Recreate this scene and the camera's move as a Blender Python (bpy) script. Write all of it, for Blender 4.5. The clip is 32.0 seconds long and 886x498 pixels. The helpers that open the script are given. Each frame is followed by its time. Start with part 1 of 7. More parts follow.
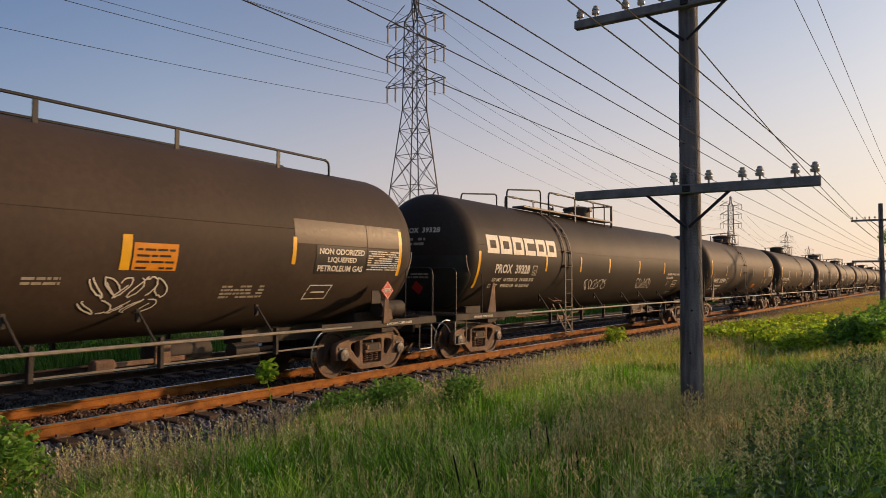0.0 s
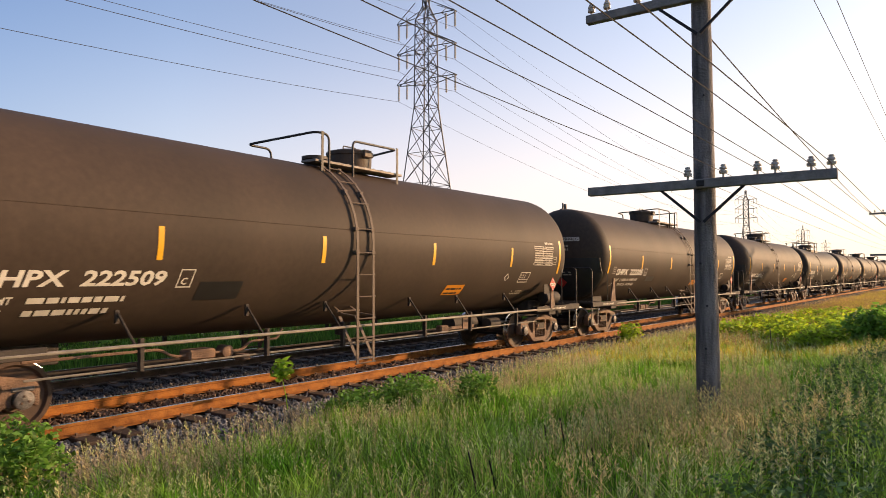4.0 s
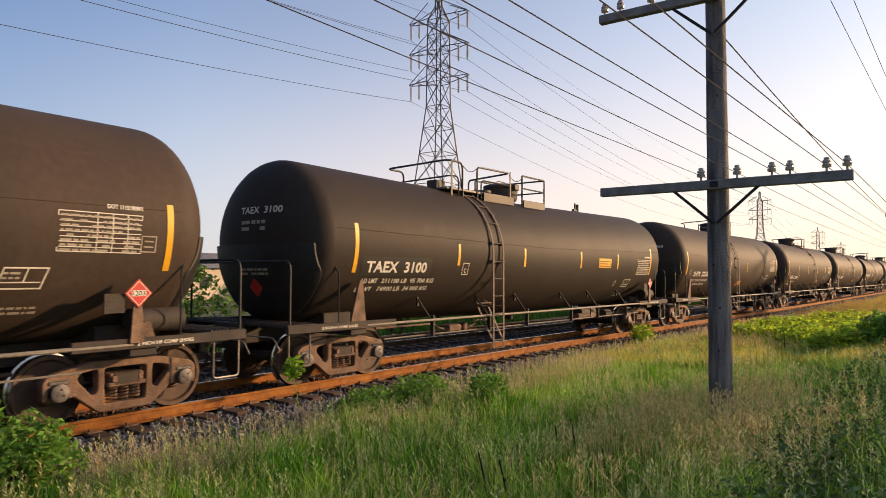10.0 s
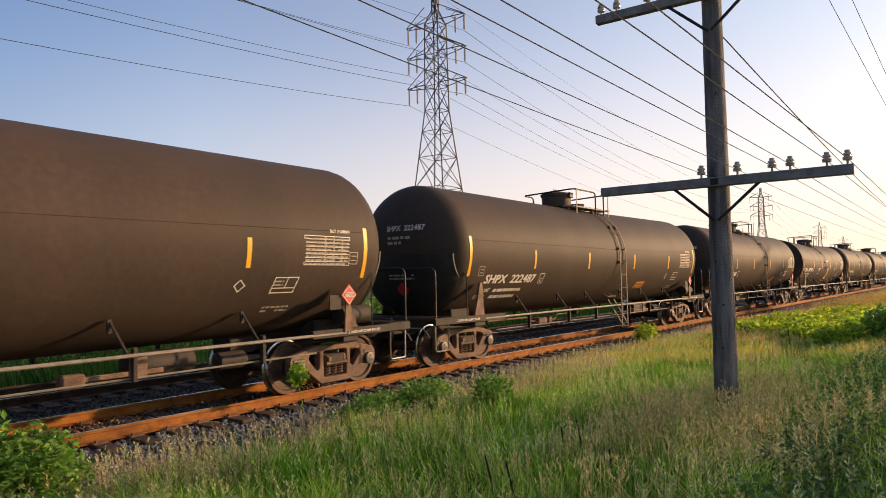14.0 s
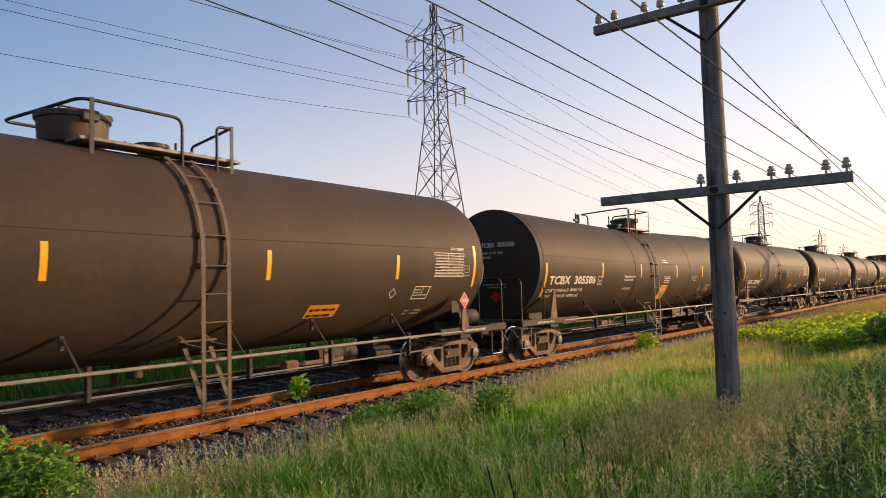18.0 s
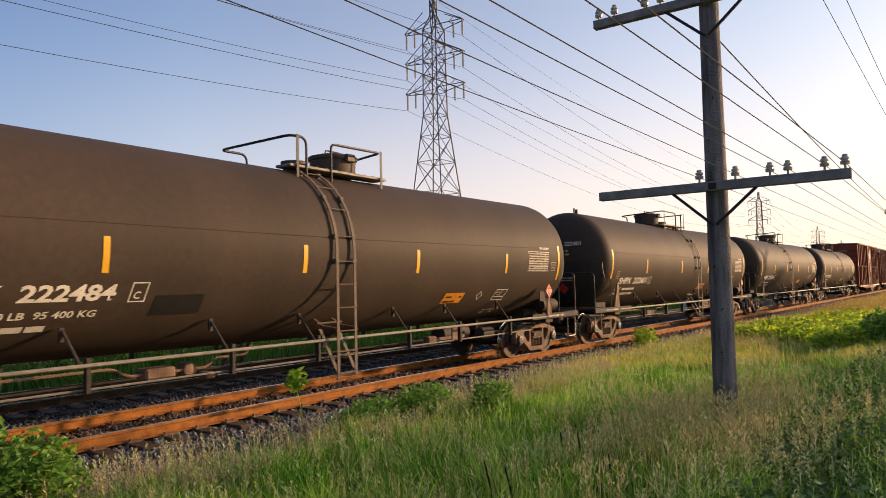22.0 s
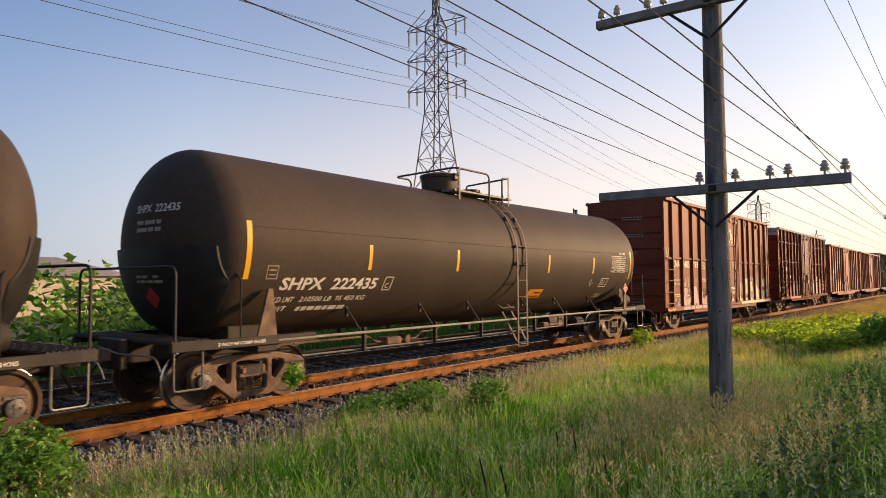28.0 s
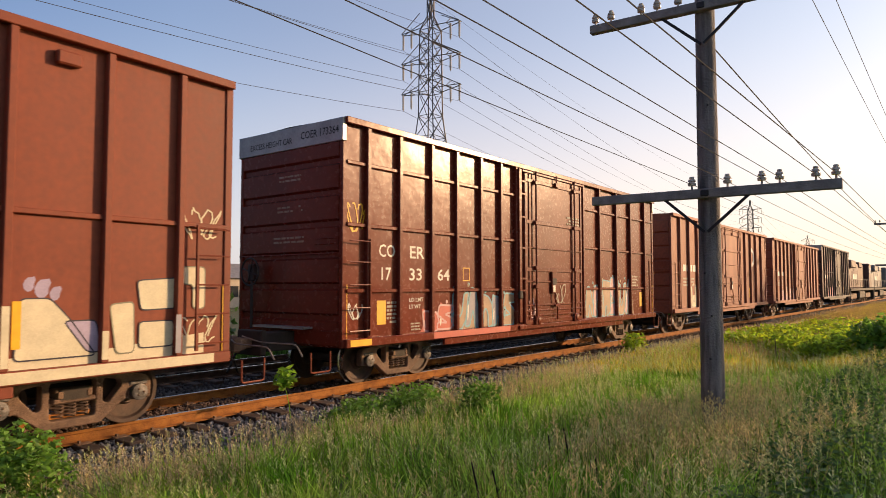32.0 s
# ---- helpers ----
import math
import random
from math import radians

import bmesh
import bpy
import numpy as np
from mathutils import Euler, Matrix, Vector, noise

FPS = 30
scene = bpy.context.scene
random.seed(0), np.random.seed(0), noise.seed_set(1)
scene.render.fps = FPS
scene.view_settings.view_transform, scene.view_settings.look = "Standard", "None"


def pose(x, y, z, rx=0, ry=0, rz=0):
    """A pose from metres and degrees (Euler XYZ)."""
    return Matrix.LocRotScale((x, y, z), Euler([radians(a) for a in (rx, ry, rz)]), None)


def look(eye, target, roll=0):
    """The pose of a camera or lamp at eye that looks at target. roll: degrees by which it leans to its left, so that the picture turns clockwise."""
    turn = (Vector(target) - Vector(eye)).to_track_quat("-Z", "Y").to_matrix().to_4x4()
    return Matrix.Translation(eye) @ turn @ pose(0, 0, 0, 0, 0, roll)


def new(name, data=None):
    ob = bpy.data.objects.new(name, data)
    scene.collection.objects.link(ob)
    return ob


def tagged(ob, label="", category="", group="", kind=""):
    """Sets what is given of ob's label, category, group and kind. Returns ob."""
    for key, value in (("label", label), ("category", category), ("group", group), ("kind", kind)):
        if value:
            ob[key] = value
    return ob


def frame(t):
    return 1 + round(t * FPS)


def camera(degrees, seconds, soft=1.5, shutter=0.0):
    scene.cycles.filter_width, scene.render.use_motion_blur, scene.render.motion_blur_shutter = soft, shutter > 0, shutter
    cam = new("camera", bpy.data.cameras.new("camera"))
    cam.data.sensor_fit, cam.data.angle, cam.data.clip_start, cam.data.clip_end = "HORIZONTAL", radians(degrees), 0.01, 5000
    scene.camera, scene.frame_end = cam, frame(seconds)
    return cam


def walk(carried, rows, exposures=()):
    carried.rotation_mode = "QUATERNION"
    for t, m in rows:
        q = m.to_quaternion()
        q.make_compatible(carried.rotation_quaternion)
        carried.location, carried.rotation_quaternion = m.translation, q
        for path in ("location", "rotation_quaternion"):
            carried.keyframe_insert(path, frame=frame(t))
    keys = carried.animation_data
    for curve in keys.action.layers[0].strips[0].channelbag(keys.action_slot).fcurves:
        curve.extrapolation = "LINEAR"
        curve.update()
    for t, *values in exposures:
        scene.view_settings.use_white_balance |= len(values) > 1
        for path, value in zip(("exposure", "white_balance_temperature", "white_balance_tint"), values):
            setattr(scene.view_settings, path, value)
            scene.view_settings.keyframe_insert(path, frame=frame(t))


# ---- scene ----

# ---- plan: rail tops of the near track lie at z = 0, the track runs along x, the train comes towards -x ----
EYE = (0.0, 0.0, 1.93)
NEAR_RAIL, CURVE, CURVE_END = 9.17, 0.0041, 16.25
MID = 0.7525


def rail_point(s, n, z=0.0):
    """A place s metres along the track, n metres beyond its near rail."""
    a = min(s, CURVE_END)
    r = 1 / CURVE + n
    x, y = r * math.sin(CURVE * a), NEAR_RAIL - 1 / CURVE + r * math.cos(CURVE * a)
    if s > CURVE_END:
        th = CURVE * CURVE_END
        x, y = x + math.cos(th) * (s - a), y - math.sin(th) * (s - a)
    return Vector((x, y, z))


def rail_turn(s):
    return -CURVE * min(s, CURVE_END)


def gone(t):
    """How far the train has come after t seconds."""
    return 8.0186 * t + 0.0079075 * t * t


# seconds, bearing from +y towards +x, pitch, lean
VIEW = (
    (0, 57.38, 2.57, 0.28), (0.5, 57.30, 2.55, -0.01), (1, 57.13, 2.50, -0.54), (1.5, 56.91, 2.46, -0.61),
    (2, 56.77, 2.43, -0.48), (2.5, 56.71, 2.37, -0.31), (3, 56.61, 2.37, -0.18), (3.5, 56.44, 2.31, -0.16),
    (5.5, 55.81, 2.59, -0.28), (6, 55.67, 2.57, -0.15), (6.5, 55.58, 2.57, -0.08), (7, 55.54, 2.57, 0.01),
    (7.5, 55.47, 2.51, 0.32), (8, 55.44, 2.44, 0.27), (8.5, 55.40, 2.37, 0.33), (9, 55.36, 2.37, 0.19),
    (9.5, 55.34, 2.37, 0.13), (10, 55.30, 2.34, 0.12), (10.5, 55.30, 2.40, 0.12), (11, 55.15, 2.52, -0.69),
    (11.5, 55.13, 2.54, -0.75), (12, 55.08, 2.56, -0.67), (12.5, 55.07, 2.54, -0.52),
    (13, 55.09, 2.60, -1.06), (13.5, 55.13, 2.64, -1.11), (14, 55.15, 2.63, -1.15),
    (14.5, 55.16, 2.60, -1.24), (16.5, 55.20, 2.35, -1.07), (17, 55.24, 2.42, -0.67),
    (17.5, 55.14, 3.32, -1.81), (18, 55.14, 3.53, -1.60), (18.5, 55.14, 3.53, -1.61),
    (19, 55.14, 3.47, -1.52), (19.5, 55.16, 3.39, -1.52), (20, 55.20, 3.26, -1.27),
    (20.5, 55.20, 3.18, -1.35), (21, 55.23, 3.10, -1.24), (21.5, 55.27, 3.02, -1.17),
    (22, 55.28, 3.03, -1.26), (22.5, 55.29, 3.01, -1.29), (23, 55.34, 3.01, -1.19),
    (23.5, 55.37, 2.98, -1.19), (24, 55.36, 2.92, -1.16), (24.5, 55.38, 2.93, -1.03),
    (25, 55.37, 2.94, -1.06), (25.5, 55.43, 2.94, -1.07), (27.5, 55.30, 2.75, -0.79),
    (28, 55.36, 2.86, -0.35), (28.5, 55.34, 2.96, -0.65), (29, 55.33, 2.98, -0.19),
    (29.5, 55.29, 2.98, -0.30), (30, 55.28, 2.95, -0.26), (30.5, 55.27, 2.92, -0.16), (31, 55.43, 2.99, 0.34),
    (31.5, 55.79, 3.11, 0.34), (32, 55.95, 3.11, -0.03),
)


def aim(bearing, pitch, lean):
    return (Matrix.Translation(EYE) @ Matrix.Rotation(radians(-bearing), 4, "Z")
            @ Matrix.Rotation(radians(90 + pitch), 4, "X") @ Matrix.Rotation(radians(lean), 4, "Z"))


cam = camera(66.9, 32.0, 0.8, 0.08)
walk(cam, [(t, aim(b, p, l)) for t, b, p, l in VIEW],
     exposures=[(0, 0.2, 7200, 14), (1.1, 0.2, 7200, 14), (2.0, 0.74, 7200, 14), (3.0, 0.98, 7200, 14), (3.5, 0.98, 7200, 14), (5.5, 0.74, 7200, 14), (32, 0.74, 7200, 14)])

# ---- light ----
SUN_BEARING, SUN_HEIGHT = 128.0, 14.0
world = bpy.data.worlds.new("sky")
scene.world = world
world.use_nodes = True
wt = world.node_tree
sky = wt.nodes.new("ShaderNodeTexSky")
sky.sky_type = "NISHITA"
sky.sun_disc = False
sky.sun_elevation, sky.sun_rotation = radians(SUN_HEIGHT), radians(SUN_BEARING)
sky.altitude, sky.air_density, sky.dust_density, sky.ozone_density = 100, 1.0, 1.6, 3.0
# thin summer haze that pales the sky towards the horizon
way = wt.nodes.new("ShaderNodeTexCoord")
split = wt.nodes.new("ShaderNodeSeparateXYZ")
fall = wt.nodes.new("ShaderNodeMapRange")
fall.interpolation_type = "SMOOTHSTEP"
fall.inputs[1].default_value, fall.inputs[2].default_value = 0.0, 0.40
fall.inputs[3].default_value, fall.inputs[4].default_value = 0.80, 0.17
haze = wt.nodes.new("ShaderNodeMixRGB")
haze.inputs[2].default_value = (4.3, 3.75, 3.55, 1)
wt.links.new(way.outputs["Generated"], split.inputs[0])
wt.links.new(split.outputs["Z"], fall.inputs[0])
wt.links.new(fall.outputs[0], haze.inputs[0])
wt.links.new(sky.outputs[0], haze.inputs[1])
# brighter air towards the sun
toward = wt.nodes.new("ShaderNodeVectorMath")
toward.operation = "DOT_PRODUCT"
toward.inputs[1].default_value = (math.sin(radians(SUN_BEARING)), math.cos(radians(SUN_BEARING)), 0.0)
glow = wt.nodes.new("ShaderNodeMapRange")
glow.inputs[1].default_value, glow.inputs[2].default_value = -1.0, 1.0
swell = wt.nodes.new("ShaderNodeValToRGB")
swell.color_ramp.elements[0].color = (0.21, 0.26, 0.34, 1)
swell.color_ramp.elements[1].color = (0.97, 0.91, 0.80, 1)
for at, c in ((0.13, (0.25, 0.31, 0.40)), (0.2, (0.31, 0.38, 0.49)), (0.265, (0.33, 0.455, 0.63)), (0.34, (0.40, 0.55, 0.74)), (0.47, (0.62, 0.73, 0.86)), (0.62, (0.80, 0.80, 0.84)), (0.78, (0.93, 0.88, 0.85))):
    swell.color_ramp.elements.new(at).color = (*c, 1)
lit = wt.nodes.new("ShaderNodeMixRGB")
lit.blend_type = "MULTIPLY"
lit.inputs[0].default_value = 1.0
wt.links.new(way.outputs["Generated"], toward.inputs[0])
wt.links.new(toward.outputs["Value"], glow.inputs[0])
wt.links.new(glow.outputs[0], swell.inputs[0])
wt.links.new(haze.outputs[0], lit.inputs[1])
wt.links.new(swell.outputs[0], lit.inputs[2])
wt.links.new(lit.outputs[0], wt.nodes["Background"].inputs[0])
wt.nodes["Background"].inputs[1].default_value = 0.172
sun_lamp = bpy.data.lights.new("sun", "SUN")
sun_lamp.energy, sun_lamp.angle, sun_lamp.color = 3.4, radians(1.5), (1.0, 0.66, 0.38)
sun = new("sun", sun_lamp)
sb, se = radians(SUN_BEARING), radians(SUN_HEIGHT)
SUN_WAY = Vector((math.sin(sb) * math.cos(se), math.cos(sb) * math.cos(se), math.sin(se)))
sun.matrix_world = look(SUN_WAY * 50, (0, 0, 0))


# ---- materials ----
def paint(name, colour, rough=0.6, metal=0.0, vary=0.25, scale=3.0, bump=0.0, bump_scale=60.0, second=None, streak=False,
          random_hue=0.0, island=False, mix=0.5, coat=0.0, translucent=0.0, shine=0.4):
    """A procedural surface: two scales of variation in colour and gloss, optional fine relief, stains and vertical streaks."""
    m = bpy.data.materials.new(name)
    m.use_nodes = True
    t = m.node_tree
    n, l = t.nodes, t.links
    b = n["Principled BSDF"]
    co = n.new("ShaderNodeTexCoord")
    big = n.new("ShaderNodeTexNoise")
    big.inputs["Scale"].default_value, big.inputs["Detail"].default_value = scale, 6
    fine = n.new("ShaderNodeTexNoise")
    fine.inputs["Scale"].default_value, fine.inputs["Detail"].default_value = scale * 14, 4
    src = co.outputs["Object"]
    if streak:
        mp = n.new("ShaderNodeMapping")
        mp.inputs["Scale"].default_value = (1, 1, 0.12)
        l.new(src, mp.inputs[0])
        l.new(mp.outputs[0], big.inputs[0])
    else:
        l.new(src, big.inputs[0])
    l.new(src, fine.inputs[0])
    ramp = n.new("ShaderNodeValToRGB")
    c = Vector(colour)
    d = Vector(second) if second else c * (1 - vary)
    ramp.color_ramp.elements[0].position, ramp.color_ramp.elements[1].position = 0.5 - 0.25 * (1.2 - mix), 0.5 + 0.25 * (1.2 - mix)
    ramp.color_ramp.elements[0].color, ramp.color_ramp.elements[1].color = (*d, 1), (*c, 1)
    l.new(big.outputs["Fac"], ramp.inputs[0])
    mul = n.new("ShaderNodeMixRGB")
    mul.blend_type = "OVERLAY"
    mul.inputs[0].default_value = min(1.0, vary)
    l.new(ramp.outputs[0], mul.inputs[1])
    l.new(fine.outputs["Fac"], mul.inputs[2])
    out = mul.outputs[0]
    if random_hue or island:
        hue = n.new("ShaderNodeHueSaturation")
        rnd = n.new("ShaderNodeNewGeometry") if island else n.new("ShaderNodeObjectInfo")
        spread = n.new("ShaderNodeMapRange")
        w = random_hue or 0.3
        spread.inputs[3].default_value, spread.inputs[4].default_value = 1 - w, 1 + w
        l.new(rnd.outputs["Random Per Island" if island else "Random"], spread.inputs[0])
        l.new(spread.outputs[0], hue.inputs["Value"])
        l.new(out, hue.inputs["Color"])
        out = hue.outputs[0]
    l.new(out, b.inputs["Base Color"])
    rr = n.new("ShaderNodeMapRange")
    rr.inputs[3].default_value, rr.inputs[4].default_value = max(0.05, rough - 0.12), min(1, rough + 0.12)
    l.new(fine.outputs["Fac"], rr.inputs[0])
    l.new(rr.outputs[0], b.inputs["Roughness"])
    b.inputs["Metallic"].default_value = metal
    b.inputs["Coat Weight"].default_value = coat
    b.inputs["Specular IOR Level"].default_value = shine
    if translucent:
        tr = n.new("ShaderNodeBsdfTranslucent")
        l.new(out, tr.inputs[0])
        mx = n.new("ShaderNodeMixShader")
        mx.inputs[0].default_value = translucent
        l.new(b.outputs[0], mx.inputs[1])
        l.new(tr.outputs[0], mx.inputs[2])
        l.new(mx.outputs[0], n["Material Output"].inputs[0])
    if bump:
        bn = n.new("ShaderNodeTexNoise")
        bn.inputs["Scale"].default_value, bn.inputs["Detail"].default_value = bump_scale, 5
        l.new(src, bn.inputs[0])
        bp = n.new("ShaderNodeBump")
        bp.inputs["Strength"].default_value, bp.inputs["Distance"].default_value = bump, 0.02
        l.new(bn.outputs["Fac"], bp.inputs["Height"])
        l.new(bp.outputs[0], b.inputs["Normal"])
    return m


M = {
    "tank": paint("tank_black_paint", (0.064, 0.046, 0.035), 0.62, 0, 0.3, 0.7, 0.04, 2.0, (0.048, 0.036, 0.028), streak=True, shine=0.12),
    "tank_dark": paint("tank_newer_paint", (0.041, 0.032, 0.026), 0.6, 0, 0.3, 0.7, 0.04, 2.0, (0.031, 0.025, 0.021), streak=True, shine=0.12),
    "grating": paint("dusty_steel_grating", (0.30, 0.27, 0.24), 0.65, 0.2, 0.3, 6, 0.2, 40, (0.17, 0.145, 0.125)),
    "dome": paint("dusty_manway_paint", (0.045, 0.038, 0.034), 0.6, 0, 0.4, 2.2, 0.2, 20, (0.085, 0.055, 0.036), streak=True, mix=0.9),
    "black": paint("black_steel", (0.022, 0.021, 0.021), 0.55, 0.0, 0.4, 4, 0.1),
    "underframe": paint("dirty_underframe", (0.05, 0.038, 0.03), 0.75, 0, 0.4, 3, 0.3, 40, (0.024, 0.02, 0.018)),
    "truck": paint("rusty_cast_steel", (0.23, 0.14, 0.09), 0.75, 0, 0.55, 3.5, 0.6, 45, (0.085, 0.05, 0.034)),
    "wheel": paint("wheel_steel", (0.10, 0.06, 0.042), 0.6, 0.3, 0.4, 5, 0.2, 50, (0.05, 0.035, 0.028)),
    "tread": paint("polished_tread", (0.55, 0.53, 0.5), 0.25, 1.0, 0.2, 5),
    "cap": paint("bearing_cap", (0.17, 0.16, 0.155), 0.55, 0.4, 0.6, 18, 0.3, 60, (0.06, 0.055, 0.052)),
    "cap_rust": paint("rusty_bearing_cap", (0.27, 0.11, 0.06), 0.75, 0.1, 0.4, 12),
    "rail_rust": paint("rail_rust", (0.37, 0.15, 0.036), 0.8, 0.0, 0.5, 5, 0.3, 50, (0.21, 0.08, 0.022), shine=0.2),
    "rail_top": paint("worn_rail_head", (0.7, 0.64, 0.56), 0.22, 0.95, 0.25, 8),
    "rail_dark": paint("far_rail", (0.11, 0.075, 0.055), 0.6, 0.3, 0.4, 6, 0.2),
    "tie": paint("creosoted_tie", (0.085, 0.055, 0.038), 0.9, 0, 0.5, 8, 0.6, 60, (0.05, 0.035, 0.028), random_hue=0.3),
    "ballast": paint("ballast_stone", (0.22, 0.222, 0.225), 0.9, 0, 0.4, 8, 0.4, 80, (0.13, 0.13, 0.135), random_hue=0.65, island=True),
    "ballast_rust": paint("rust_stained_stone", (0.17, 0.11, 0.08), 0.9, 0, 0.4, 8, 0.4, 80, (0.08, 0.05, 0.04), random_hue=0.6, island=True),
    # ballast stone with the train's shade put into a darker colour
    "ballast_dark": paint("shaded_ballast_stone", (0.13, 0.12, 0.115), 0.9, 0, 0.4, 8, 0.4, 80, (0.05, 0.047, 0.046), random_hue=0.6, island=True),
    "ladder": paint("dusty_ladder_steel", (0.13, 0.097, 0.075), 0.7, 0, 0.4, 6, 0.2, 40, (0.09, 0.065, 0.05)),
    "ballast_bed": paint("ballast_bed", (0.095, 0.088, 0.084), 0.95, 0, 0.6, 25, 1.0, 90, (0.045, 0.041, 0.04)),
    "soil": paint("grassy_soil", (0.085, 0.095, 0.035), 0.95, 0, 0.5, 1.2, 0.8, 30, (0.05, 0.055, 0.025)),
    "yellow": paint("reflective_yellow", (0.80, 0.42, 0.02), 0.45, 0, 0.15, 6),
    "orange": paint("orange_decal", (0.72, 0.27, 0.02), 0.5, 0, 0.2, 6),
    "white": paint("stencil_white", (0.72, 0.68, 0.60), 0.6, 0, 0.2, 9),
    "stencil_dim": paint("worn_stencil", (0.40, 0.35, 0.28), 0.7, 0, 0.3, 9),
    "red": paint("placard_red", (0.55, 0.035, 0.03), 0.5, 0, 0.15, 9),
    "patch": paint("black_patch", (0.018, 0.017, 0.017), 0.5, 0, 0.2, 5),
    "galv": paint("galvanised_pipe", (0.30, 0.27, 0.23), 0.5, 0.5, 0.3, 9),
    "box_red": paint("oxide_red_paint", (0.225, 0.054, 0.026), 0.6, 0, 0.3, 0.8, 0.15, 3.0, (0.16, 0.04, 0.022), streak=True, shine=0.25),
    "box_maroon": paint("glossy_maroon_paint", (0.16, 0.032, 0.018), 0.25, 0.0, 0.3, 0.8, 0.6, 1.4, (0.12, 0.026, 0.016), streak=True, shine=0.2),
    "box_brown": paint("faded_brown_paint", (0.30, 0.105, 0.058), 0.65, 0, 0.4, 0.9, 0.2, 3.0, (0.19, 0.065, 0.042), streak=True),
    "box_dark": paint("dark_boxcar_paint", (0.055, 0.04, 0.042), 0.6, 0, 0.4, 0.9, 0.2, 3.0, streak=True),
    "roof": paint("galvanised_roof", (0.42, 0.42, 0.42), 0.45, 0.6, 0.3, 1.5, 0.1, 5),
    "roof_rust": paint("painted_roof", (0.16, 0.06, 0.04), 0.7, 0, 0.4, 1.5, 0.1, 5),
    "pole": paint("weathered_pole_wood", (0.26, 0.24, 0.23), 0.9, 0, 0.7, 14, 1.0, 40, (0.085, 0.078, 0.075), streak=True),
    "arm": paint("weathered_crossarm_wood", (0.30, 0.285, 0.275), 0.9, 0, 0.4, 7, 0.5, 40, (0.19, 0.18, 0.175)),
    "iron": paint("dark_iron", (0.05, 0.048, 0.05), 0.6, 0.6, 0.3, 12),
    "insulator": paint("glazed_insulator", (0.58, 0.52, 0.44), 0.2, 0, 0.2, 12),
    "tower": paint("galvanised_tower_steel", (0.12, 0.118, 0.12), 0.65, 0.3, 0.3, 0.5),
    "wire": paint("weathered_wire", (0.05, 0.05, 0.055), 0.8, 0.0, 0.2, 2, shine=0.1),
    "stem": paint("dead_stem", (0.025, 0.02, 0.018), 0.9, 0, 0.3, 9),
    "trunk": paint("tree_bark", (0.10, 0.075, 0.055), 0.9, 0, 0.5, 6, 0.8, 30),
    "wall": paint("pale_house_wall", (0.52, 0.44, 0.34), 0.8, 0, 0.2, 1.5),
    "shingle": paint("grey_shingle_roof", (0.30, 0.27, 0.25), 0.85, 0, 0.3, 3, 0.4, 10),
    "glass": paint("dark_window_glass", (0.03, 0.035, 0.04), 0.1, 0, 0.2, 2),
    "loco": paint("locomotive_body_paint", (0.12, 0.055, 0.045), 0.5, 0, 0.3, 1.0, 0.1, 3),
    "loco_grey": paint("locomotive_grey", (0.22, 0.21, 0.2), 0.5, 0, 0.3, 1.0, 0.1, 3),
    "graf_pink": paint("graffiti_pink", (0.56, 0.33, 0.33), 0.55, 0, 0.2, 4),
    "graf_cream": paint("graffiti_cream", (0.62, 0.55, 0.38), 0.55, 0, 0.2, 4),
    "graf_blue": paint("graffiti_teal", (0.16, 0.36, 0.42), 0.55, 0, 0.2, 4),
    "graf_grey": paint("graffiti_grey", (0.28, 0.27, 0.3), 0.55, 0, 0.2, 4),
    "graf_lilac": paint("graffiti_lilac", (0.36, 0.30, 0.42), 0.55, 0, 0.2, 4),
    "tank_clean": paint("cleaned_tank_paint", (0.085, 0.06, 0.042), 0.45, 0, 0.3, 1.5, 0.05, 2.0, shine=0.2),
    "graf_olive": paint("graffiti_olive", (0.20, 0.19, 0.13), 0.55, 0, 0.2, 4),
    "graf_tan": paint("graffiti_tan", (0.36, 0.24, 0.15), 0.55, 0, 0.3, 4),
    "graf_red": paint("graffiti_red", (0.5, 0.10, 0.07), 0.55, 0, 0.2, 4),
    "graf_black": paint("graffiti_outline", (0.04, 0.035, 0.05), 0.6, 0, 0.2, 4),
}


def leafy(name, colour, second, scale=1.3, translucent=0.35, spread=0.5):
    return paint(name, colour, 0.6, 0, 0.2, scale, 0, 60, second, random_hue=spread, island=True, mix=0.9, translucent=translucent)


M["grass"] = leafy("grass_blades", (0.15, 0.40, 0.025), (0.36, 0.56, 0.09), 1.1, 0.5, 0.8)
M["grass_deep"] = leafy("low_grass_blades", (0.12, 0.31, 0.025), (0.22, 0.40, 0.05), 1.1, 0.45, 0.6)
M["grass_far"] = leafy("trackside_grass_blades", (0.06, 0.17, 0.02), (0.13, 0.25, 0.04), 1.1, 0.4, 0.6)
M["straw_warm"] = leafy("reddish_dry_grass", (0.52, 0.34, 0.15), (0.46, 0.36, 0.12), 0.3, 0.45)
M["straw"] = leafy("dry_grass", (0.76, 0.62, 0.29), (0.64, 0.52, 0.22), 0.6, 0.45)
M["seed"] = leafy("green_seed_heads", (0.62, 0.66, 0.30), (0.50, 0.58, 0.22), 0.6, 0.45)
M["straw_pink"] = leafy("pinkish_dry_grass", (0.64, 0.52, 0.33), (0.54, 0.43, 0.26), 0.6, 0.45)
M["yellow_grass"] = leafy("yellowing_grass", (0.66, 0.50, 0.08), (0.52, 0.52, 0.07), 0.35, 0.5)
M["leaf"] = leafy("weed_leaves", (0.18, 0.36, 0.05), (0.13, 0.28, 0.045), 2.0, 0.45)
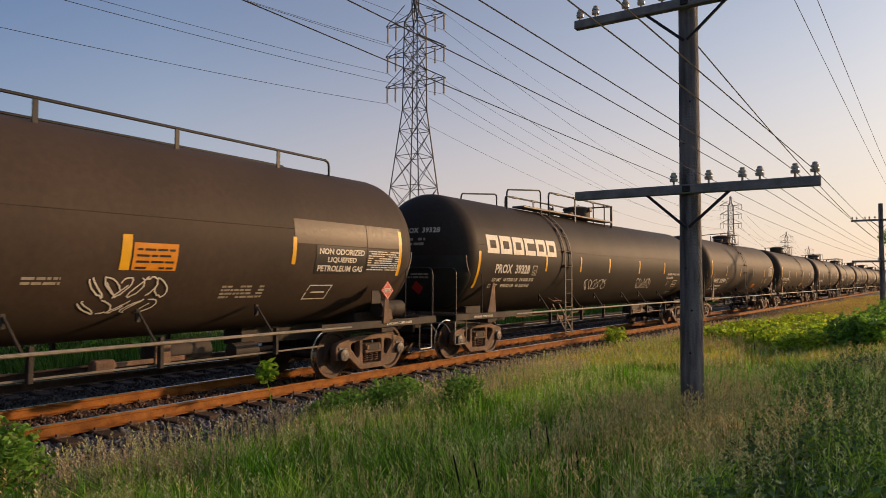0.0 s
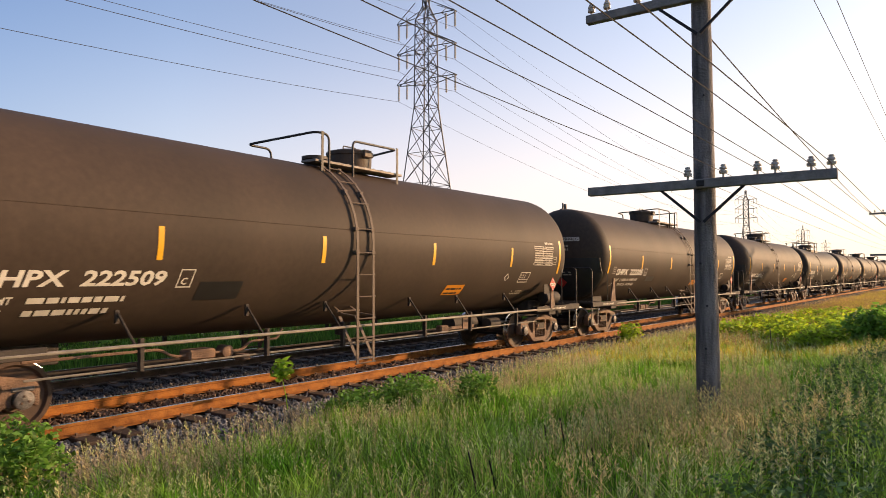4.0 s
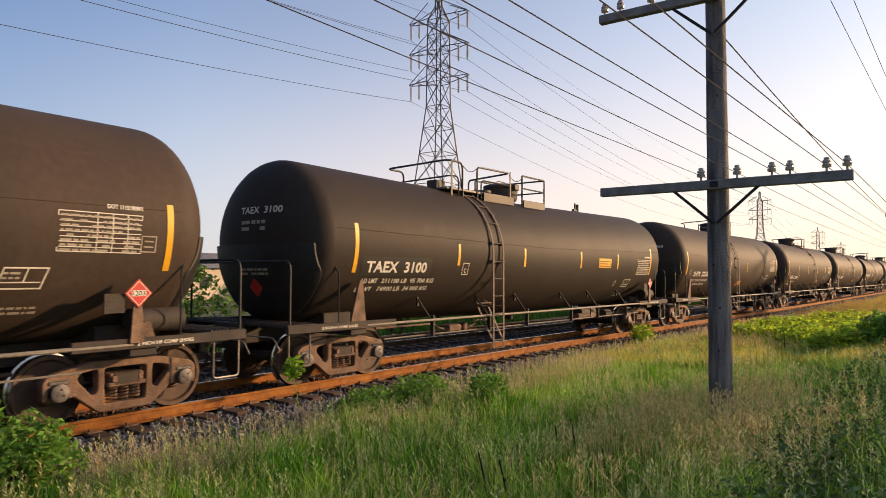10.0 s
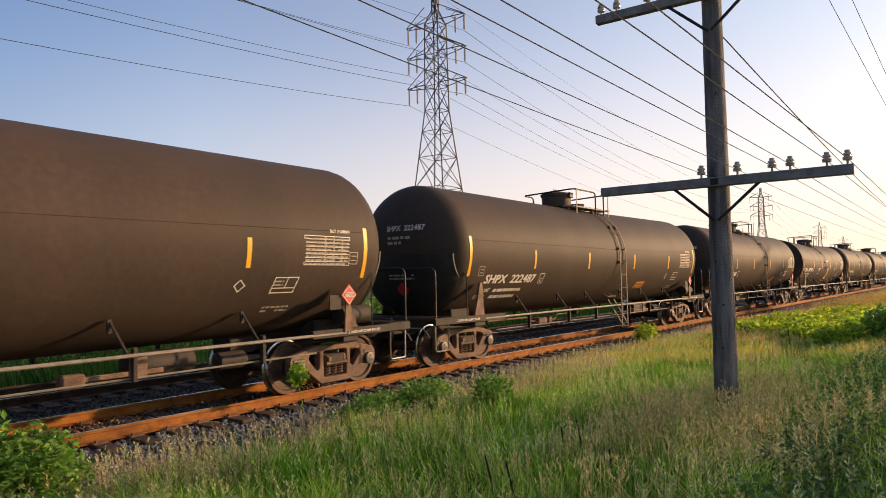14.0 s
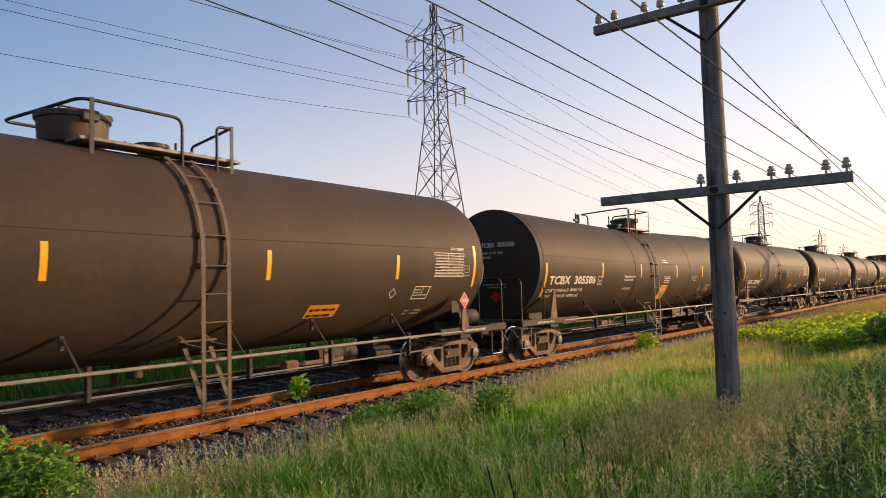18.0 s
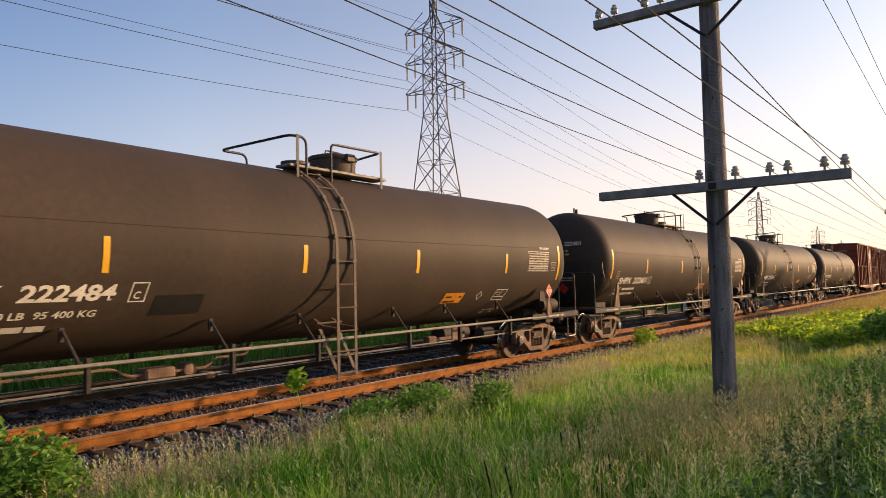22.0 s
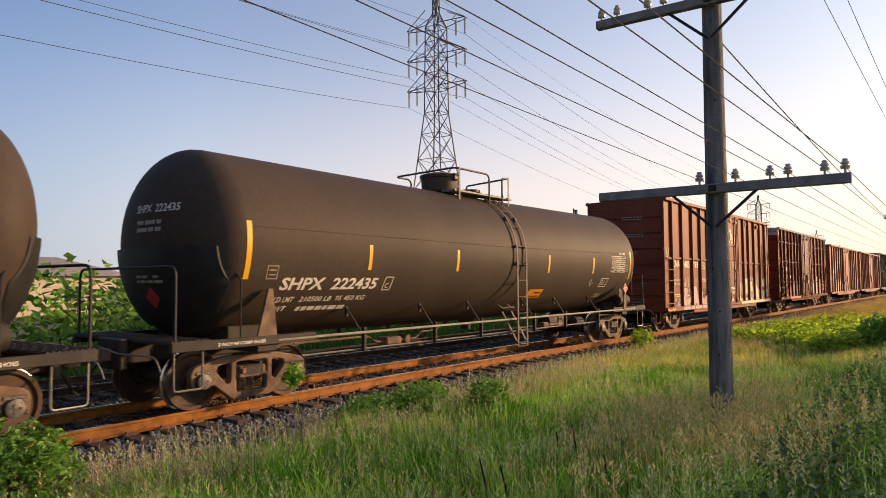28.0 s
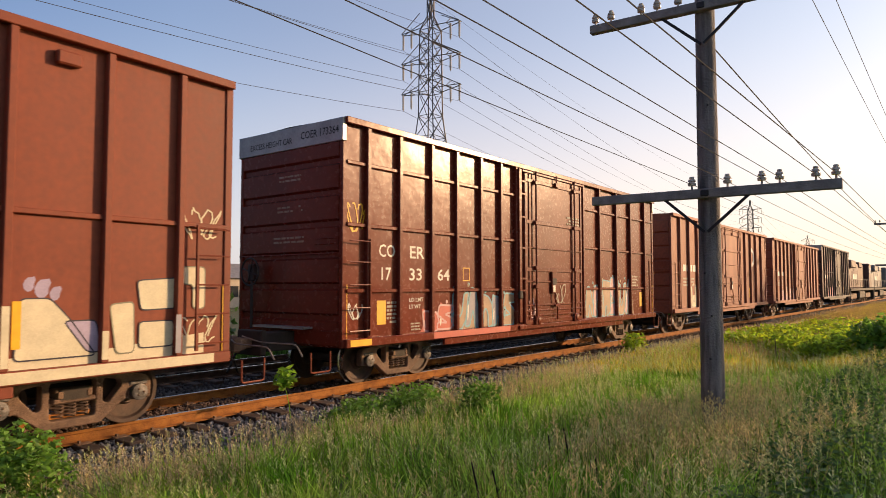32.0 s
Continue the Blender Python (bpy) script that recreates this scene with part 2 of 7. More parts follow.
# paler yellow-green leaves with sunlight put into their colour
M["leaf_light"] = leafy("sunlit_leaves", (0.44, 0.54, 0.035), (0.30, 0.46, 0.04), 2.0, 0.5)
M["leaf_young"] = leafy("sapling_leaves", (0.30, 0.50, 0.05), (0.22, 0.42, 0.04), 2.0, 0.5)
M["leaf_mid"] = leafy("broad_green_leaves", (0.18, 0.42, 0.045), (0.13, 0.31, 0.04), 2.0, 0.5)
M["leaf_far"] = leafy("far_shrub_leaves", (0.10, 0.20, 0.045), (0.07, 0.15, 0.035), 0.4)


# ---- mesh tools ----
class Shape:
    """Vertices and faces of one mesh, gathered piece by piece."""

    def __init__(self):
        self.v, self.f = [], []

    def add(self, verts, faces):
        k = len(self.v)
        self.v += [tuple(p) for p in verts]
        self.f += [tuple(k + i for i in f) for f in faces]
        return self

    def box(self, x0, x1, y0, y1, z0, z1, c=0.0):
        """A box; c chamfers its edges."""
        if not c:
            v = [(x, y, z) for x in (x0, x1) for y in (y0, y1) for z in (z0, z1)]
            return self.add(v, [(0, 1, 3, 2), (4, 6, 7, 5), (0, 4, 5, 1), (2, 3, 7, 6), (0, 2, 6, 4), (1, 5, 7, 3)])
        v, ids = [], {}
        for i, x in enumerate((x0, x1)):
            for j, y in enumerate((y0, y1)):
                for k, z in enumerate((z0, z1)):
                    dx, dy, dz = (c, -c)[i], (c, -c)[j], (c, -c)[k]
                    for a, p in (("x", (x, y + dy, z + dz)), ("y", (x + dx, y, z + dz)), ("z", (x + dx, y + dy, z))):
                        ids[i, j, k, a] = len(v)
                        v.append(p)
        f = []
        for i in (0, 1):
            q = [ids[i, 0, 0, "x"], ids[i, 1, 0, "x"], ids[i, 1, 1, "x"], ids[i, 0, 1, "x"]]
            f.append(q[::-1] if i == 0 else q)
            q = [ids[0, i, 0, "y"], ids[1, i, 0, "y"], ids[1, i, 1, "y"], ids[0, i, 1, "y"]]
            f.append(q if i == 0 else q[::-1])
            q = [ids[0, 0, i, "z"], ids[1, 0, i, "z"], ids[1, 1, i, "z"], ids[0, 1, i, "z"]]
            f.append(q[::-1] if i == 0 else q)
            for j in (0, 1):
                s = 1 if i == j else -1
                f.append([ids[0, i, j, "y"], ids[0, i, j, "z"], ids[1, i, j, "z"], ids[1, i, j, "y"]][::s])
                f.append([ids[i, 0, j, "z"], ids[i, 0, j, "x"], ids[i, 1, j, "x"], ids[i, 1, j, "z"]][::s])
                f.append([ids[i, j, 0, "x"], ids[i, j, 0, "y"], ids[i, j, 1, "y"], ids[i, j, 1, "x"]][::s])
                for k in (0, 1):
                    s2 = 1 if (i + j + k) % 2 else -1
                    f.append([ids[i, j, k, "x"], ids[i, j, k, "y"], ids[i, j, k, "z"]][::s2])
        return self.add(v, f)

    def tube(self, points, r, seg=8, closed=False, r2=None):
        """A round bar along points."""
        pts = [Vector(p) for p in points]
        n = len(pts)
        v, f = [], []
        side = None
        for i, p in enumerate(pts):
            a = pts[(i - 1) % n] if (closed or i) else p
            b = pts[(i + 1) % n] if (closed or i < n - 1) else p
            d = (b - a).normalized()
            if side is None:
                side = d.cross(Vector((0.12, 0.3, 1))).normalized()
            side = (side - d * side.dot(d)).normalized()
            up = d.cross(side)
            rr = r if r2 is None else r + (r2 - r) * i / max(1, n - 1)
            v += [p + (side * math.cos(2 * math.pi * k / seg) + up * math.sin(2 * math.pi * k / seg)) * rr for k in range(seg)]
        for i in range(n if closed else n - 1):
            j = (i + 1) % n
            f += [(i * seg + k, i * seg + (k + 1) % seg, j * seg + (k + 1) % seg, j * seg + k) for k in range(seg)]
        if not closed:
            f += [tuple(range(seg))[::-1], tuple((n - 1) * seg + k for k in range(seg))]
        return self.add(v, f)

    def lathe(self, profile, axis="x", centre=(0, 0, 0), seg=24):
        """Turns (along, radius) pairs round an axis."""
        c = Vector(centre)
        v, f = [], []
        for a, r in profile:
            for k in range(seg):
                q = 2 * math.pi * k / seg
                o = {"x": (a, r * math.sin(q), r * math.cos(q)), "y": (r * math.cos(q), a, r * math.sin(q)),
                     "z": (r * math.sin(q), r * math.cos(q), a)}[axis]
                v.append(c + Vector(o))
        for i in range(len(profile) - 1):
            f += [(i * seg + k, (i + 1) * seg + k, (i + 1) * seg + (k + 1) % seg, i * seg + (k + 1) % seg) for k in range(seg)]
        m = len(profile) - 1
        f += [tuple(range(seg)), tuple(m * seg + k for k in range(seg))[::-1]]
        return self.add(v, f)

    def plate(self, outline, thick, at, along=(1, 0, 0), up=(0, 0, 1)):
        """A flat outline (convex, counter-clockwise seen from its front) given a thickness behind its front."""
        a, u = Vector(along), Vector(up)
        back = u.cross(a).normalized() * thick
        if back.y < 0:
            back = -back
        c = Vector(at)
        n = len(outline)
        v = [c + a * x + u * z for x, z in outline]
        v += [p + back for p in v]
        f = [tuple(range(n)), tuple(range(n, 2 * n))[::-1]] + [(i, n + i, n + (i + 1) % n, (i + 1) % n) for i in range(n)]
        return self.add(v, f)

    def mesh(self, name, smooth=35.0, fix=True):
        me = bpy.data.meshes.new(name)
        me.from_pydata(self.v, [], self.f)
        if fix:
            bm = bmesh.new()
            bm.from_mesh(me)
            bmesh.ops.recalc_face_normals(bm, faces=bm.faces)
            bm.to_mesh(me)
            bm.free()
        me.shade_smooth()
        me.set_sharp_from_angle(angle=radians(smooth))
        return me


def part(name, shape, material, parent=None, label="", at=None):
    """Links a shape (or a mesh made before) as one object under a thing or a part."""
    me = shape if isinstance(shape, bpy.types.Mesh) else shape.mesh(name)
    if not me.materials:
        me.materials.append(M[material])
    ob = new(name, me)
    if parent:
        ob.parent = parent
    if at is not None:
        ob.matrix_basis = at if isinstance(at, Matrix) else Matrix.Translation(at)
    return tagged(ob, label)


def thing(name, label, category, group="", kind="", at=None):
    ob = new(name)
    ob.empty_display_size = 0.3
    if at is not None:
        ob.matrix_basis = at
    return tagged(ob, label, category, group, kind)


KEPT = {}


def kept(key, build):
    """One mesh for all alike pieces."""
    if key not in KEPT:
        KEPT[key] = build()
    return KEPT[key]


def arc(c, r, a0, a1, n, plane="xz", flat=0.0):
    out = []
    for i in range(n + 1):
        a = radians(a0 + (a1 - a0) * i / n)
        p, q = r * math.cos(a), r * math.sin(a)
        out.append((c[0] + p, flat, c[1] + q) if plane == "xz" else (flat, c[0] + p, c[1] + q))
    return out


def rounded(points, r=0.12, n=4):
    """Rounds the corners of a bent bar."""
    pts = [Vector(p) for p in points]
    out = [pts[0]]
    for a, b, c in zip(pts, pts[1:], pts[2:]):
        k = min(r, (a - b).length * 0.45, (c - b).length * 0.45)
        p, q = b + (a - b).normalized() * k, b + (c - b).normalized() * k
        for i in range(n + 1):
            u = i / n
            out.append(p * (1 - u) ** 2 + b * 2 * u * (1 - u) + q * u * u)
    return out + [pts[-1]]


# ---- ground ----
def verge(n):
    """Height of the ground n metres beyond the near rail."""
    pts = ((-60, 0.5), (-14, 0.42), (-9.2, 0.3), (-7.2, 0.06), (-5, -0.12), (-2.4, -0.33), (-1.1, -0.36), (-0.75, -0.27), (0, -0.235),
           (1.5, -0.235), (2.3, -0.3), (2.9, -0.3), (3.5, -0.24), (6.0, -0.24), (6.6, -0.34), (8.0, -0.45), (12, -0.5), (60, -0.6), (3000, -0.6))
    for (a, p), (b, q) in zip(pts, pts[1:]):
        if a <= n <= b:
            return p + (q - p) * (n - a) / (b - a)
    return pts[0][1] if n < pts[0][0] else pts[-1][1]


def across(x, y):
    """How far a place lies beyond the near rail."""
    if x < CURVE_END:
        return (1 / CURVE + y - NEAR_RAIL) * 1.0 - 1 / CURVE + x * x * CURVE / 2
    th = CURVE * CURVE_END
    p = rail_point(CURVE_END, 0)
    return (y - p.y) * math.cos(th) + (x - p.x) * math.sin(th)


def ground_height(x, y):
    z = verge(across(x, y))
    return z + 0.05 * noise.noise((x * 0.5, y * 0.5, 0)) * (1 if across(x, y) < -1.3 else 0)


def sheet(name, s_list, n_list, material, height, label, category):
    v = []
    for s in s_list:
        for n in n_list:
            p = rail_point(s, 0)
            v.append((p.x, p.y + n, height(p.x, p.y + n, n)))
    w = len(n_list)
    f = [(i * w + j, (i + 1) * w + j, (i + 1) * w + j + 1, i * w + j + 1) for i in range(len(s_list) - 1) for j in range(w - 1)]
    sh = Shape().add(v, f)
    ob = part(name, sh, material)
    return tagged(ob, label, category, "", "structure")


S_GRID = [-2500, -600, -150, -60, -30] + [-15 + i * 1.2 for i in range(60)] + [60, 75, 95, 120, 160, 220, 320, 500, 900, 1700, 3000]
N_GRID = [-3000, -800, -250, -90, -40, -25] + [-16 + 0.7 * i for i in range(21)] + [-1.75, -1.1, -0.75, 0, 0.75, 1.5, 2.3, 2.9, 3.5, 6.0, 6.8, 8, 12, 25, 60, 150, 400, 1000, 3000]
sheet("ground", S_GRID, N_GRID, "soil", lambda x, y, n: ground_height(x, y) - (0.3 if -1.5 < n < 7.5 else 0.1 if n == -1.75 else 0), "grassy soil of the railway verge and fields", "ground")
sheet("ballast_bed", [-40 + 1.5 * i for i in range(60)] + [60, 80, 110, 160, 240, 400, 800],
      [-2.0, -1.7, -1.25, -0.95, -0.75, 0, 0.75, 1.5, 2.3, 2.9, 3.5, 4.2, 5.0, 6.0, 6.6, 7.4],
      "ballast_bed", lambda x, y, n: verge(n) - (0.15 if n in (-2.0, 7.4) else 0.0) - (0.04 if 0.1 < n < 1.4 else 0), "grey crushed-stone track bed under two tracks", "track bed")

# ---- rails and ties ----
RAIL = [(-0.07, -0.17), (0.07, -0.17), (0.07, -0.157), (0.012, -0.14), (0.012, -0.045), (0.036, -0.036), (0.036, -0.006), (0.028, 0.0),
        (-0.028, 0.0), (-0.036, -0.006), (-0.036, -0.036), (-0.012, -0.045), (-0.012, -0.14), (-0.07, -0.157)]
RAIL_S = [-40 + 2 * i for i in range(36)] + [40, 60, 90, 140, 220, 350, 600]


def rail(n, z, material, label):
    base = thing("rail", label, "rail", "rails of the two tracks", "structure")
    sh = Shape()
    k = len(RAIL)
    for s in RAIL_S:
        for dn, dz in RAIL:
            sh.v.append(tuple(rail_point(s, n + dn, z + dz)))
    for i in range(len(RAIL_S) - 1):
        sh.f += [(i * k + j, i * k + (j + 1) % k, (i + 1) * k + (j + 1) % k, (i + 1) * k + j) for j in range(k)]
    part("rail_web", sh, material, base)
    top = Shape()
    for s in RAIL_S:
        top.v += [tuple(rail_point(s, n - 0.024, z + 0.0015)), tuple(rail_point(s, n + 0.024, z + 0.0015))]
    top.f = [(2 * i, 2 * i + 1, 2 * i + 3, 2 * i + 2) for i in range(len(RAIL_S) - 1)]
    part("running_surface", top, "rail_top", base, "worn bare running surface")
    return base


rail(0, 0, "rail_rust", "orange-rusted steel rail of the near track")
rail(1.505, 0, "rail_rust", "orange-rusted steel rail of the near track")
rail(4.0, 0.0, "rail_dark", "dark worn steel rail of the second track")
rail(5.505, 0.0, "rail_dark", "dark worn steel rail of the second track")

rng = random.Random(5)


def ties(centre, z, label):
    bed = thing("tie_row", label, "railway ties", "", "structure")
    me = kept("tie", lambda: Shape().box(-0.115, 0.115, -1.3, 1.3, -0.16, 0, 0.012).mesh("tie"))
    clip = kept("tie_plate", lambda: Shape().box(-0.1, 0.1, -0.17, 0.17, 0, 0.018, 0.004).box(-0.06, -0.03, -0.13, -0.09, 0.018, 0.05).box(0.03, 0.06, 0.09, 0.13, 0.018, 0.05).mesh("tie_plate"))
    for i in range(90):
        s = -3 + 0.52 * i
        m = Matrix.Translation(rail_point(s, centre, z - 0.19)) @ Matrix.Rotation(rail_turn(s) + rng.uniform(-0.01, 0.01), 4, "Z")
        t = part("tie", me, "tie", bed, "", m)
        for y in (-0.7525, 0.7525):
            part("tie_plate", clip, "truck", t, "", (0, y, 0.0))


ties(MID, 0.02, "creosoted wooden ties half buried in ballast")
ties(4.7525, 0.02, "creosoted wooden ties of the second track")


def stones(name, s0, s1, n0, n1, count, size, seed, label, material="ballast", lift=0.0):
    """Loose broken stones as one mesh."""
    g = np.random.default_rng(seed)
    base = np.array([(1, 0, 0), (-1, 0, 0), (0, 1, 0), (0, -1, 0), (0, 0, 1), (0, 0, -1)], float)
    tri = np.array([(0, 2, 4), (2, 1, 4), (1, 3, 4), (3, 0, 4), (2, 0, 5), (1, 2, 5), (3, 1, 5), (0, 3, 5)])
    s = s0 + (s1 - s0) * g.random(count) ** 1.5
    n = g.uniform(n0, n1, count)
    c = np.array([rail_point(a, b, verge(b)) for a, b in zip(s, n)])
    c[:, 2] += lift + g.uniform(-0.01, 0.045, count)
    r = size * g.uniform(0.6, 1.35, count)
    v = base[None] * g.uniform(0.6, 1.2, (count, 6, 3)) + g.uniform(-0.25, 0.25, (count, 6, 3))
    q = g.normal(size=(count, 3, 3))
    q, _ = np.linalg.qr(q)
    v = np.einsum("nij,nkj->nki", q, v) * r[:, None, None] + c[:, None]
    faces = (tri[None] + (np.arange(count) * 6)[:, None, None]).reshape(-1, 3)
    ob = part(name, solid_mesh(name, v.reshape(-1, 3), faces), material)
    return tagged(ob, label, "ballast", "", "stuff")


def solid_mesh(name, v, f):
    """A mesh straight from arrays of places and equal-sided faces."""
    me = bpy.data.meshes.new(name)
    k = f.shape[1]
    me.vertices.add(len(v))
    me.vertices.foreach_set("co", np.asarray(v, np.float32).ravel())
    me.loops.add(f.size)
    me.loops.foreach_set("vertex_index", f.astype(np.int32).ravel())
    me.polygons.add(len(f))
    me.polygons.foreach_set("loop_start", np.arange(0, f.size, k, dtype=np.int32))
    me.update(calc_edges=True)
    me.validate()
    return me


stones("ballast_shoulder", 2.5, 45, -2.3, -0.08, 34000, 0.036, 1, "loose grey crushed stone along the near rail")
stones("ballast_between_rails", 2.5, 40, 0.1, 1.4, 13000, 0.032, 2, "loose rust-stained crushed stone between the rails", "ballast_rust", 0.03)
# beyond the near track the stones' colour is darkened for the train's shade
stones("second_track_ballast", 3, 50, 4.1, 6.4, 7000, 0.036, 9, "loose crushed stone of the second track, darkened for the train's shade", "ballast_dark")
stones("ballast_between_tracks", 3, 50, 1.6, 4.0, 18000, 0.036, 3, "loose crushed stone between the two tracks, darkened for the train's shade", "ballast_dark")


# ---- rolling stock ----
def wheelset_mesh():
    sh = Shape()
    sh.lathe([(-1.12, 0.03), (-1.11, 0.08), (-0.98, 0.085), (-0.8, 0.08), (0.8, 0.08), (0.98, 0.085), (1.11, 0.08), (1.12, 0.03)], "y", seg=14)
    for k in (-1, 1):
        y = 0.7525 * k
        sh.lathe([(y + 0.075 * k, 0.12), (y + 0.085 * k, 0.17), (y + 0.02 * k, 0.2), (y + 0.03 * k, 0.37), (y + 0.065 * k, 0.4), (y + 0.068 * k, 0.452),
                  (y + 0.055 * k, 0.457), (y - 0.035 * k, 0.458), (y - 0.045 * k, 0.482), (y - 0.062 * k, 0.484), (y - 0.066 * k, 0.4), (y - 0.03 * k, 0.36),
                  (y - 0.03 * k, 0.2), (y - 0.09 * k, 0.16), (y - 0.09 * k, 0.1)], "y", seg=32)
        for b in range(3):
            a = 2 * math.pi * b / 3 + 0.4
            sh.lathe([(1.11 * k, 0.02), (1.145 * k, 0.018), (1.15 * k, 0.002)], "y", (0.05 * math.cos(a), 0, 0.05 * math.sin(a)), 6)
    return sh.mesh("wheelset")


def cast_plate(name, outer, holes, thick, bevel, y):
    """A thick casting with softened edges: an outline in x and z with openings cut through it."""
    cu = bpy.data.curves.new(name, "CURVE")
    cu.dimensions, cu.fill_mode, cu.extrude, cu.bevel_depth, cu.bevel_resolution, cu.offset = "2D", "BOTH", thick / 2 - bevel, bevel, 1, -bevel
    for ring in (outer, *holes):
        pts = [(p.x, p.y) for p in soft_ring(ring, 0.05 if ring is outer else 0.045)]
        sp = cu.splines.new("POLY")
        sp.points.add(len(pts) - 1)
        for q, (a, b) in zip(sp.points, pts):
            q.co = (a, b, 0, 1)
        sp.use_cyclic_u = True
    tmp = bpy.data.objects.new(name, cu)
    me = bpy.data.meshes.new_from_object(tmp)
    bpy.data.objects.remove(tmp)
    bpy.data.curves.remove(cu)
    me.transform(Matrix.Translation((0, y, 0)) @ Matrix.Rotation(radians(90), 4, "X"))
    me.materials.clear()
    me.shade_smooth()
    me.set_sharp_from_angle(angle=radians(35))
    return me


def soft_ring(points, r, n=3):
    """A closed outline with rounded corners."""
    pts = [Vector(p) for p in points]
    out = []
    for i, b in enumerate(pts):
        a, c = pts[i - 1], pts[(i + 1) % len(pts)]
        k = min(r, (a - b).length * 0.45, (c - b).length * 0.45)
        p, q = b + (a - b).normalized() * k, b + (c - b).normalized() * k
        for j in range(n + 1):
            u = j / n
            out.append(p * (1 - u) ** 2 + b * 2 * u * (1 - u) + q * u * u)
    return out


def side_frame_mesh():
    """One cast side frame, wheel centres 1.778 m apart, with its two triangular openings and the spring window."""
    half = [(0, 0.80), (0.46, 0.80), (0.78, 0.735), (1.02, 0.68), (1.09, 0.6), (1.08, 0.36), (1.015, 0.36), (1.005, 0.535), (0.775, 0.535), (0.765, 0.36), (0.69, 0.38), (0.36, 0.12), (0, 0.12)]
    outer = half + [(-x, z) for x, z in half[-2:0:-1]]
    tri = [(0.39, 0.7), (0.63, 0.66), (0.66, 0.58), (0.46, 0.36), (0.39, 0.4)]
    holes = [tri, [(-x, z) for x, z in tri[::-1]], [(-0.3, 0.7), (0.3, 0.7), (0.29, 0.23), (-0.29, 0.23)]]
    return cast_plate("side_frame", outer, holes, 0.15, 0.018, 0.0)


def spring_mesh():
    pts = [(0.062 * math.cos(a), 0.062 * math.sin(a), 0.25 + 0.2 * a / (2 * math.pi * 4.5)) for a in [2 * math.pi * i / 8 for i in range(37)]]
    return Shape().tube(pts, 0.015, 5).mesh("spring")


WHEELS = []


def truck(parent, x, half=0.889, caps="cap", wheel_y=0.0):
    """A two-axle truck under a car."""
    bol = kept("bolster", lambda: Shape().box(-0.2, 0.2, -1.12, 1.12, 0.45, 0.62, 0.02).box(-0.25, 0.25, -0.3, 0.3, 0.62, 0.74, 0.02).box(-0.6, 0.6, -0.03, 0.03, 0.3, 0.36)
               .box(-0.52, -0.46, -0.85, 0.85, 0.28, 0.42, 0.01).box(0.46, 0.52, -0.85, 0.85, 0.28, 0.42, 0.01).mesh("truck"))
    t = part("truck", bol, "underframe", parent, "cast steel truck bolster and brake beams", (x, 0, 0))
    for y in (-1.0, 1.0):
        part("side_frame", kept("side_frame", side_frame_mesh), "truck", t, "rust-brown cast side frame", (0, y, 0))
        for xx in (-0.16, 0.0, 0.16):
            part("spring", kept("spring", spring_mesh), "truck", t, "", (xx, y, 0.0))
        part("spring_seat", kept("spring_seat", lambda: Shape().box(-0.27, 0.27, -0.12, 0.12, 0.44, 0.5, 0.015).box(-0.22, -0.15, -0.13, 0.13, 0.5, 0.59, 0.01).box(0.15, 0.22, -0.13, 0.13, 0.5, 0.59, 0.01).box(-0.24, 0.24, -0.1, 0.1, 0.57, 0.62, 0.012).mesh("spring_seat")), "truck", t, "", (0, y, 0))
        for xx in (-half, half):
            part("bearing_box", kept("bearing_box", lambda: Shape().lathe([(-0.14, 0.09), (-0.13, 0.115), (0.13, 0.115), (0.14, 0.09)], "y", seg=16).box(-0.14, 0.14, -0.09, 0.09, 0.09, 0.16, 0.02).mesh("bearing_box")), caps, t, "", (xx, y, 0.457))
    for xx in (-half, half):
        w = part("wheelset", kept("wheelset", wheelset_mesh), "wheel", t, "brown steel wheels on one axle", (xx, 0, 0.457))
        part_rim(w)
        WHEELS.append((w, parent, x + xx))
    return t


def part_rim(w):
    """The bright tread belongs to the wheel's own mesh as a second material."""
    me = w.data
    if len(me.materials) > 1:
        return
    me.materials.append(M["tread"])
    for p in me.polygons:
        c = p.center
        r = math.hypot(c.x, c.z)
        if r > 0.44:
            p.material_index = 1


# ---- surfaces of the cars: flat sides at y = -w, tanks round (height c, radius r) ----
class Side:
    def __init__(self, c=None, r=None, y=None):
        self.c, self.r, self.y = c, r, y
        self.dx = 0.0
        self.sag = lambda x: 0.0

    def at(self, x, z, off):
        if self.y is not None:
            return (x + self.dx, self.y - off, z)
        c = self.c - self.sag(x)
        a = max(-0.97, min(0.97, (z - c) / self.r))
        k = math.sqrt(1 - a * a)
        return (x, -(self.r + off) * k, c + (self.r + off) * a)


def decal(parent, name, side, x0, x1, z0, z1, material, off=0.006, lean=0.0, label="", level=0.0):
    """A painted field or a sticker that follows the surface."""
    k = max(1, int(abs(z1 - z0) / 0.08)) if side.y is None else 1
    sh = Shape()
    for i in range(k + 1):
        z = z0 + (z1 - z0) * i / k
        d = lean * (z - z0)
        sh.v += [side.at(x0 + d, z, off), side.at(x1 + d, z, off)]
    sh.f = [(2 * i, 2 * i + 1, 2 * i + 3, 2 * i + 2) for i in range(k)]
    return part(name, sh, material, parent, label)


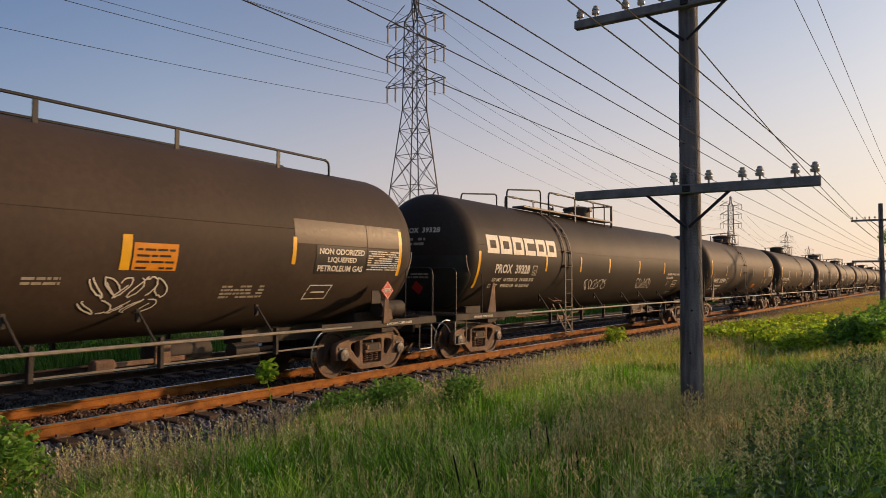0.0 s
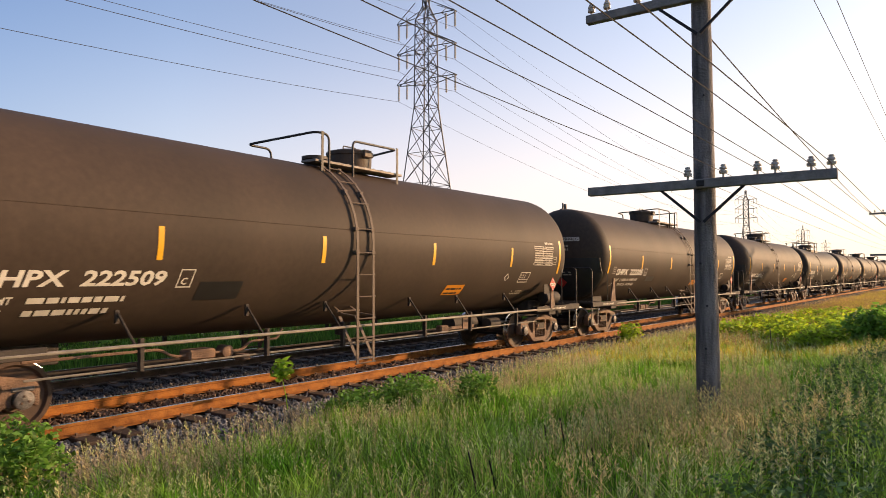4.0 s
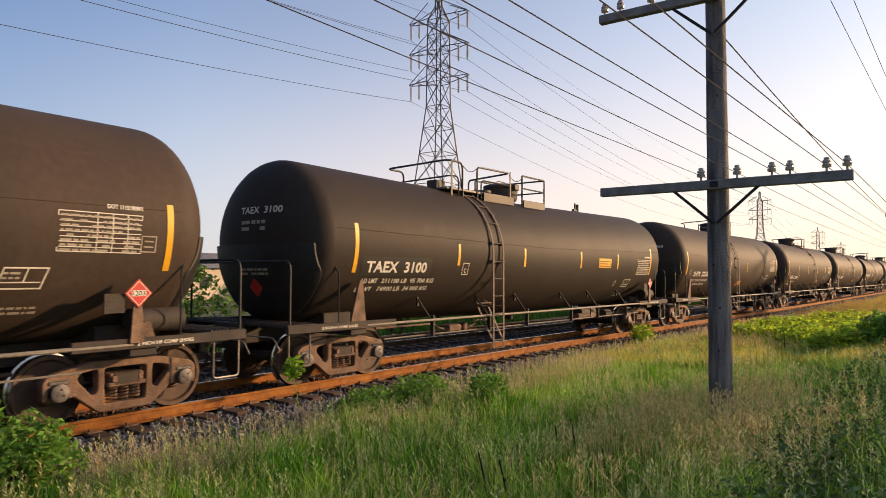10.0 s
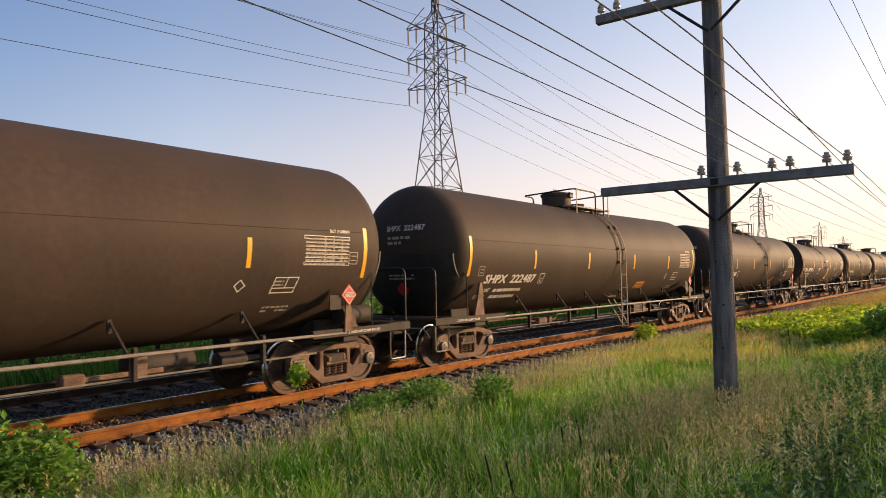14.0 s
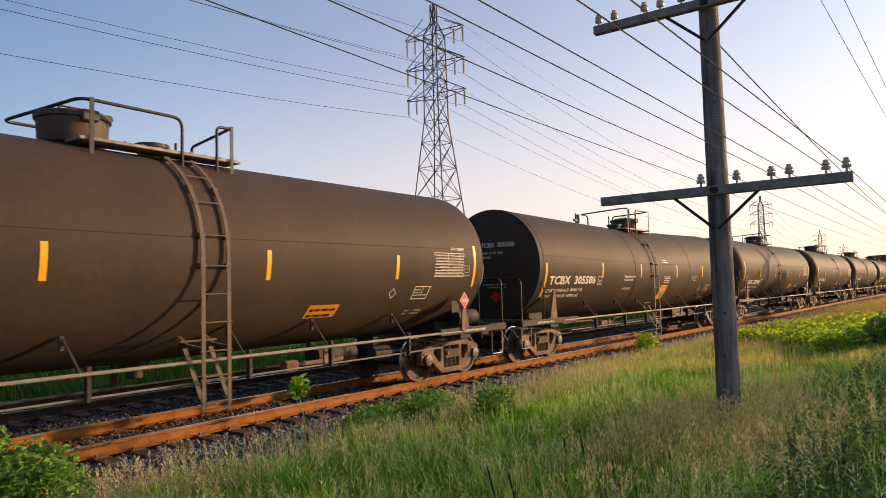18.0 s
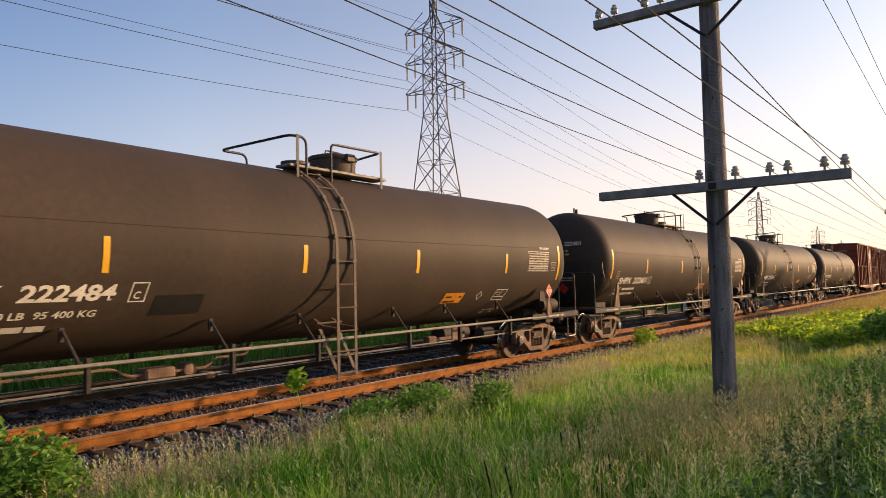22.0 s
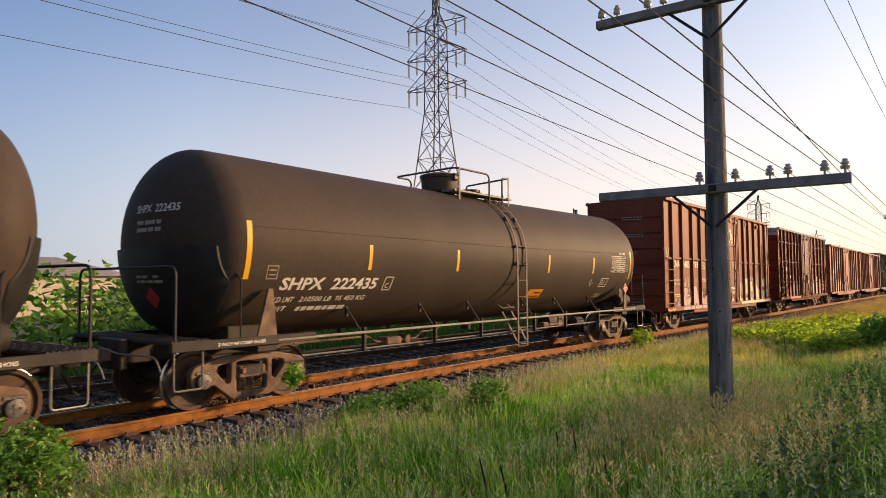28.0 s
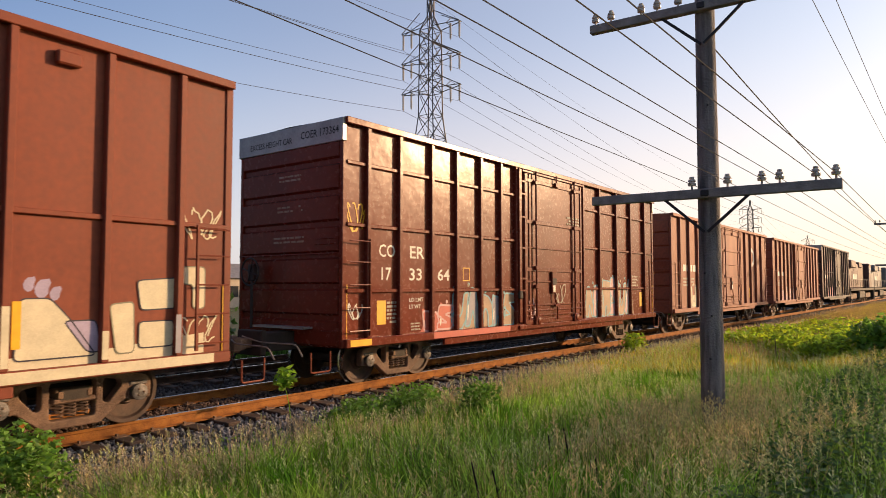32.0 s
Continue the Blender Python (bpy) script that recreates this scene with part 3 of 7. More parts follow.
def outline(parent, name, side, x0, x1, z0, z1, material, w=0.02, off=0.006, lean=0.0, inner=0):
    sh = Shape()
    bars = [(x0, x1, z0, z0 + w), (x0, x1, z1 - w, z1), (x0, x0 + w, z0, z1), (x1 - w, x1, z0, z1)]
    for i in range(inner):
        z = z0 + (z1 - z0) * (i + 1) / (inner + 1)
        bars.append((x0 + (x1 - x0) * 0.2, x1 - (x1 - x0) * 0.2, z - w * 0.6, z + w * 0.6))
    for j, (a, b, c, d) in enumerate(bars):
        o = off + 0.0006 * j
        sh.add([side.at(a + lean * (c - z0), c, o), side.at(b + lean * (c - z0), c, o), side.at(b + lean * (d - z0), d, o), side.at(a + lean * (d - z0), d, o)], [(0, 1, 2, 3)])
    return part(name, sh, material, parent)


def small_print(parent, side, x0, x1, z0, z1, rows, seed, material="stencil_dim", off=0.006, fill=0.55, name="small_lettering", lean=0.0):
    """Writing too small to read: short bars in rows."""
    g = random.Random(seed)
    sh = Shape()
    h = (z1 - z0) / rows
    for i in range(rows):
        z = z1 - (i + 1) * h
        x = x0
        while x < x1:
            w = g.uniform(0.25, 1.2) * h * 2.2
            e = min(x + w, x1)
            if g.random() < 0.9 and e - x > 0.01:
                d, d2 = lean * (z - z0), lean * (z + h * fill - z0)
                sh.add([side.at(x + d, z, off), side.at(e + d, z, off), side.at(e + d2, z + h * fill, off), side.at(x + d2, z + h * fill, off)], [(0, 1, 2, 3)])
            x = e + h * 0.35
    return part(name, sh, material, parent)


def letters(parent, text, side, x, z, height, material="white", width=None, bold=0.02, lean=0.0, name="lettering", off=0.006, space=1.0, place=None):
    """Readable writing with its lower left corner at x, z; place maps flat x, z to other surfaces."""
    cu = bpy.data.curves.new(name, "FONT")
    cu.body, cu.size, cu.offset, cu.resolution_u, cu.space_character, cu.shear = text, 1.0, bold, 2, space, lean
    tmp = bpy.data.objects.new(name, cu)
    me = bpy.data.meshes.new_from_object(tmp)
    bpy.data.objects.remove(tmp)
    bpy.data.curves.remove(cu)
    bm = bmesh.new()
    bm.from_mesh(me)
    xs, ys = [v.co.x for v in bm.verts], [v.co.y for v in bm.verts]
    kx = ky = height / (max(ys) - min(ys))
    if width:
        kx = width / (max(xs) - min(xs))
    x_min, y_min = min(xs), min(ys)
    for v in bm.verts:
        v.co = ((v.co.x - x_min) * kx, 0, (v.co.y - y_min) * ky)
    if side is not None and side.y is None:
        for i in range(1, int(height / 0.1) + 1):
            bmesh.ops.bisect_plane(bm, geom=bm.verts[:] + bm.edges[:] + bm.faces[:], plane_co=(0, 0, i * 0.1), plane_no=(0, 0, 1))
    for v in bm.verts:
        v.co = place(x + v.co.x, z + v.co.z) if place else side.at(x + v.co.x, z + v.co.z, off)
    bm.to_mesh(me)
    bm.free()
    me.materials.clear()
    return part(name, me, material, parent)


def scrawl(parent, side, x0, x1, z0, z1, material, seed, width=0.025, strokes=5, off=0.007):
    """Hand-sprayed tag: looping strokes of paint that spell nothing."""
    g = random.Random(seed)
    sh = Shape()
    cx = np.linspace(x0, x1, strokes + 1)
    for i in range(strokes):
        w = (x1 - x0) / strokes
        pts = []
        a0, turns = g.uniform(0, 6.28), g.uniform(0.6, 1.4)
        for j in range(17):
            u = j / 16
            a = a0 + turns * 6.28 * u
            pts.append((cx[i] + w * (0.5 + 0.75 * math.cos(a) * g.uniform(0.85, 1) * (1 - 0.3 * u)), (z0 + z1) / 2 + (z1 - z0) * 0.5 * math.sin(a * 0.8 + i) * g.uniform(0.8, 1)))
        for j, ((a, b), (c, d)) in enumerate(zip(pts, pts[1:])):
            t = Vector((c - a, d - b))
            if t.length < 1e-4:
                continue
            t.normalize()
            o = off + 0.0004 * (i * 16 + j) * 0.1
            p = Vector((-t.y, t.x)) * width / 2
            e = t * width * 0.4
            sh.add([side.at(a - e.x - p.x, b - e.y - p.y, o), side.at(c + e.x - p.x, d + e.y - p.y, o), side.at(c + e.x + p.x, d + e.y + p.y, o), side.at(a - e.x + p.x, b - e.y + p.y, o)], [(0, 1, 2, 3)])
    return part("sprayed_tag", sh, material, parent, "hand-sprayed tag in thin paint lines")


C, R = 2.60, 1.575


def bent(me, straight, droop):
    """Lets a tank's two halves slope down to its middle."""
    for v in me.vertices:
        v.co.z -= droop * max(0.0, 1 - abs(v.co.x) / straight)
    return me


def tank_mesh(straight, depth, name):
    if depth < 0.4:
        cap = [(-straight - depth, 0.02)] + [(-straight - depth * math.cos(math.pi / 2 * i / 8), R * 0.985 * i / 8) for i in range(1, 9)] + [(-straight, R)]
        return Shape().lathe(cap + [(-straight / 3, R), (0, R), (straight / 3, R)] + [(-x, r) for x, r in cap[::-1]], "x", (0, 0, C), 64).mesh(name, 30)
    prof = [(-straight - depth, 0.02)]
    for i in range(1, 13):
        a = math.pi / 2 * i / 12
        prof.append((-straight - depth * math.cos(a) ** 1.0, R * math.sin(a) ** 0.86))
    body = prof + [(-straight + 0.02, R), (-straight / 3, R), (0, R), (straight / 3, R)] + [(-a, r) for a, r in prof[::-1]]
    return Shape().lathe(body, "x", (0, 0, C), 64).mesh(name, 50)


def head_point(straight, depth, y, z, off, end):
    """A place on a tank's end."""
    q = min(0.995, math.hypot(y, z - C) / R)
    if depth < 0.4:
        return (end * (straight + depth * math.cos(math.pi / 2 * q) + off), y, z)
    a = math.asin(min(1, q ** (1 / 0.86)))
    return (end * (straight + depth * math.cos(a) + off), y, z)


def head_shield(straight, depth, end, top):
    sh = Shape()
    ny, nz = 18, 14
    for o in (0.02, 0.055):
        for i in range(nz + 1):
            z = 1.25 + (top - 1.25) * i / nz
            w = min(1.42, math.sqrt(max(0.05, (R * 0.985) ** 2 - (z - C) ** 2)))
            for j in range(ny + 1):
                y = -w + 2 * w * j / ny
                sh.v.append(head_point(straight, depth, y, z, o, end))
    row, lay = ny + 1, (ny + 1) * (nz + 1)
    for i in range(nz):
        for j in range(ny):
            a = i * row + j
            sh.f += [(a, a + 1, a + row + 1, a + row), (lay + a, lay + a + row, lay + a + row + 1, lay + a + 1)]
    rim = [j for j in range(row)] + [i * row + ny for i in range(1, nz + 1)] + [nz * row + j for j in range(ny - 1, -1, -1)] + [i * row for i in range(nz - 1, 0, -1)]
    sh.f += [(a, b, lay + b, lay + a) for a, b in zip(rim, rim[1:] + rim[:1])]
    return sh.mesh("head_shield")


def end_gear(car, end, half_len, deck, style="tank"):
    """Coupler, end platform, hand rails, steps and hose of one end; end is -1 or 1."""
    e = end
    x = half_len
    k = (style, end, round(half_len, 2), round(deck, 2))
    sill_in = 5.4 if style == "tank" else x - 3.2
    sh = Shape().box(min(e * sill_in, e * (x - 0.35)), max(e * sill_in, e * (x - 0.35)), -0.24, 0.24, 0.74, 1.06, 0.015)
    sh.box(min(e * (x - 0.4), e * (x - 0.28)), max(e * (x - 0.4), e * (x - 0.28)), -0.36, 0.36, 0.66, 1.12, 0.02)
    part("end_sill", sh, "underframe", car)
    cp = Shape().box(min(e * (x - 0.5), e * (x - 0.12)), max(e * (x - 0.5), e * (x - 0.12)), -0.09, 0.09, 0.79, 0.97, 0.015)
    cp.box(min(e * (x - 0.16), e * (x + 0.07)), max(e * (x - 0.16), e * (x + 0.07)), -0.17 * e - 0.06, -0.17 * e + 0.14, 0.74, 1.02, 0.04)
    cp.box(min(e * (x - 0.14), e * (x + 0.02)), max(e * (x - 0.14), e * (x + 0.02)), 0.02 * e - 0.12, 0.02 * e + 0.1, 0.77, 0.99, 0.03)
    part("coupler", cp, "truck", car, "rusty knuckle coupler")
    hose = [(e * (x - 0.35), -0.3 * e, 0.78), (e * (x - 0.22), -0.33 * e, 0.66), (e * (x - 0.1), -0.3 * e, 0.45), (e * (x + 0.02), -0.22 * e, 0.36)]
    part("air_hose", Shape().tube(rounded(hose, 0.15, 4), 0.022, 7), "black", car, "hanging black air hose")
    part("uncoupling_lever", Shape().tube(rounded([(e * (x - 0.3), -1.45, 0.72), (e * (x - 0.3), -1.3, 0.92), (e * (x - 0.22), -0.4, 0.92), (e * (x - 0.1), -0.05, 1.02)], 0.1, 3), 0.014, 6), "galv", car)
    for y in (-1.0, 1.0):
        yy = 1.44 * y
        st = [(e * (x - 0.95), yy, deck - 0.08), (e * (x - 0.95), yy, 0.42), (e * (x - 0.5), yy, 0.42), (e * (x - 0.5), yy, deck - 0.08)]
        part("sill_step", Shape().tube(rounded(st, 0.05, 2), 0.016, 6), "galv" if style == "tank" else "box_red", car, "bent-bar step under the corner")
    if style == "tank":
        a, b = e * (x - 1.05), e * (x - 0.42)
        pl = Shape().box(min(a, b), max(a, b), -1.5, 1.5, deck - 0.05, deck, 0.008)
        pf = part("end_platform", pl, "underframe", car, "steel grating end platform")
        for i in range(9):
            t = a + (b - a) * (i + 0.5) / 9
            part("grating_bar", kept("grating_bar", lambda: Shape().box(-0.012, 0.012, -1.48, 1.48, 0, 0.012).mesh("grating_bar")), "underframe", pf, "", (t, 0, deck))
        ry = rounded([(e * (x - 0.5), -1.46, deck - 0.1), (e * (x - 0.5), -1.46, 2.18), (e * (x - 0.5), 1.46, 2.18), (e * (x - 0.5), 1.46, deck - 0.1)], 0.16, 5)
        part("end_handrail", Shape().tube(ry, 0.021, 8), "black", car, "bent black pipe handrail across the end")
        ry = rounded([(e * (x - 1.55), -1.5, deck), (e * (x - 1.55), -1.5, 2.05), (e * (x - 1.2), -1.32, 2.35), (e * (x - 1.1), -1.25, 2.45)], 0.12, 4)
        part("grab_iron", Shape().tube(ry, 0.014, 6), "black", car)
        for y in (-1.48, 1.48):
            part("deck_edge", Shape().box(min(e * 6.1, b), max(e * 6.1, b), y - 0.04, y + 0.04, deck - 0.15, deck - 0.01, 0.008), "underframe", car)
        letters(car, "2 INCH HF COMP SHOES", Side(y=-1.521), min(e * (x - 2.2), e * (x - 1.15)), deck - 0.11, 0.05, "white", 0.85, 0.02, 0, "shoe_stencil", 0.004)


def brake_wheel(car, x, y, z):
    sh = Shape().tube([(x, y + 0.27 * math.cos(a), z + 0.27 * math.sin(a)) for a in [2 * math.pi * i / 24 for i in range(24)]], 0.018, 6, True)
    for i in range(4):
        a = math.pi / 2 * i + 0.3
        sh.tube([(x, y, z), (x, y + 0.27 * math.cos(a), z + 0.27 * math.sin(a))], 0.012, 5)
    part("brake_wheel", sh, "black", car, "black spoked hand-brake wheel")
    part("brake_stand", Shape().tube([(x + 0.05, y, 1.1), (x + 0.05, y, z)], 0.03, 6).box(x + 0.01, x + 0.12, y - 0.1, y + 0.1, z - 0.18, z + 0.15, 0.02), "black", car)


def placard(car, x, z, y, side_post=True, number="1203", post_z=1.05):
    if side_post:
        sh = Shape().plate([(-0.11, 0), (0.09, 0), (0.03, 0.62), (-0.07, 0.62)], 0.03, (x, y + 0.012, post_z))
        part("placard_bracket", sh, "truck", car)
        part("side_plate", Shape().plate([(-0.46, 0.4), (-0.19, 0.4), (-0.19, 0.65), (-0.46, 0.65)], 0.02, (x, y + 0.03, post_z)), "underframe", car)
    s = 0.19
    b = Shape().plate([(0, -s), (s, 0), (0, s), (-s, 0)], 0.01, (x - 0.02, y - 0.006, z))
    part("placard", b, "red", car, "red diamond hazard placard")
    s2 = s * 0.88
    sd = Side(y=y - 0.006)
    sh = Shape()
    for k in range(4):
        a, c = [(0, -s2), (s2, 0), (0, s2), (-s2, 0)][k], [(0, -s2), (s2, 0), (0, s2), (-s2, 0)][(k + 1) % 4]
        p, q = Vector((x - 0.02 + a[0], y - 0.010, z + a[1])), Vector((x - 0.02 + c[0], y - 0.010, z + c[1]))
        i1, i2 = p + (Vector((x - 0.02, y - 0.01, z)) - p) * 0.07, q + (Vector((x - 0.02, y - 0.01, z)) - q) * 0.07
        sh.add([p, q, i2, i1], [(0, 1, 2, 3)])
    part("placard_border", sh, "white", car)
    decal(car, "placard_field", sd, x - 0.12, x + 0.08, z - 0.038, z + 0.038, "white", 0.004)
    if number:
        letters(car, number, sd, x - 0.11, z - 0.032, 0.064, "patch", 0.18, 0.02, 0, "placard_number", 0.006)


def tank_car(mark, number, seed, straight=7.55, depth=0.82, half_len=9.15, bogie=7.07, paint_key="tank", ladder_x=-0.7, dome_x=0.15, label="", stripes=None,
             walk_x=(-2.9, 1.7), caps="cap", text_x=-6.8, text_z=1.80, text_h=0.21, lean=0.12, wheel_end=1, extra=None, text_w=None, gas=False, top=None, top_style="loops", end_z=2.0, weights=None, table=(5.88, 2.22), box_at=(5.3, 1.77), panel_x=2.2, stripe_end=None, shell=(2.60, 1.575), droop=0.05):
    global C, R
    C, R = shell
    car = thing("tank_car", label or "long dusty black railway tank car with yellow side stripes", "tank car", "cars of the freight train")
    side = Side(C, R)
    side.sag = lambda x: droop * max(0.0, 1 - abs(x) / straight)
    g = random.Random(seed)
    part("tank", kept(("tank", straight, depth, paint_key, R), lambda: bent(tank_mesh(straight, depth, "tank"), straight, droop)), paint_key, car)
    for e in (-1, 1):
        if depth > 0.4:
            part("head_shield", kept(("shield", straight, depth, e, R), lambda: head_shield(straight, depth, e, 2.5)), "black", car, "black half-height head shield")
        end_gear(car, e, half_len, 1.12)
        # cradle and bolster over the truck
        x = e * bogie
        sh = Shape()
        sh.box(x - 0.2, x + 0.2, -1.47, 1.47, 0.86, 1.04, 0.015)
        sh.box(x - 0.35, x + 0.35, -0.9, 0.9, 0.95, 1.25, 0.02)
        part("body_bolster", sh, "underframe", car)
        for yy in (-1, 1):
            zw = 1.85 if e < 0 else 1.32
            sh = Shape().add([(x - 0.2, yy * 1.46, 1.03), (x + 0.2, yy * 1.46, 1.03), (x + 0.07, yy * 1.5, zw), (x - 0.01, yy * 1.5, zw),
                    (x - 0.2, yy * 1.42, 1.03), (x + 0.2, yy * 1.42, 1.03), (x + 0.07, yy * 1.44, zw), (x - 0.01, yy * 1.44, zw)],
                   [(0, 1, 2, 3), (4, 7, 6, 5), (0, 4, 5, 1), (1, 5, 6, 2), (2, 6, 7, 3), (3, 7, 4, 0)])
            part("saddle_web", sh, "truck", car)
        truck(car, x, caps=caps if g.random() < 0.75 else "cap_rust")
    part("weld_seam", Shape().tube([side.at(x, C + 0.22 - side.sag(x), 0.0) for x in (-straight, 0, straight)], 0.004, 4), paint_key, car, "long weld seam along the tank")
    # pipe rail along each side with its brackets
    for y in (-1, 1):
        part("side_rail", Shape().tube([(-6.9, 1.5 * y, 1.03), (6.9, 1.5 * y, 1.03)], 0.027, 8), "galv", car, "long straight pipe rail")
        part("lower_rail", Shape().tube([(-6.3, 1.38 * y, 0.72), (6.3, 1.38 * y, 0.72)], 0.016, 6), "galv", car)
        for x in (-5.0, -2.9, -1.2, 1.2, 2.9, 5.0):
            part("rail_bracket", kept(("bracket", y), lambda: Shape().box(-0.13, -0.07, 1.2 * y - 0.02, 1.2 * y + 0.02, 1.32, 1.5).tube([(-0.1, 1.2 * y, 1.48), (0.0, 1.49 * y, 1.03)], 0.02, 6).box(0.07, 0.13, 1.44 * y - 0.05, 1.44 * y + 0.03, 0.68, 1.12, 0.006).mesh("rail_bracket")), "underframe", car, "", (x, 0, 0))
    # brake gear under the belly
    sh = Shape().lathe([(-0.55, 0.05), (-0.5, 0.2), (0.5, 0.2), (0.55, 0.05)], "x", (3.9, -0.55, 0.78), 16)
    part("air_reservoir", sh, "underframe", car)
    part("brake_cylinder", Shape().lathe([(-0.3, 0.06), (-0.27, 0.14), (0.2, 0.14), (0.3, 0.05), (0.75, 0.025)], "x", (5.0, -0.8, 0.72), 14), "underframe", car)
    pipe = [(-6.2, -1.05, 0.9), (-4.4, -1.05, 0.9), (-4.2, -1.1, 0.78), (-3.0, -1.1, 0.78), (-2.85, -1.1, 0.9), (-2.3, -1.1, 0.9), (-2.2, -1.1, 1.06)]
    part("brake_pipe", Shape().tube(rounded(pipe, 0.08, 3), 0.022, 6), "truck", car, "rusty bent brake pipe")
    part("valve_block", Shape().box(-4.0, -3.55, -1.2, -0.9, 0.7, 0.86, 0.03).lathe([(-0.12, 0.06), (-0.1, 0.1), (0.1, 0.1), (0.12, 0.06)], "y", (-3.3, -1.05, 0.78), 12).box(-3.1, -2.95, -1.25, -1.0, 0.62, 0.72, 0.02), "truck", car, "rusty cast valve block")
    part("lever_hanger", Shape().box(3.1, 3.35, -1.18, -1.14, 0.68, 1.0, 0.01).box(2.5, 3.6, -1.16, -1.12, 0.72, 0.79, 0.008).box(2.2, 2.5, -1.22, -1.05, 0.66, 0.84, 0.03), "truck", car, "rusty brake levers")
    part("brake_rod", Shape().tube([(-6.4, -0.3, 0.62), (-1, -0.35, 0.66), (4.5, -0.5, 0.7)], 0.016, 5), "underframe", car)
    part("end_reservoir", Shape().lathe([(-0.42, 0.04), (-0.38, 0.17), (0.38, 0.17), (0.42, 0.04)], "x", (half_len - 1.75, -1.2, 1.32), 16), "underframe", car)
    part("bottom_outlet", Shape().lathe([(0.72, 0.06), (0.74, 0.12), (0.86, 0.12), (0.9, 0.2), (1.03, 0.22)], "z", (0.3, 0, 0), 14), "underframe", car)
    # dome, hatch and walkway on top
    C = shell[0] - droop
    crown = C + R
    dm = part("manway_housing", kept("dome", lambda: Shape().lathe([(-0.08, 0.36), (0.0, 0.38), (0.03, 0.43), (0.1, 0.455), (0.36, 0.47), (0.37, 0.5), (0.43, 0.505), (0.45, 0.49), (0.46, 0.42), (0.5, 0.3), (0.51, 0.02)], "z", seg=32).box(-0.12, 0.12, -0.54, -0.44, 0.3, 0.46, 0.02).box(0.36, 0.5, -0.2, 0.2, 0.42, 0.52, 0.03).mesh("dome")), "dome", car, "round dusty black manway housing with a lid", (dome_x, 0, crown))
    part("lid_handle", kept("lid_handle", lambda: Shape().tube(rounded([(-0.2, 0, 0.5), (-0.2, 0, 0.58), (0.2, 0, 0.58), (0.2, 0, 0.5)], 0.05, 2), 0.015, 5).mesh("lid_handle")), "black", dm)
    vx = dome_x + (-1.1 if ladder_x < dome_x else 1.15)
    part("valve_box", kept("valve", lambda: Shape().lathe([(-0.05, 0.2), (0.12, 0.22), (0.14, 0.26), (0.2, 0.26), (0.22, 0.1)], "z", seg=18).tube([(0.2, 0, 0.1), (0.42, 0, 0.14)], 0.05, 7).mesh("valve")), "dome", car, "", (vx, -0.1, crown))
    lx = ladder_x
    if top_style == "loops":
        top_rails(car, crown, *(top or (walk_x[0] + 0.5, lx - 0.12, lx + 0.5, walk_x[1] - 0.05)))
    elif top_style == "pen":
        pen_rails(car, crown, lx, *walk_x)
    else:
        a, b = walk_x
        for y in (-0.62, 0.62):
            part("walk_rail", Shape().tube(rounded([(a, y, crown - 0.1), (a, y, crown + 0.2), (b, y, crown + 0.2), (b, y, crown - 0.1)], 0.14, 4), 0.024, 7), "black", car, "long straight black handrail")
            for i in range(7):
                part("rail_post", Shape().box(a + 0.46 + 2.1 * i - 0.035, a + 0.46 + 2.1 * i + 0.035, y - 0.012, y + 0.012, crown - 0.14, crown + 0.19), "black", car)
    # ladders that follow the tank's side
    for y in (-1, 1):
        lad = part("ladder", kept(("ladder", y, R, C), lambda: ladder_rails(y)), "ladder", car, "steel ladder bent round the tank", (lx, 0, 0))
        for p in ladder_path(y)[1::2]:
            part("rung", kept("rung", lambda: Shape().tube([(-0.25, 0, 0), (0.25, 0, 0)], 0.012, 6).lathe([(-0.256, 0.02), (-0.246, 0.02)], "x", (0, 0, 0), 6).lathe([(0.246, 0.02), (0.256, 0.02)], "x", (0, 0, 0), 6).mesh("rung")), "ladder", lad, "", p)
        part("ladder_foot", kept(("foot", y, R, C), lambda: ladder_foot(y)), "ladder", lad, "braced step frame at the ladder's foot")
    C = shell[0]
    # markings
    ends = (-(stripe_end or straight) - 0.02, (stripe_end or straight) - 0.25)
    for x in ends:
        decal(car, "end_stripe", side, x + 0.02, x + 0.115, end_z, end_z + 0.9, "yellow", 0.006, 0, "tall yellow reflective stripe")
    for x in (stripes or (-4.7, -1.67, 1.67, 4.77)):
        decal(car, "side_stripe", side, x - 0.04, x + 0.045, 2.17, 2.63, "yellow", 0.006, 0, "yellow reflective stripe")
    if mark:
        text = mark + "  " + number
        w = text_w or text_h * 0.8 * len(text)
        letters(car, text, side, text_x, text_z, text_h, "white", w, 0.03, lean, "reporting_marks")
        for k, line in enumerate(("LD LMT", "LT WT")):
            z = text_z - 0.2 - 0.155 * k
            letters(car, line, side, text_x - 0.02 - 0.08 * k, z, 0.09, "white", 0.42, 0.02, lean, "weight_stencil")
            if weights and weights[k]:
                letters(car, weights[k], side, text_x + 0.52 - 0.04 * k, z, 0.09, "white", 0.078 * len(weights[k]), 0.02, lean, "weight_stencil")
            else:
                small_print(car, side, text_x + 0.55, text_x + 1.75, z, z + 0.09, 1, seed + 3 + k, "white", lean=lean, fill=0.8)
        plate = -3.92 - text_x - w if mark == "TAEX" else 0.17
        outline(car, "plate_mark", side, text_x + w + plate, text_x + w + plate + 0.23, text_z - 0.03, text_z + 0.23, "white", 0.016, lean=lean)
        letters(car, "C", side, text_x + w + plate + 0.065, text_z + 0.01, 0.1, "white", None, 0.02, lean, "plate_letter")
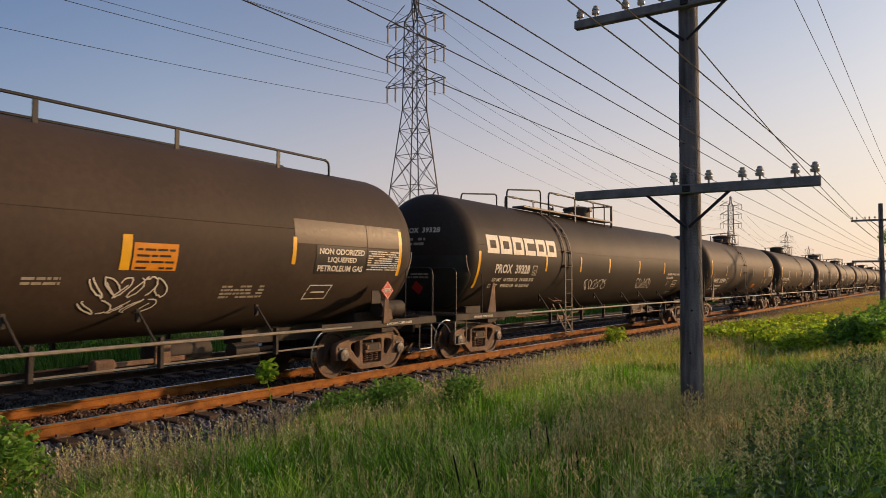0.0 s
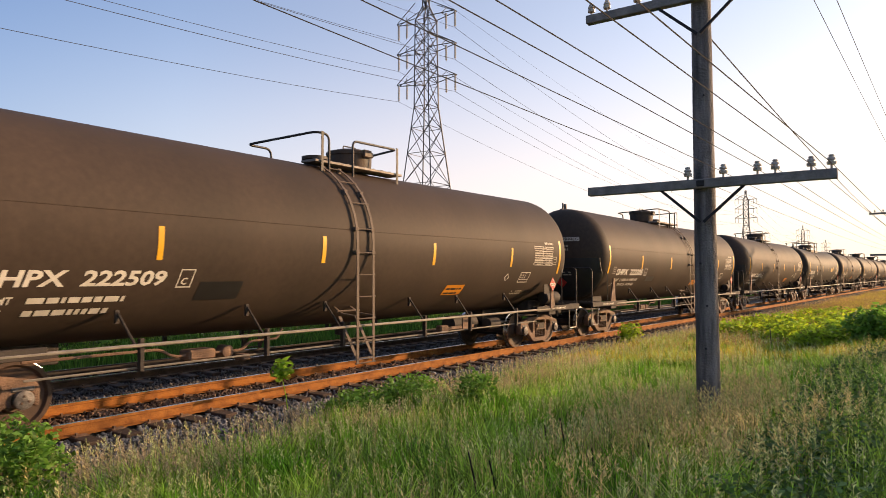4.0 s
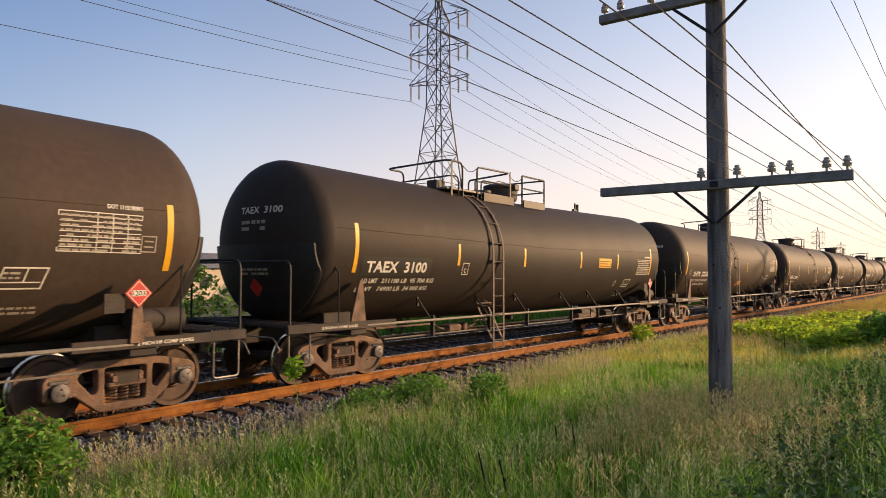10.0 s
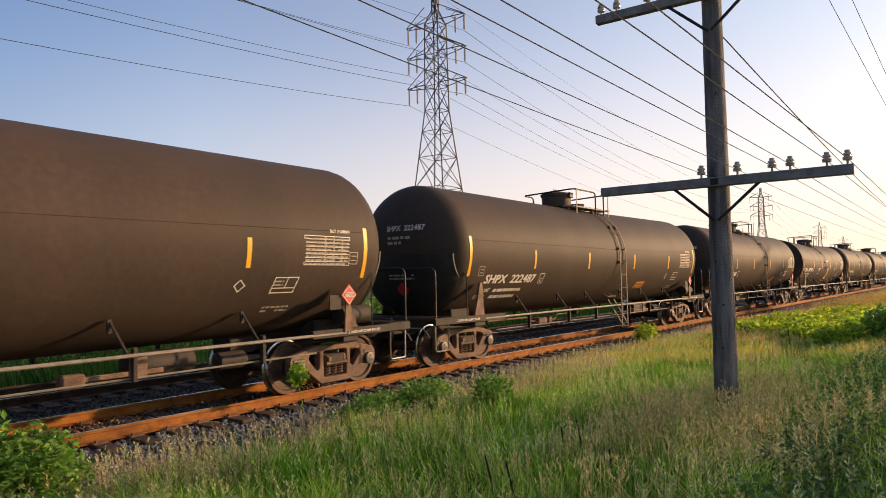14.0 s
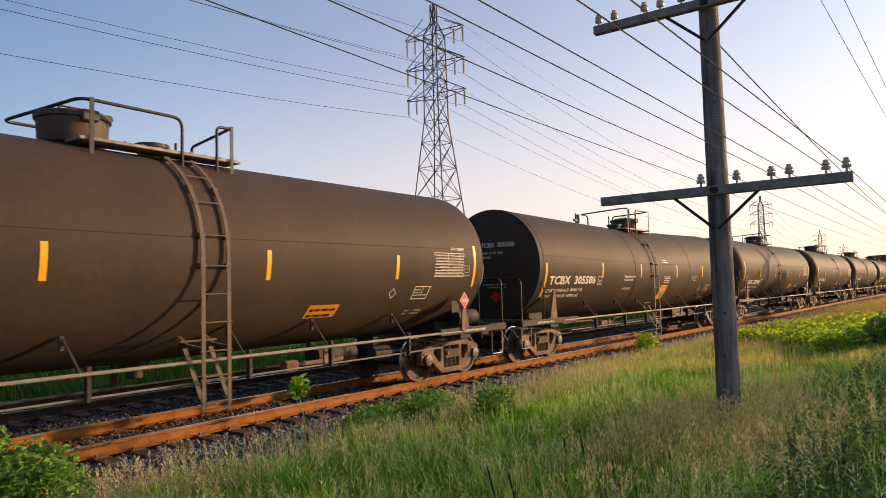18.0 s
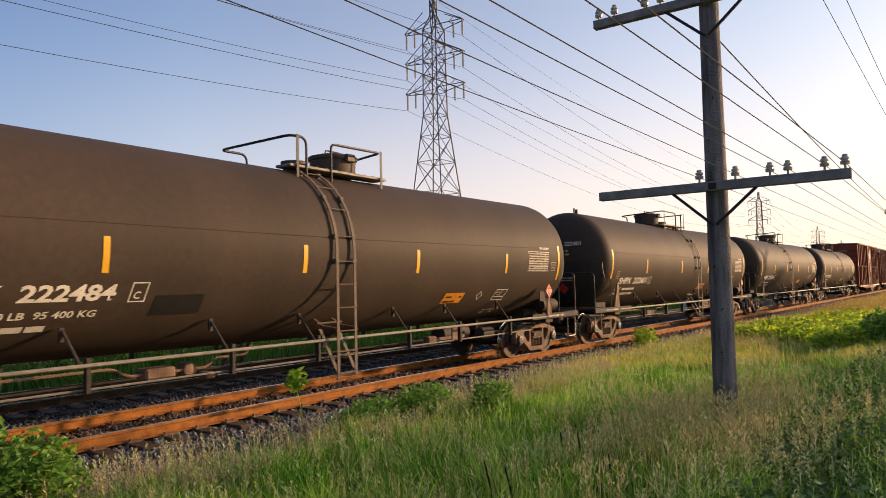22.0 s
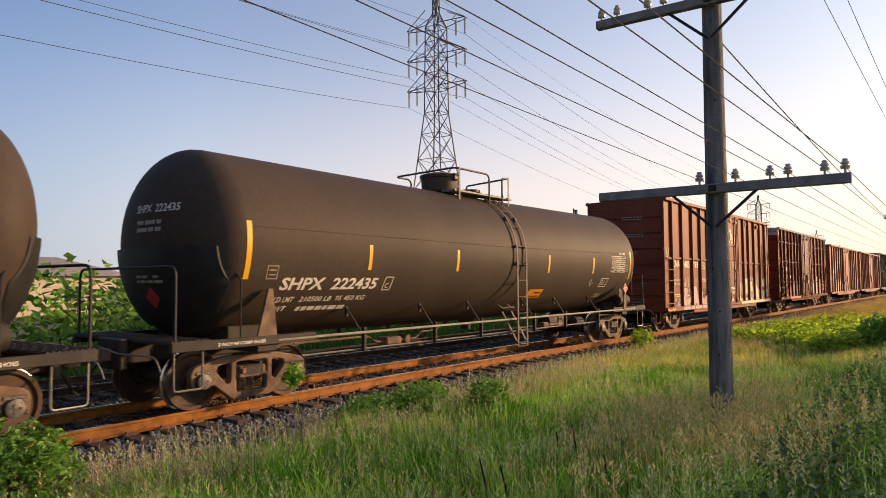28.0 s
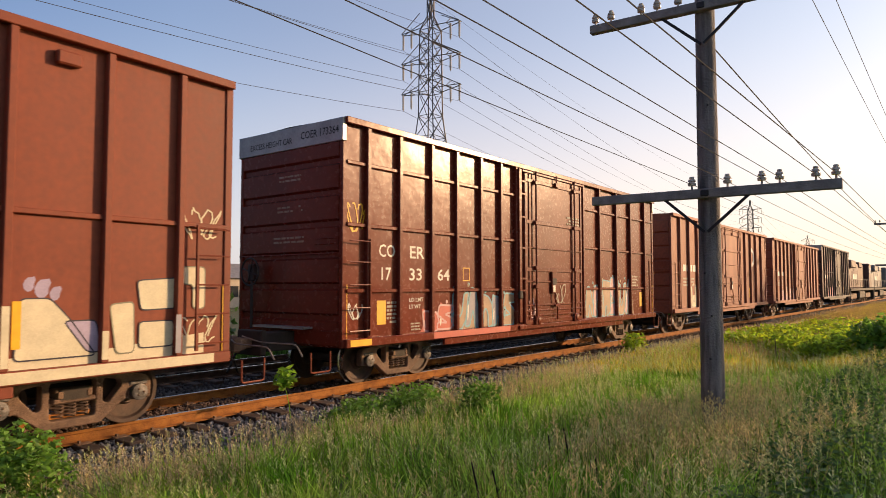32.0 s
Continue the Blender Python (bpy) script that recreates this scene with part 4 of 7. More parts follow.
        put = lambda px, pz: head_point(straight, depth, px, pz, 0.012, -1)
        across_head = Side(y=0)
        across_head.at = lambda px, pz, off: head_point(straight, depth, -px, pz, off, -1)
        letters(car, text, None, -0.2, 3.05, 0.13, "white", 1.05, 0.02, 0, "head_mark", place=lambda px, pz: put(-px, pz))
        small_print(car, across_head, -0.15, 0.5, 2.75, 2.98, 2, seed + 20, "stencil_dim", 0.012)
        small_print(car, across_head, -0.1, 0.6, 1.95, 2.1, 2, seed + 21, "stencil_dim", 0.07)
        rim = [(0.25 + 0.17 * math.sin(q), 1.72 + 0.17 * math.cos(q)) for q in (0, 1.5708, 3.1416, 4.7124)]
        part("head_placard", Shape().add([across_head.at(px, pz, 0.075) for px, pz in rim], [(0, 1, 2, 3)]), "red", car, "red diamond hazard placard")
    if mark == "SHPX":
        for x in (-straight + 0.43, straight - 0.6):
            z = 2.0 if x < 0 else 2.24
            outline(car, "owner_mark", side, x, x + 0.22, z, z + 0.22, "stencil_dim", 0.016, inner=2)
    if gas:
        return finish_tank(car, side, bogie, half_len, wheel_end, extra)
    tx, tz = table
    outline(car, "test_table", side, tx, tx + 1.08, tz, tz + 0.5, "white", 0.012, inner=0)
    for k in range(1, 8):
        decal(car, "table_rule", side, tx + 0.02, tx + 1.06, tz + 0.0625 * k - 0.006, tz + 0.0625 * k + 0.006, "white", 0.006)
    for k in range(3):
        decal(car, "table_rule", side, tx + 0.47 + 0.2 * k, tx + 0.482 + 0.2 * k, tz + 0.01, tz + 0.49, "white", 0.0065)
    small_print(car, side, tx + 0.03, tx + 1.04, tz + 0.012, tz + 0.492, 8, seed + 7, "stencil_dim", 0.007, 0.45, "table_line")
    letters(car, "DOT 111S100W1", side, tx + 0.03 if tx > 7 else tx + 0.6, tz + 0.56, 0.06, "white", 0.48, 0.03, 0, "class_stencil")
    bx, bz = box_at
    outline(car, "stencil_box", side, bx, bx + 0.5, bz, bz + 0.26, "white", 0.018, lean=0.2)
    decal(car, "box_rule", side, bx + 0.03, bx + 0.48, bz + 0.075, bz + 0.09, "white", 0.0065, 0.2)
    decal(car, "box_rule", side, bx + 0.28, bx + 0.295, bz + 0.09, bz + 0.25, "white", 0.0065, 0.2)
    small_print(car, side, bx + 0.05, bx + 0.24, bz + 0.12, bz + 0.23, 2, seed + 8, "stencil_dim", 0.007, 0.5)
    small_print(car, side, bx + 0.0, bx + 0.55, bz - 0.3, bz - 0.18, 2, seed + 11, "stencil_dim", 0.006, 0.5)
    dia = [(bx - 0.62 + p, bz + 0.13 + q) for p, q in ((0, -0.1), (0.11, 0), (0, 0.1), (-0.11, 0))]
    inn = [(bx - 0.62 + 0.78 * (p - bx + 0.62), bz + 0.13 + 0.78 * (q - bz - 0.13)) for p, q in dia]
    part("diamond_mark", Shape().add([side.at(p, q, 0.006) for p, q in dia + inn], [(k, (k + 1) % 4, 4 + (k + 1) % 4, 4 + k) for k in range(4)]), "white", car)
    if panel_x > -5:
        decal(car, "contact_panel", side, panel_x, panel_x + 0.72, 1.52, 1.74, "orange", 0.006, 0.2, "orange emergency contact panel")
        small_print(car, side, panel_x + 0.06, panel_x + 0.66, 1.54, 1.73, 2, seed + 9, "patch", 0.01, 0.4, "panel_lines", 0.2)
    if number in ("222305", "222484", "222369", "222509"):
        decal(car, "paint_patch", side, text_x + 2.8, text_x + 3.55, text_z - 0.22, text_z + (0.05 if seed % 2 else -0.05), "patch", 0.005, 0.1, "darker repainted patch")
    return finish_tank(car, side, bogie, half_len, wheel_end, extra)


def walk_plate(car, x0, x1, y, z):
    """One strip of open steel grating with its bars."""
    pl = part("walkway", Shape().box(x0, x1, y - 0.2, y + 0.2, z - 0.02, z + 0.03, 0.008), "grating", car, "narrow steel walkway beside the dome")
    n = int((x1 - x0) / 0.24)
    for i in range(n):
        part("tread_bar", kept("tread_bar", lambda: Shape().box(-0.012, 0.012, -0.19, 0.19, 0, 0.014).mesh("tread_bar")), "grating", pl, "", (x0 + (i + 0.5) * (x1 - x0) / n, y, z + 0.03))


def top_rails(car, crown, post, left, right, end):
    """Pipe rails that ring the manway: each rises beside the ladder, runs to a flat post and bends across to the far side."""
    zb, zt, y = 3.8, 4.65, 0.78
    for e in (-1, 1):
        walk_plate(car, post - 0.15, end + 0.2, e * 0.58, crown - 0.01)
    ring = [(left, -y, zb), (left, -y, zt), (post - 0.14, -y, zt), (post - 0.5, y, zt - 0.12), (post + 0.1, y, zt - 0.12), (post + 0.1, y, zb)]
    part("walk_rail", Shape().tube(rounded(ring, 0.16, 5), 0.024, 8), "black", car, "bent black pipe handrail")
    ring = [(right, -y, zb), (right, -y, zt - 0.02), (end, -y, zt), (end + 0.32, y, zt - 0.02), (end + 0.32, y, zb)]
    part("walk_rail", Shape().tube(rounded(ring, 0.12 if end - right > 0.4 else 0.08, 5), 0.024, 8), "black", car, "bent black pipe handrail")
    for x in (post, end):
        part("rail_post", Shape().box(x - 0.032, x + 0.032, -y - 0.034, -y - 0.022, zb, zt + 0.03, 0.004), "black", car, "flat black steel post")
    part("rail_post", Shape().tube([(end, y, zb), (end, y, zt)], 0.024, 6), "black", car)


def pen_rails(car, crown, lx, a, b):
    """A long straight-railed walkway."""
    zt = 4.63
    for y in (-0.62, 0.62):
        walk_plate(car, a + 0.9, b, y, crown)
    for y in (-0.78, 0.78):
        part("walk_rail", Shape().tube(rounded([(a, y, 3.9), (a, y, zt - 0.28), (a + 0.06, y, zt - 0.18), (lx - 0.22, y, zt), (lx - 0.22, y, 3.85)], 0.14, 4), 0.024, 7), "black", car, "bent black pipe handrail")
        part("walk_rail", Shape().tube(rounded([(lx + 0.3, y, 3.85), (lx + 0.3, y, zt), (b, y, zt)], 0.14, 4), 0.028, 7), "black", car, "long straight black handrail")
        part("rail_post", Shape().box(b - 0.035, b + 0.035, y - 0.035, y + 0.035, 3.85, zt + 0.02, 0.006), "black", car)
        part("rail_post", Shape().box(-1.86, -1.78, y - 0.012, y + 0.012, 3.82, zt + 0.03), "black", car, "flat black steel post")
        for x in (-0.35, 0.61):
            part("rail_post", Shape().tube(rounded([(x, y, 3.85), (x, y, zt - 0.05), (x - 0.12, y, zt)], 0.1, 4), 0.022, 6), "black", car, "bent black pipe post")
        for x in (-3.1, -1.82, -0.45):
            part("rail_joint", Shape().box(x - 0.14, x + 0.14, y - 0.03, y + 0.03, zt - 0.035, zt + 0.035, 0.01), "black", car)
    part("cross_rail", Shape().tube([(b, -0.78, zt), (b, 0.78, zt)], 0.026, 6), "black", car)


def finish_tank(car, side, bogie, half_len, wheel_end, extra):
    placard(car, bogie - 0.12, 1.70, -1.56, number="1203")
    brake_wheel(car, wheel_end * (half_len - 0.55), 0.75, 2.05)
    if extra:
        extra(car, side)
    return car


def ladder_path(y):
    """The line of a ladder's bars: round the tank's shoulder, then straight down past the belly."""
    out = []
    for i in range(9):
        a = radians(72 - 9.0 * i)
        out.append((0, y * (R + 0.06) * math.cos(a), C + (R + 0.06) * math.sin(a)))
    for i in range(1, 12):
        out.append((0, y * (R + 0.06), C - 0.2 * i + 0.02))
    return [Vector(p) for p in out]


def flat_bar(sh, points, x, wide, thick):
    """A flat steel bar in a plane across the car, its broad face outwards."""
    n = len(points)
    v = []
    for i, p in enumerate(points):
        d = (points[min(n - 1, i + 1)] - points[max(0, i - 1)]).normalized()
        o = Vector((0, -d.z, d.y)) * thick / 2
        for e, k in ((-1, -1), (1, -1), (1, 1), (-1, 1)):
            v.append(p + o * k + Vector((x + e * wide / 2, 0, 0)))
    f = [(4 * i + k, 4 * i + (k + 1) % 4, 4 * i + 4 + (k + 1) % 4, 4 * i + 4 + k) for i in range(n - 1) for k in range(4)]
    return sh.add(v, f + [(0, 1, 2, 3), (4 * n - 1, 4 * n - 2, 4 * n - 3, 4 * n - 4)])


def ladder_rails(y):
    sh = Shape()
    for x in (-0.21, 0.21):
        flat_bar(sh, ladder_path(y), x, 0.062, 0.014)
    for i in (1, 4, 7, 9):
        p = ladder_path(y)[i]
        for x in (-0.21, 0.21):
            d = Vector((0, p.y, p.z - C)).normalized()
            q = p - d * 0.075
            w = 0.045
            sh.box(x - w, x + w, min(p.y, q.y) - 0.012, max(p.y, q.y) + 0.012, min(p.z, q.z) - 0.03, max(p.z, q.z) + 0.03, 0.006)
    return sh.mesh("ladder")


def ladder_foot(y):
    """Flat braces from the belly down to the lowest rung."""
    sh = Shape()
    yy = y * (R + 0.06)
    for x in (-0.21, 0.21):
        flat_bar(sh, [Vector((0, y * 1.18, 1.2)), Vector((0, yy - y * 0.02, 0.46))], x, 0.07, 0.014)
        flat_bar(sh, [Vector((0, y * 0.95, 1.42)), Vector((0, y * 1.25, 1.26)), Vector((0, yy, 1.22))], x, 0.05, 0.014)
    for z in (0.82, 0.46):
        sh.tube([(-0.24, yy, z), (0.24, yy, z)], 0.014, 6)
    sh.tube([(-0.3, y * 1.2, 1.3), (0.3, y * 1.2, 1.3)], 0.018, 6)
    return sh.mesh("ladder_foot")


# ---- boxcars ----
def box_car(length, zb, zt, colour, label, posts, door, roof, seed, end_band=None, rows=(2.9,), marks=None, half_len=None):
    """A steel boxcar: ribbed ends, side posts, a sliding door, ladders."""
    car = thing("boxcar", label, "boxcar", "cars of the freight train")
    L, w = length / 2, 1.50
    sd = Side(y=-w)
    half_len = half_len or L + 0.9
    part("side_wall", Shape().box(-L, L, -w, -w + 0.06, zb + 0.02, zt - 0.05), colour, car)
    part("side_wall", Shape().box(-L, L, w - 0.06, w, zb + 0.02, zt - 0.05), colour, car)
    part("floor_pan", Shape().box(-L, L, -w + 0.06, w - 0.06, zb + 0.05, zb + 0.2), "underframe", car)
    sh = Shape()
    n = 14
    for i in range(n):
        a, b = -L + 2 * L * i / n, -L + 2 * L * (i + 1) / n
        sh.add([(a, -w - 0.05, zt - 0.02), (b, -w - 0.05, zt - 0.02), (b, 0, zt + 0.03), (a, 0, zt + 0.03), (a, w + 0.05, zt - 0.02), (b, w + 0.05, zt - 0.02)], [(0, 1, 2, 3), (3, 2, 5, 4)])
        sh.tube([(b - 0.02, -w - 0.04, zt - 0.01), (b - 0.02, 0, zt + 0.05), (b - 0.02, w + 0.04, zt - 0.01)], 0.03, 4)
    part("roof", sh, roof, car)
    for y in (-1, 1):
        part("top_chord", Shape().box(-L - 0.02, L + 0.02, y * (w + 0.055) - 0.06, y * (w + 0.055) + 0.06, zt - 0.12, zt, 0.01), colour, car)
        part("side_sill", Shape().box(-L, L, y * (w + 0.055) - 0.055, y * (w + 0.055) + 0.055, zb, zb + 0.16, 0.012), colour, car)
        part("side_skirt", Shape().box(-L * 0.62, L * 0.62, y * (w + 0.04) - 0.035, y * (w + 0.04) + 0.035, zb - 0.14, zb, 0.01), colour, car)
        d0, d1 = door
        for x in posts:
            part("side_post", kept(("post", colour, zt, zb, y), lambda: Shape().box(-0.05, 0.05, y * (w + 0.05) - 0.05, y * (w + 0.05) + 0.05, zb + 0.16, zt - 0.12, 0.012).mesh("side_post")), colour, car, "", (x, 0, 0))
        edges = [-L] + [p for p in posts] + [L]
        for z in rows:
            for p, q in zip(edges, edges[1:]):
                if q <= d0 + 0.3 or p >= d1 - 0.3:
                    part("side_rib", Shape().box(p + 0.05, q - 0.05, y * (w + 0.025) - 0.03, y * (w + 0.025) + 0.03, z - 0.035, z + 0.035, 0.01), colour, car)
        # sliding door, its track, ribs and locking gear
        dr = part("door", Shape().box(d0, d1, y * (w + 0.07) - 0.03, y * (w + 0.07) + 0.03, zb + 0.14, zt - 0.2, 0.01), colour, car, "closed sliding door")
        yy = y * (w + 0.1)
        for z, t in ((zt - 0.38, 0.045), (3.57, 0.05), (2.34, 0.05), (zb + 0.2, 0.06), (2.9, 0.018), (2.03, 0.025), (1.42, 0.022), (1.28, 0.018), (1.15, 0.022)):
            part("door_rib", Shape().box(d0 + 0.06, d1 - 0.06, yy - 0.03, yy + 0.03, z - t, z + t, 0.008), colour, dr)
        for x in (d0 + 0.05, d0 + 0.26, d1 - 0.62, d1 - 0.05):
            part("door_stile", kept(("stile", colour, y, zt, zb), lambda: Shape().box(-0.045, 0.045, yy - 0.026, yy + 0.026, zb + 0.16, zt - 0.22, 0.01).mesh("door_stile")), colour, dr, "", (x, 0, 0))
        yr = y * (w + 0.17)
        for x in (d0 + 0.5, d1 - 0.55):
            rod = part("lock_rod", Shape().tube([(x, yr, zb + 0.12), (x, yr, zt - 0.12)], 0.024, 7), colour, dr)
            for z in (zt - 0.42, 3.55, 2.38, 1.9):
                part("rod_guide", Shape().box(x - 0.07, x + 0.07, yr - 0.035 * 0.9, yr + 0.05, z - 0.05, z + 0.05, 0.012), colour, rod)
            part("rod_roller", Shape().lathe([(-0.07, 0.03), (-0.06, 0.085), (0.06, 0.085), (0.07, 0.03)], "y", (x + 0.1, yr - 0.02 * y, zb + 0.22), 12).box(x - 0.06, x + 0.2, yr - 0.02, yr + 0.03, zb + 0.12, zb + 0.34, 0.015), colour, rod)
        part("hanger", Shape().tube([((d0 + d1) / 2, yr, zt - 0.42), ((d0 + d1) / 2, yr, zt - 0.1)], 0.02, 6).box((d0 + d1) / 2 - 0.07, (d0 + d1) / 2 + 0.07, yr - 0.03, yr + 0.05, zt - 0.42, zt - 0.3, 0.01), colour, dr)
        xm = (d0 + d1) / 2 - 0.12
        lk = part("lock_box", Shape().box(xm - 0.14, xm + 0.12, y * (w + 0.13) - 0.035, y * (w + 0.13) + 0.035, 1.72, 2.3, 0.012), colour, dr, "dark lock plate with a pale placard")
        part("lock_recess", Shape().box(xm - 0.11, xm + 0.09, y * (w + 0.167) - 0.003, y * (w + 0.167) + 0.003, 1.95, 2.12), "underframe", lk)
        part("lock_card", Shape().box(xm - 0.1, xm + 0.02, y * (w + 0.167) - 0.003, y * (w + 0.167) + 0.003, 1.76, 1.93), "white", lk)
        part("lock_handle", Shape().tube(rounded([(xm, yr, 1.72), (xm, yr, 1.5), (xm + 0.12, yr, 1.42), (xm + 0.12, yr, 1.02)], 0.05, 2), 0.022, 6).box(xm - 0.02, xm + 0.26, yr - 0.025, yr + 0.025, 1.36, 1.42, 0.008), colour, dr)
        stop = part("door_stop", Shape().box(d0 - 0.3, d0 - 0.17, y * (w + 0.09) - 0.06, y * (w + 0.09) + 0.06, zb + 0.2, zt - 0.14, 0.012), colour, car)
        for z in (1.8, 2.1, 2.87, 3.66, 4.25, zt - 0.45):
            part("stop_bracket", Shape().box(d0 - 0.17, d0 - 0.0, y * (w + 0.13) - 0.02, y * (w + 0.13) + 0.02, z - 0.025, z + 0.025, 0.006), colour, stop)
        part("stop_pad", Shape().box(d0 - 0.36, d0 - 0.2, y * (w + 0.16) - 0.03, y * (w + 0.16) + 0.03, 1.6, 1.8, 0.02), "underframe", stop)
        part("door_track", Shape().box(d0 - 0.3, min(L, d1 + 0.4), y * (w + 0.1) - 0.05, y * (w + 0.1) + 0.05, zb + 0.03, zb + 0.13, 0.01), colour, car)
        part("door_hood", Shape().box(d0 - 0.1, d1 + 0.1, y * (w + 0.08) - 0.06, y * (w + 0.08) + 0.06, zt - 0.2, zt - 0.14, 0.01), colour, car)
        for e in (-1, 1):
            lad = part("corner_ladder", Shape().box(min(e * (L - 0.62), e * (L - 0.58)), max(e * (L - 0.62), e * (L - 0.58)), y * (w + 0.11) - 0.02, y * (w + 0.11) + 0.02, zb + 0.2, zb + 2.0), colour, car)
            for z in (0.3, 0.72, 1.14, 1.56, 1.95):
                part("rung", Shape().tube([(e * (L - 0.6), y * (w + 0.12), zb + z), (e * (L - 0.05), y * (w + 0.12), zb + z)], 0.013, 5), colour, lad)
            part("yellow_marker", Shape().box(min(e * (L - 0.09), e * (L - 0.005)), max(e * (L - 0.09), e * (L - 0.005)), y * (w + 0.012) - 0.006, y * (w + 0.012) + 0.006, zb + 0.15, zb + 1.15), "yellow", car, "yellow reflective strip at the corner")
    for e in (-1, 1):
        x = e * L
        part("end_wall", Shape().box(min(x, x - 0.06 * e), max(x, x - 0.06 * e), -w + 0.06, w - 0.06, zb + 0.02, zt - 0.02), colour, car)
        k = 7
        for i in range(k):
            z = zb + 0.25 + (zt - zb - 0.75) * i / (k - 1)
            part("end_rib", kept(("end_rib", colour), lambda: Shape().add([(-0.015, -1.44, -0.26), (-0.015, 1.44, -0.26), (0.055, 1.42, -0.21), (0.055, -1.42, -0.21), (0.055, -1.42, 0.2), (0.055, 1.42, 0.2), (-0.015, 1.44, 0.25), (-0.015, -1.44, 0.25)],
                 [(0, 1, 2, 3), (3, 2, 5, 4), (4, 5, 6, 7), (0, 3, 4, 7), (1, 6, 5, 2), (0, 7, 6, 1)]).mesh("end_rib")), colour, car, "", Matrix.Translation((x, 0, z)) @ Matrix.Diagonal((e, 1, 1, 1)))
        for y in (-1, 1):
            part("corner_post", Shape().box(min(x - 0.08 * e, x + 0.05 * e), max(x - 0.08 * e, x + 0.05 * e), y * (w - 0.02) - 0.045, y * (w - 0.02) + 0.045, zb, zt - 0.02, 0.012), colour, car)
        for z in (zb + 0.3, zb + 1.9, zb + 2.0):
            part("end_grab", Shape().tube([(x + e * 0.09, -1.4, z), (x + e * 0.09, -0.85, z)], 0.012, 5), colour, car)
        part("end_rail", Shape().tube([(x + e * 0.1, -1.45, zb + 1.72), (x + e * 0.1, 1.45, zb + 1.72)], 0.016, 5), colour, car)
        part("end_walk", Shape().box(min(x, x + e * 0.28), max(x, x + e * 0.28), -0.75, 0.75, zb + 0.32, zb + 0.36), "roof", car)
        if end_band:
            part("end_band", Shape().box(min(x - 0.02 * e, x + e * 0.085), max(x - 0.02 * e, x + e * 0.085), -1.55, 1.55, zt - 0.45, zt - 0.02, 0.01), end_band, car, "pale band across the top of the end")
        end_gear(car, e, half_len, zb + 0.05, "box")
        sh = Shape().box(e * L * 0.72 - 0.25, e * L * 0.72 + 0.25, -1.45, 1.45, 0.8, zb + 0.1, 0.02)
        part("body_bolster", sh, "underframe", car)
        truck(car, e * L * 0.74, caps="cap_rust")
    part("centre_sill", Shape().box(-half_len + 0.5, half_len - 0.5, -0.3, 0.3, 0.72, zb + 0.06, 0.015), "underframe", car)
    for k in range(5):
        part("cross_bearer", Shape().box(-3.2 + 1.6 * k - 0.06, -3.2 + 1.6 * k + 0.06, -1.5, 1.5, zb - 0.14, zb + 0.05, 0.01), "underframe", car)
    brake_wheel(car, -(L + 0.32), 0.8, zb + 1.4)
    if marks:
        marks(car, sd, L, zb, zt)
    return car


def blob(sd, cx, cz, rx, rz, lean, wob, off, n=26):
    pts = []
    for i in range(n):
        a = 2 * math.pi * i / n
        ca, sa = math.cos(a), math.sin(a)
        k = (abs(ca) ** 3.2 + abs(sa) ** 3.2) ** (-1 / 3.2) * (1 + 0.10 * math.sin(3 * a + wob) + 0.06 * math.sin(5 * a + 2 * wob))
        z = cz + rz * sa * k
        pts.append(sd.at(cx + rx * ca * k + lean * (z - cz), z, off))
    return Shape().add(pts, [tuple(range(n))])


FORMS = (((0, 0), (0.05, 0.7), (0.25, 1), (0.7, 0.98), (0.95, 0.7), (1, 0), (0.68, 0), (0.66, 0.45), (0.5, 0.58), (0.36, 0.45), (0.34, 0)),
         ((0, 1), (0.3, 1), (0.34, 0.45), (0.5, 0.3), (0.66, 0.45), (0.7, 1), (1, 1), (0.95, 0.2), (0.7, 0), (0.3, 0), (0.05, 0.2)),
         ((0, 0), (0.1, 1), (0.9, 0.95), (1, 0.1), (0.6, 0), (0.55, 0.3), (0.45, 0.3), (0.4, 0)),
         ((0, 0.05), (0.35, 1), (0.65, 1), (1, 0), (0.7, 0), (0.5, 0.45), (0.3, 0)),
         ((0, 0), (0, 0.3), (0.6, 0.35), (0, 0.6), (0.1, 1), (1, 0.95), (1, 0.7), (0.45, 0.68), (1, 0.4), (0.9, 0)))


def sprayed(car, sd, pts, off, fill, line=None, edge=0.035):
    """One sprayed shape with soft corners and a darker edge round it."""
    pts = [(p.x, p.y) for p in soft_ring(pts, 0.07)]
    if line:
        n = len(pts)
        sh = Shape()
        for i in range(n):
            a, b = Vector(pts[i]), Vector(pts[(i + 1) % n])
            d = (b - a).normalized() * edge * 0.5
            m = Vector((-d.y, d.x))
            sh.add([sd.at(q.x, q.y, off + 0.0012 + 0.00002 * i) for q in (a - d - m, b + d - m, b + d + m, a - d + m)], [(0, 1, 2, 3)])
        part("sprayed_outline", sh, line, car)
    return part("sprayed_letter", Shape().add([sd.at(x, z, off) for x, z in pts], [tuple(range(len(pts)))]), fill, car)


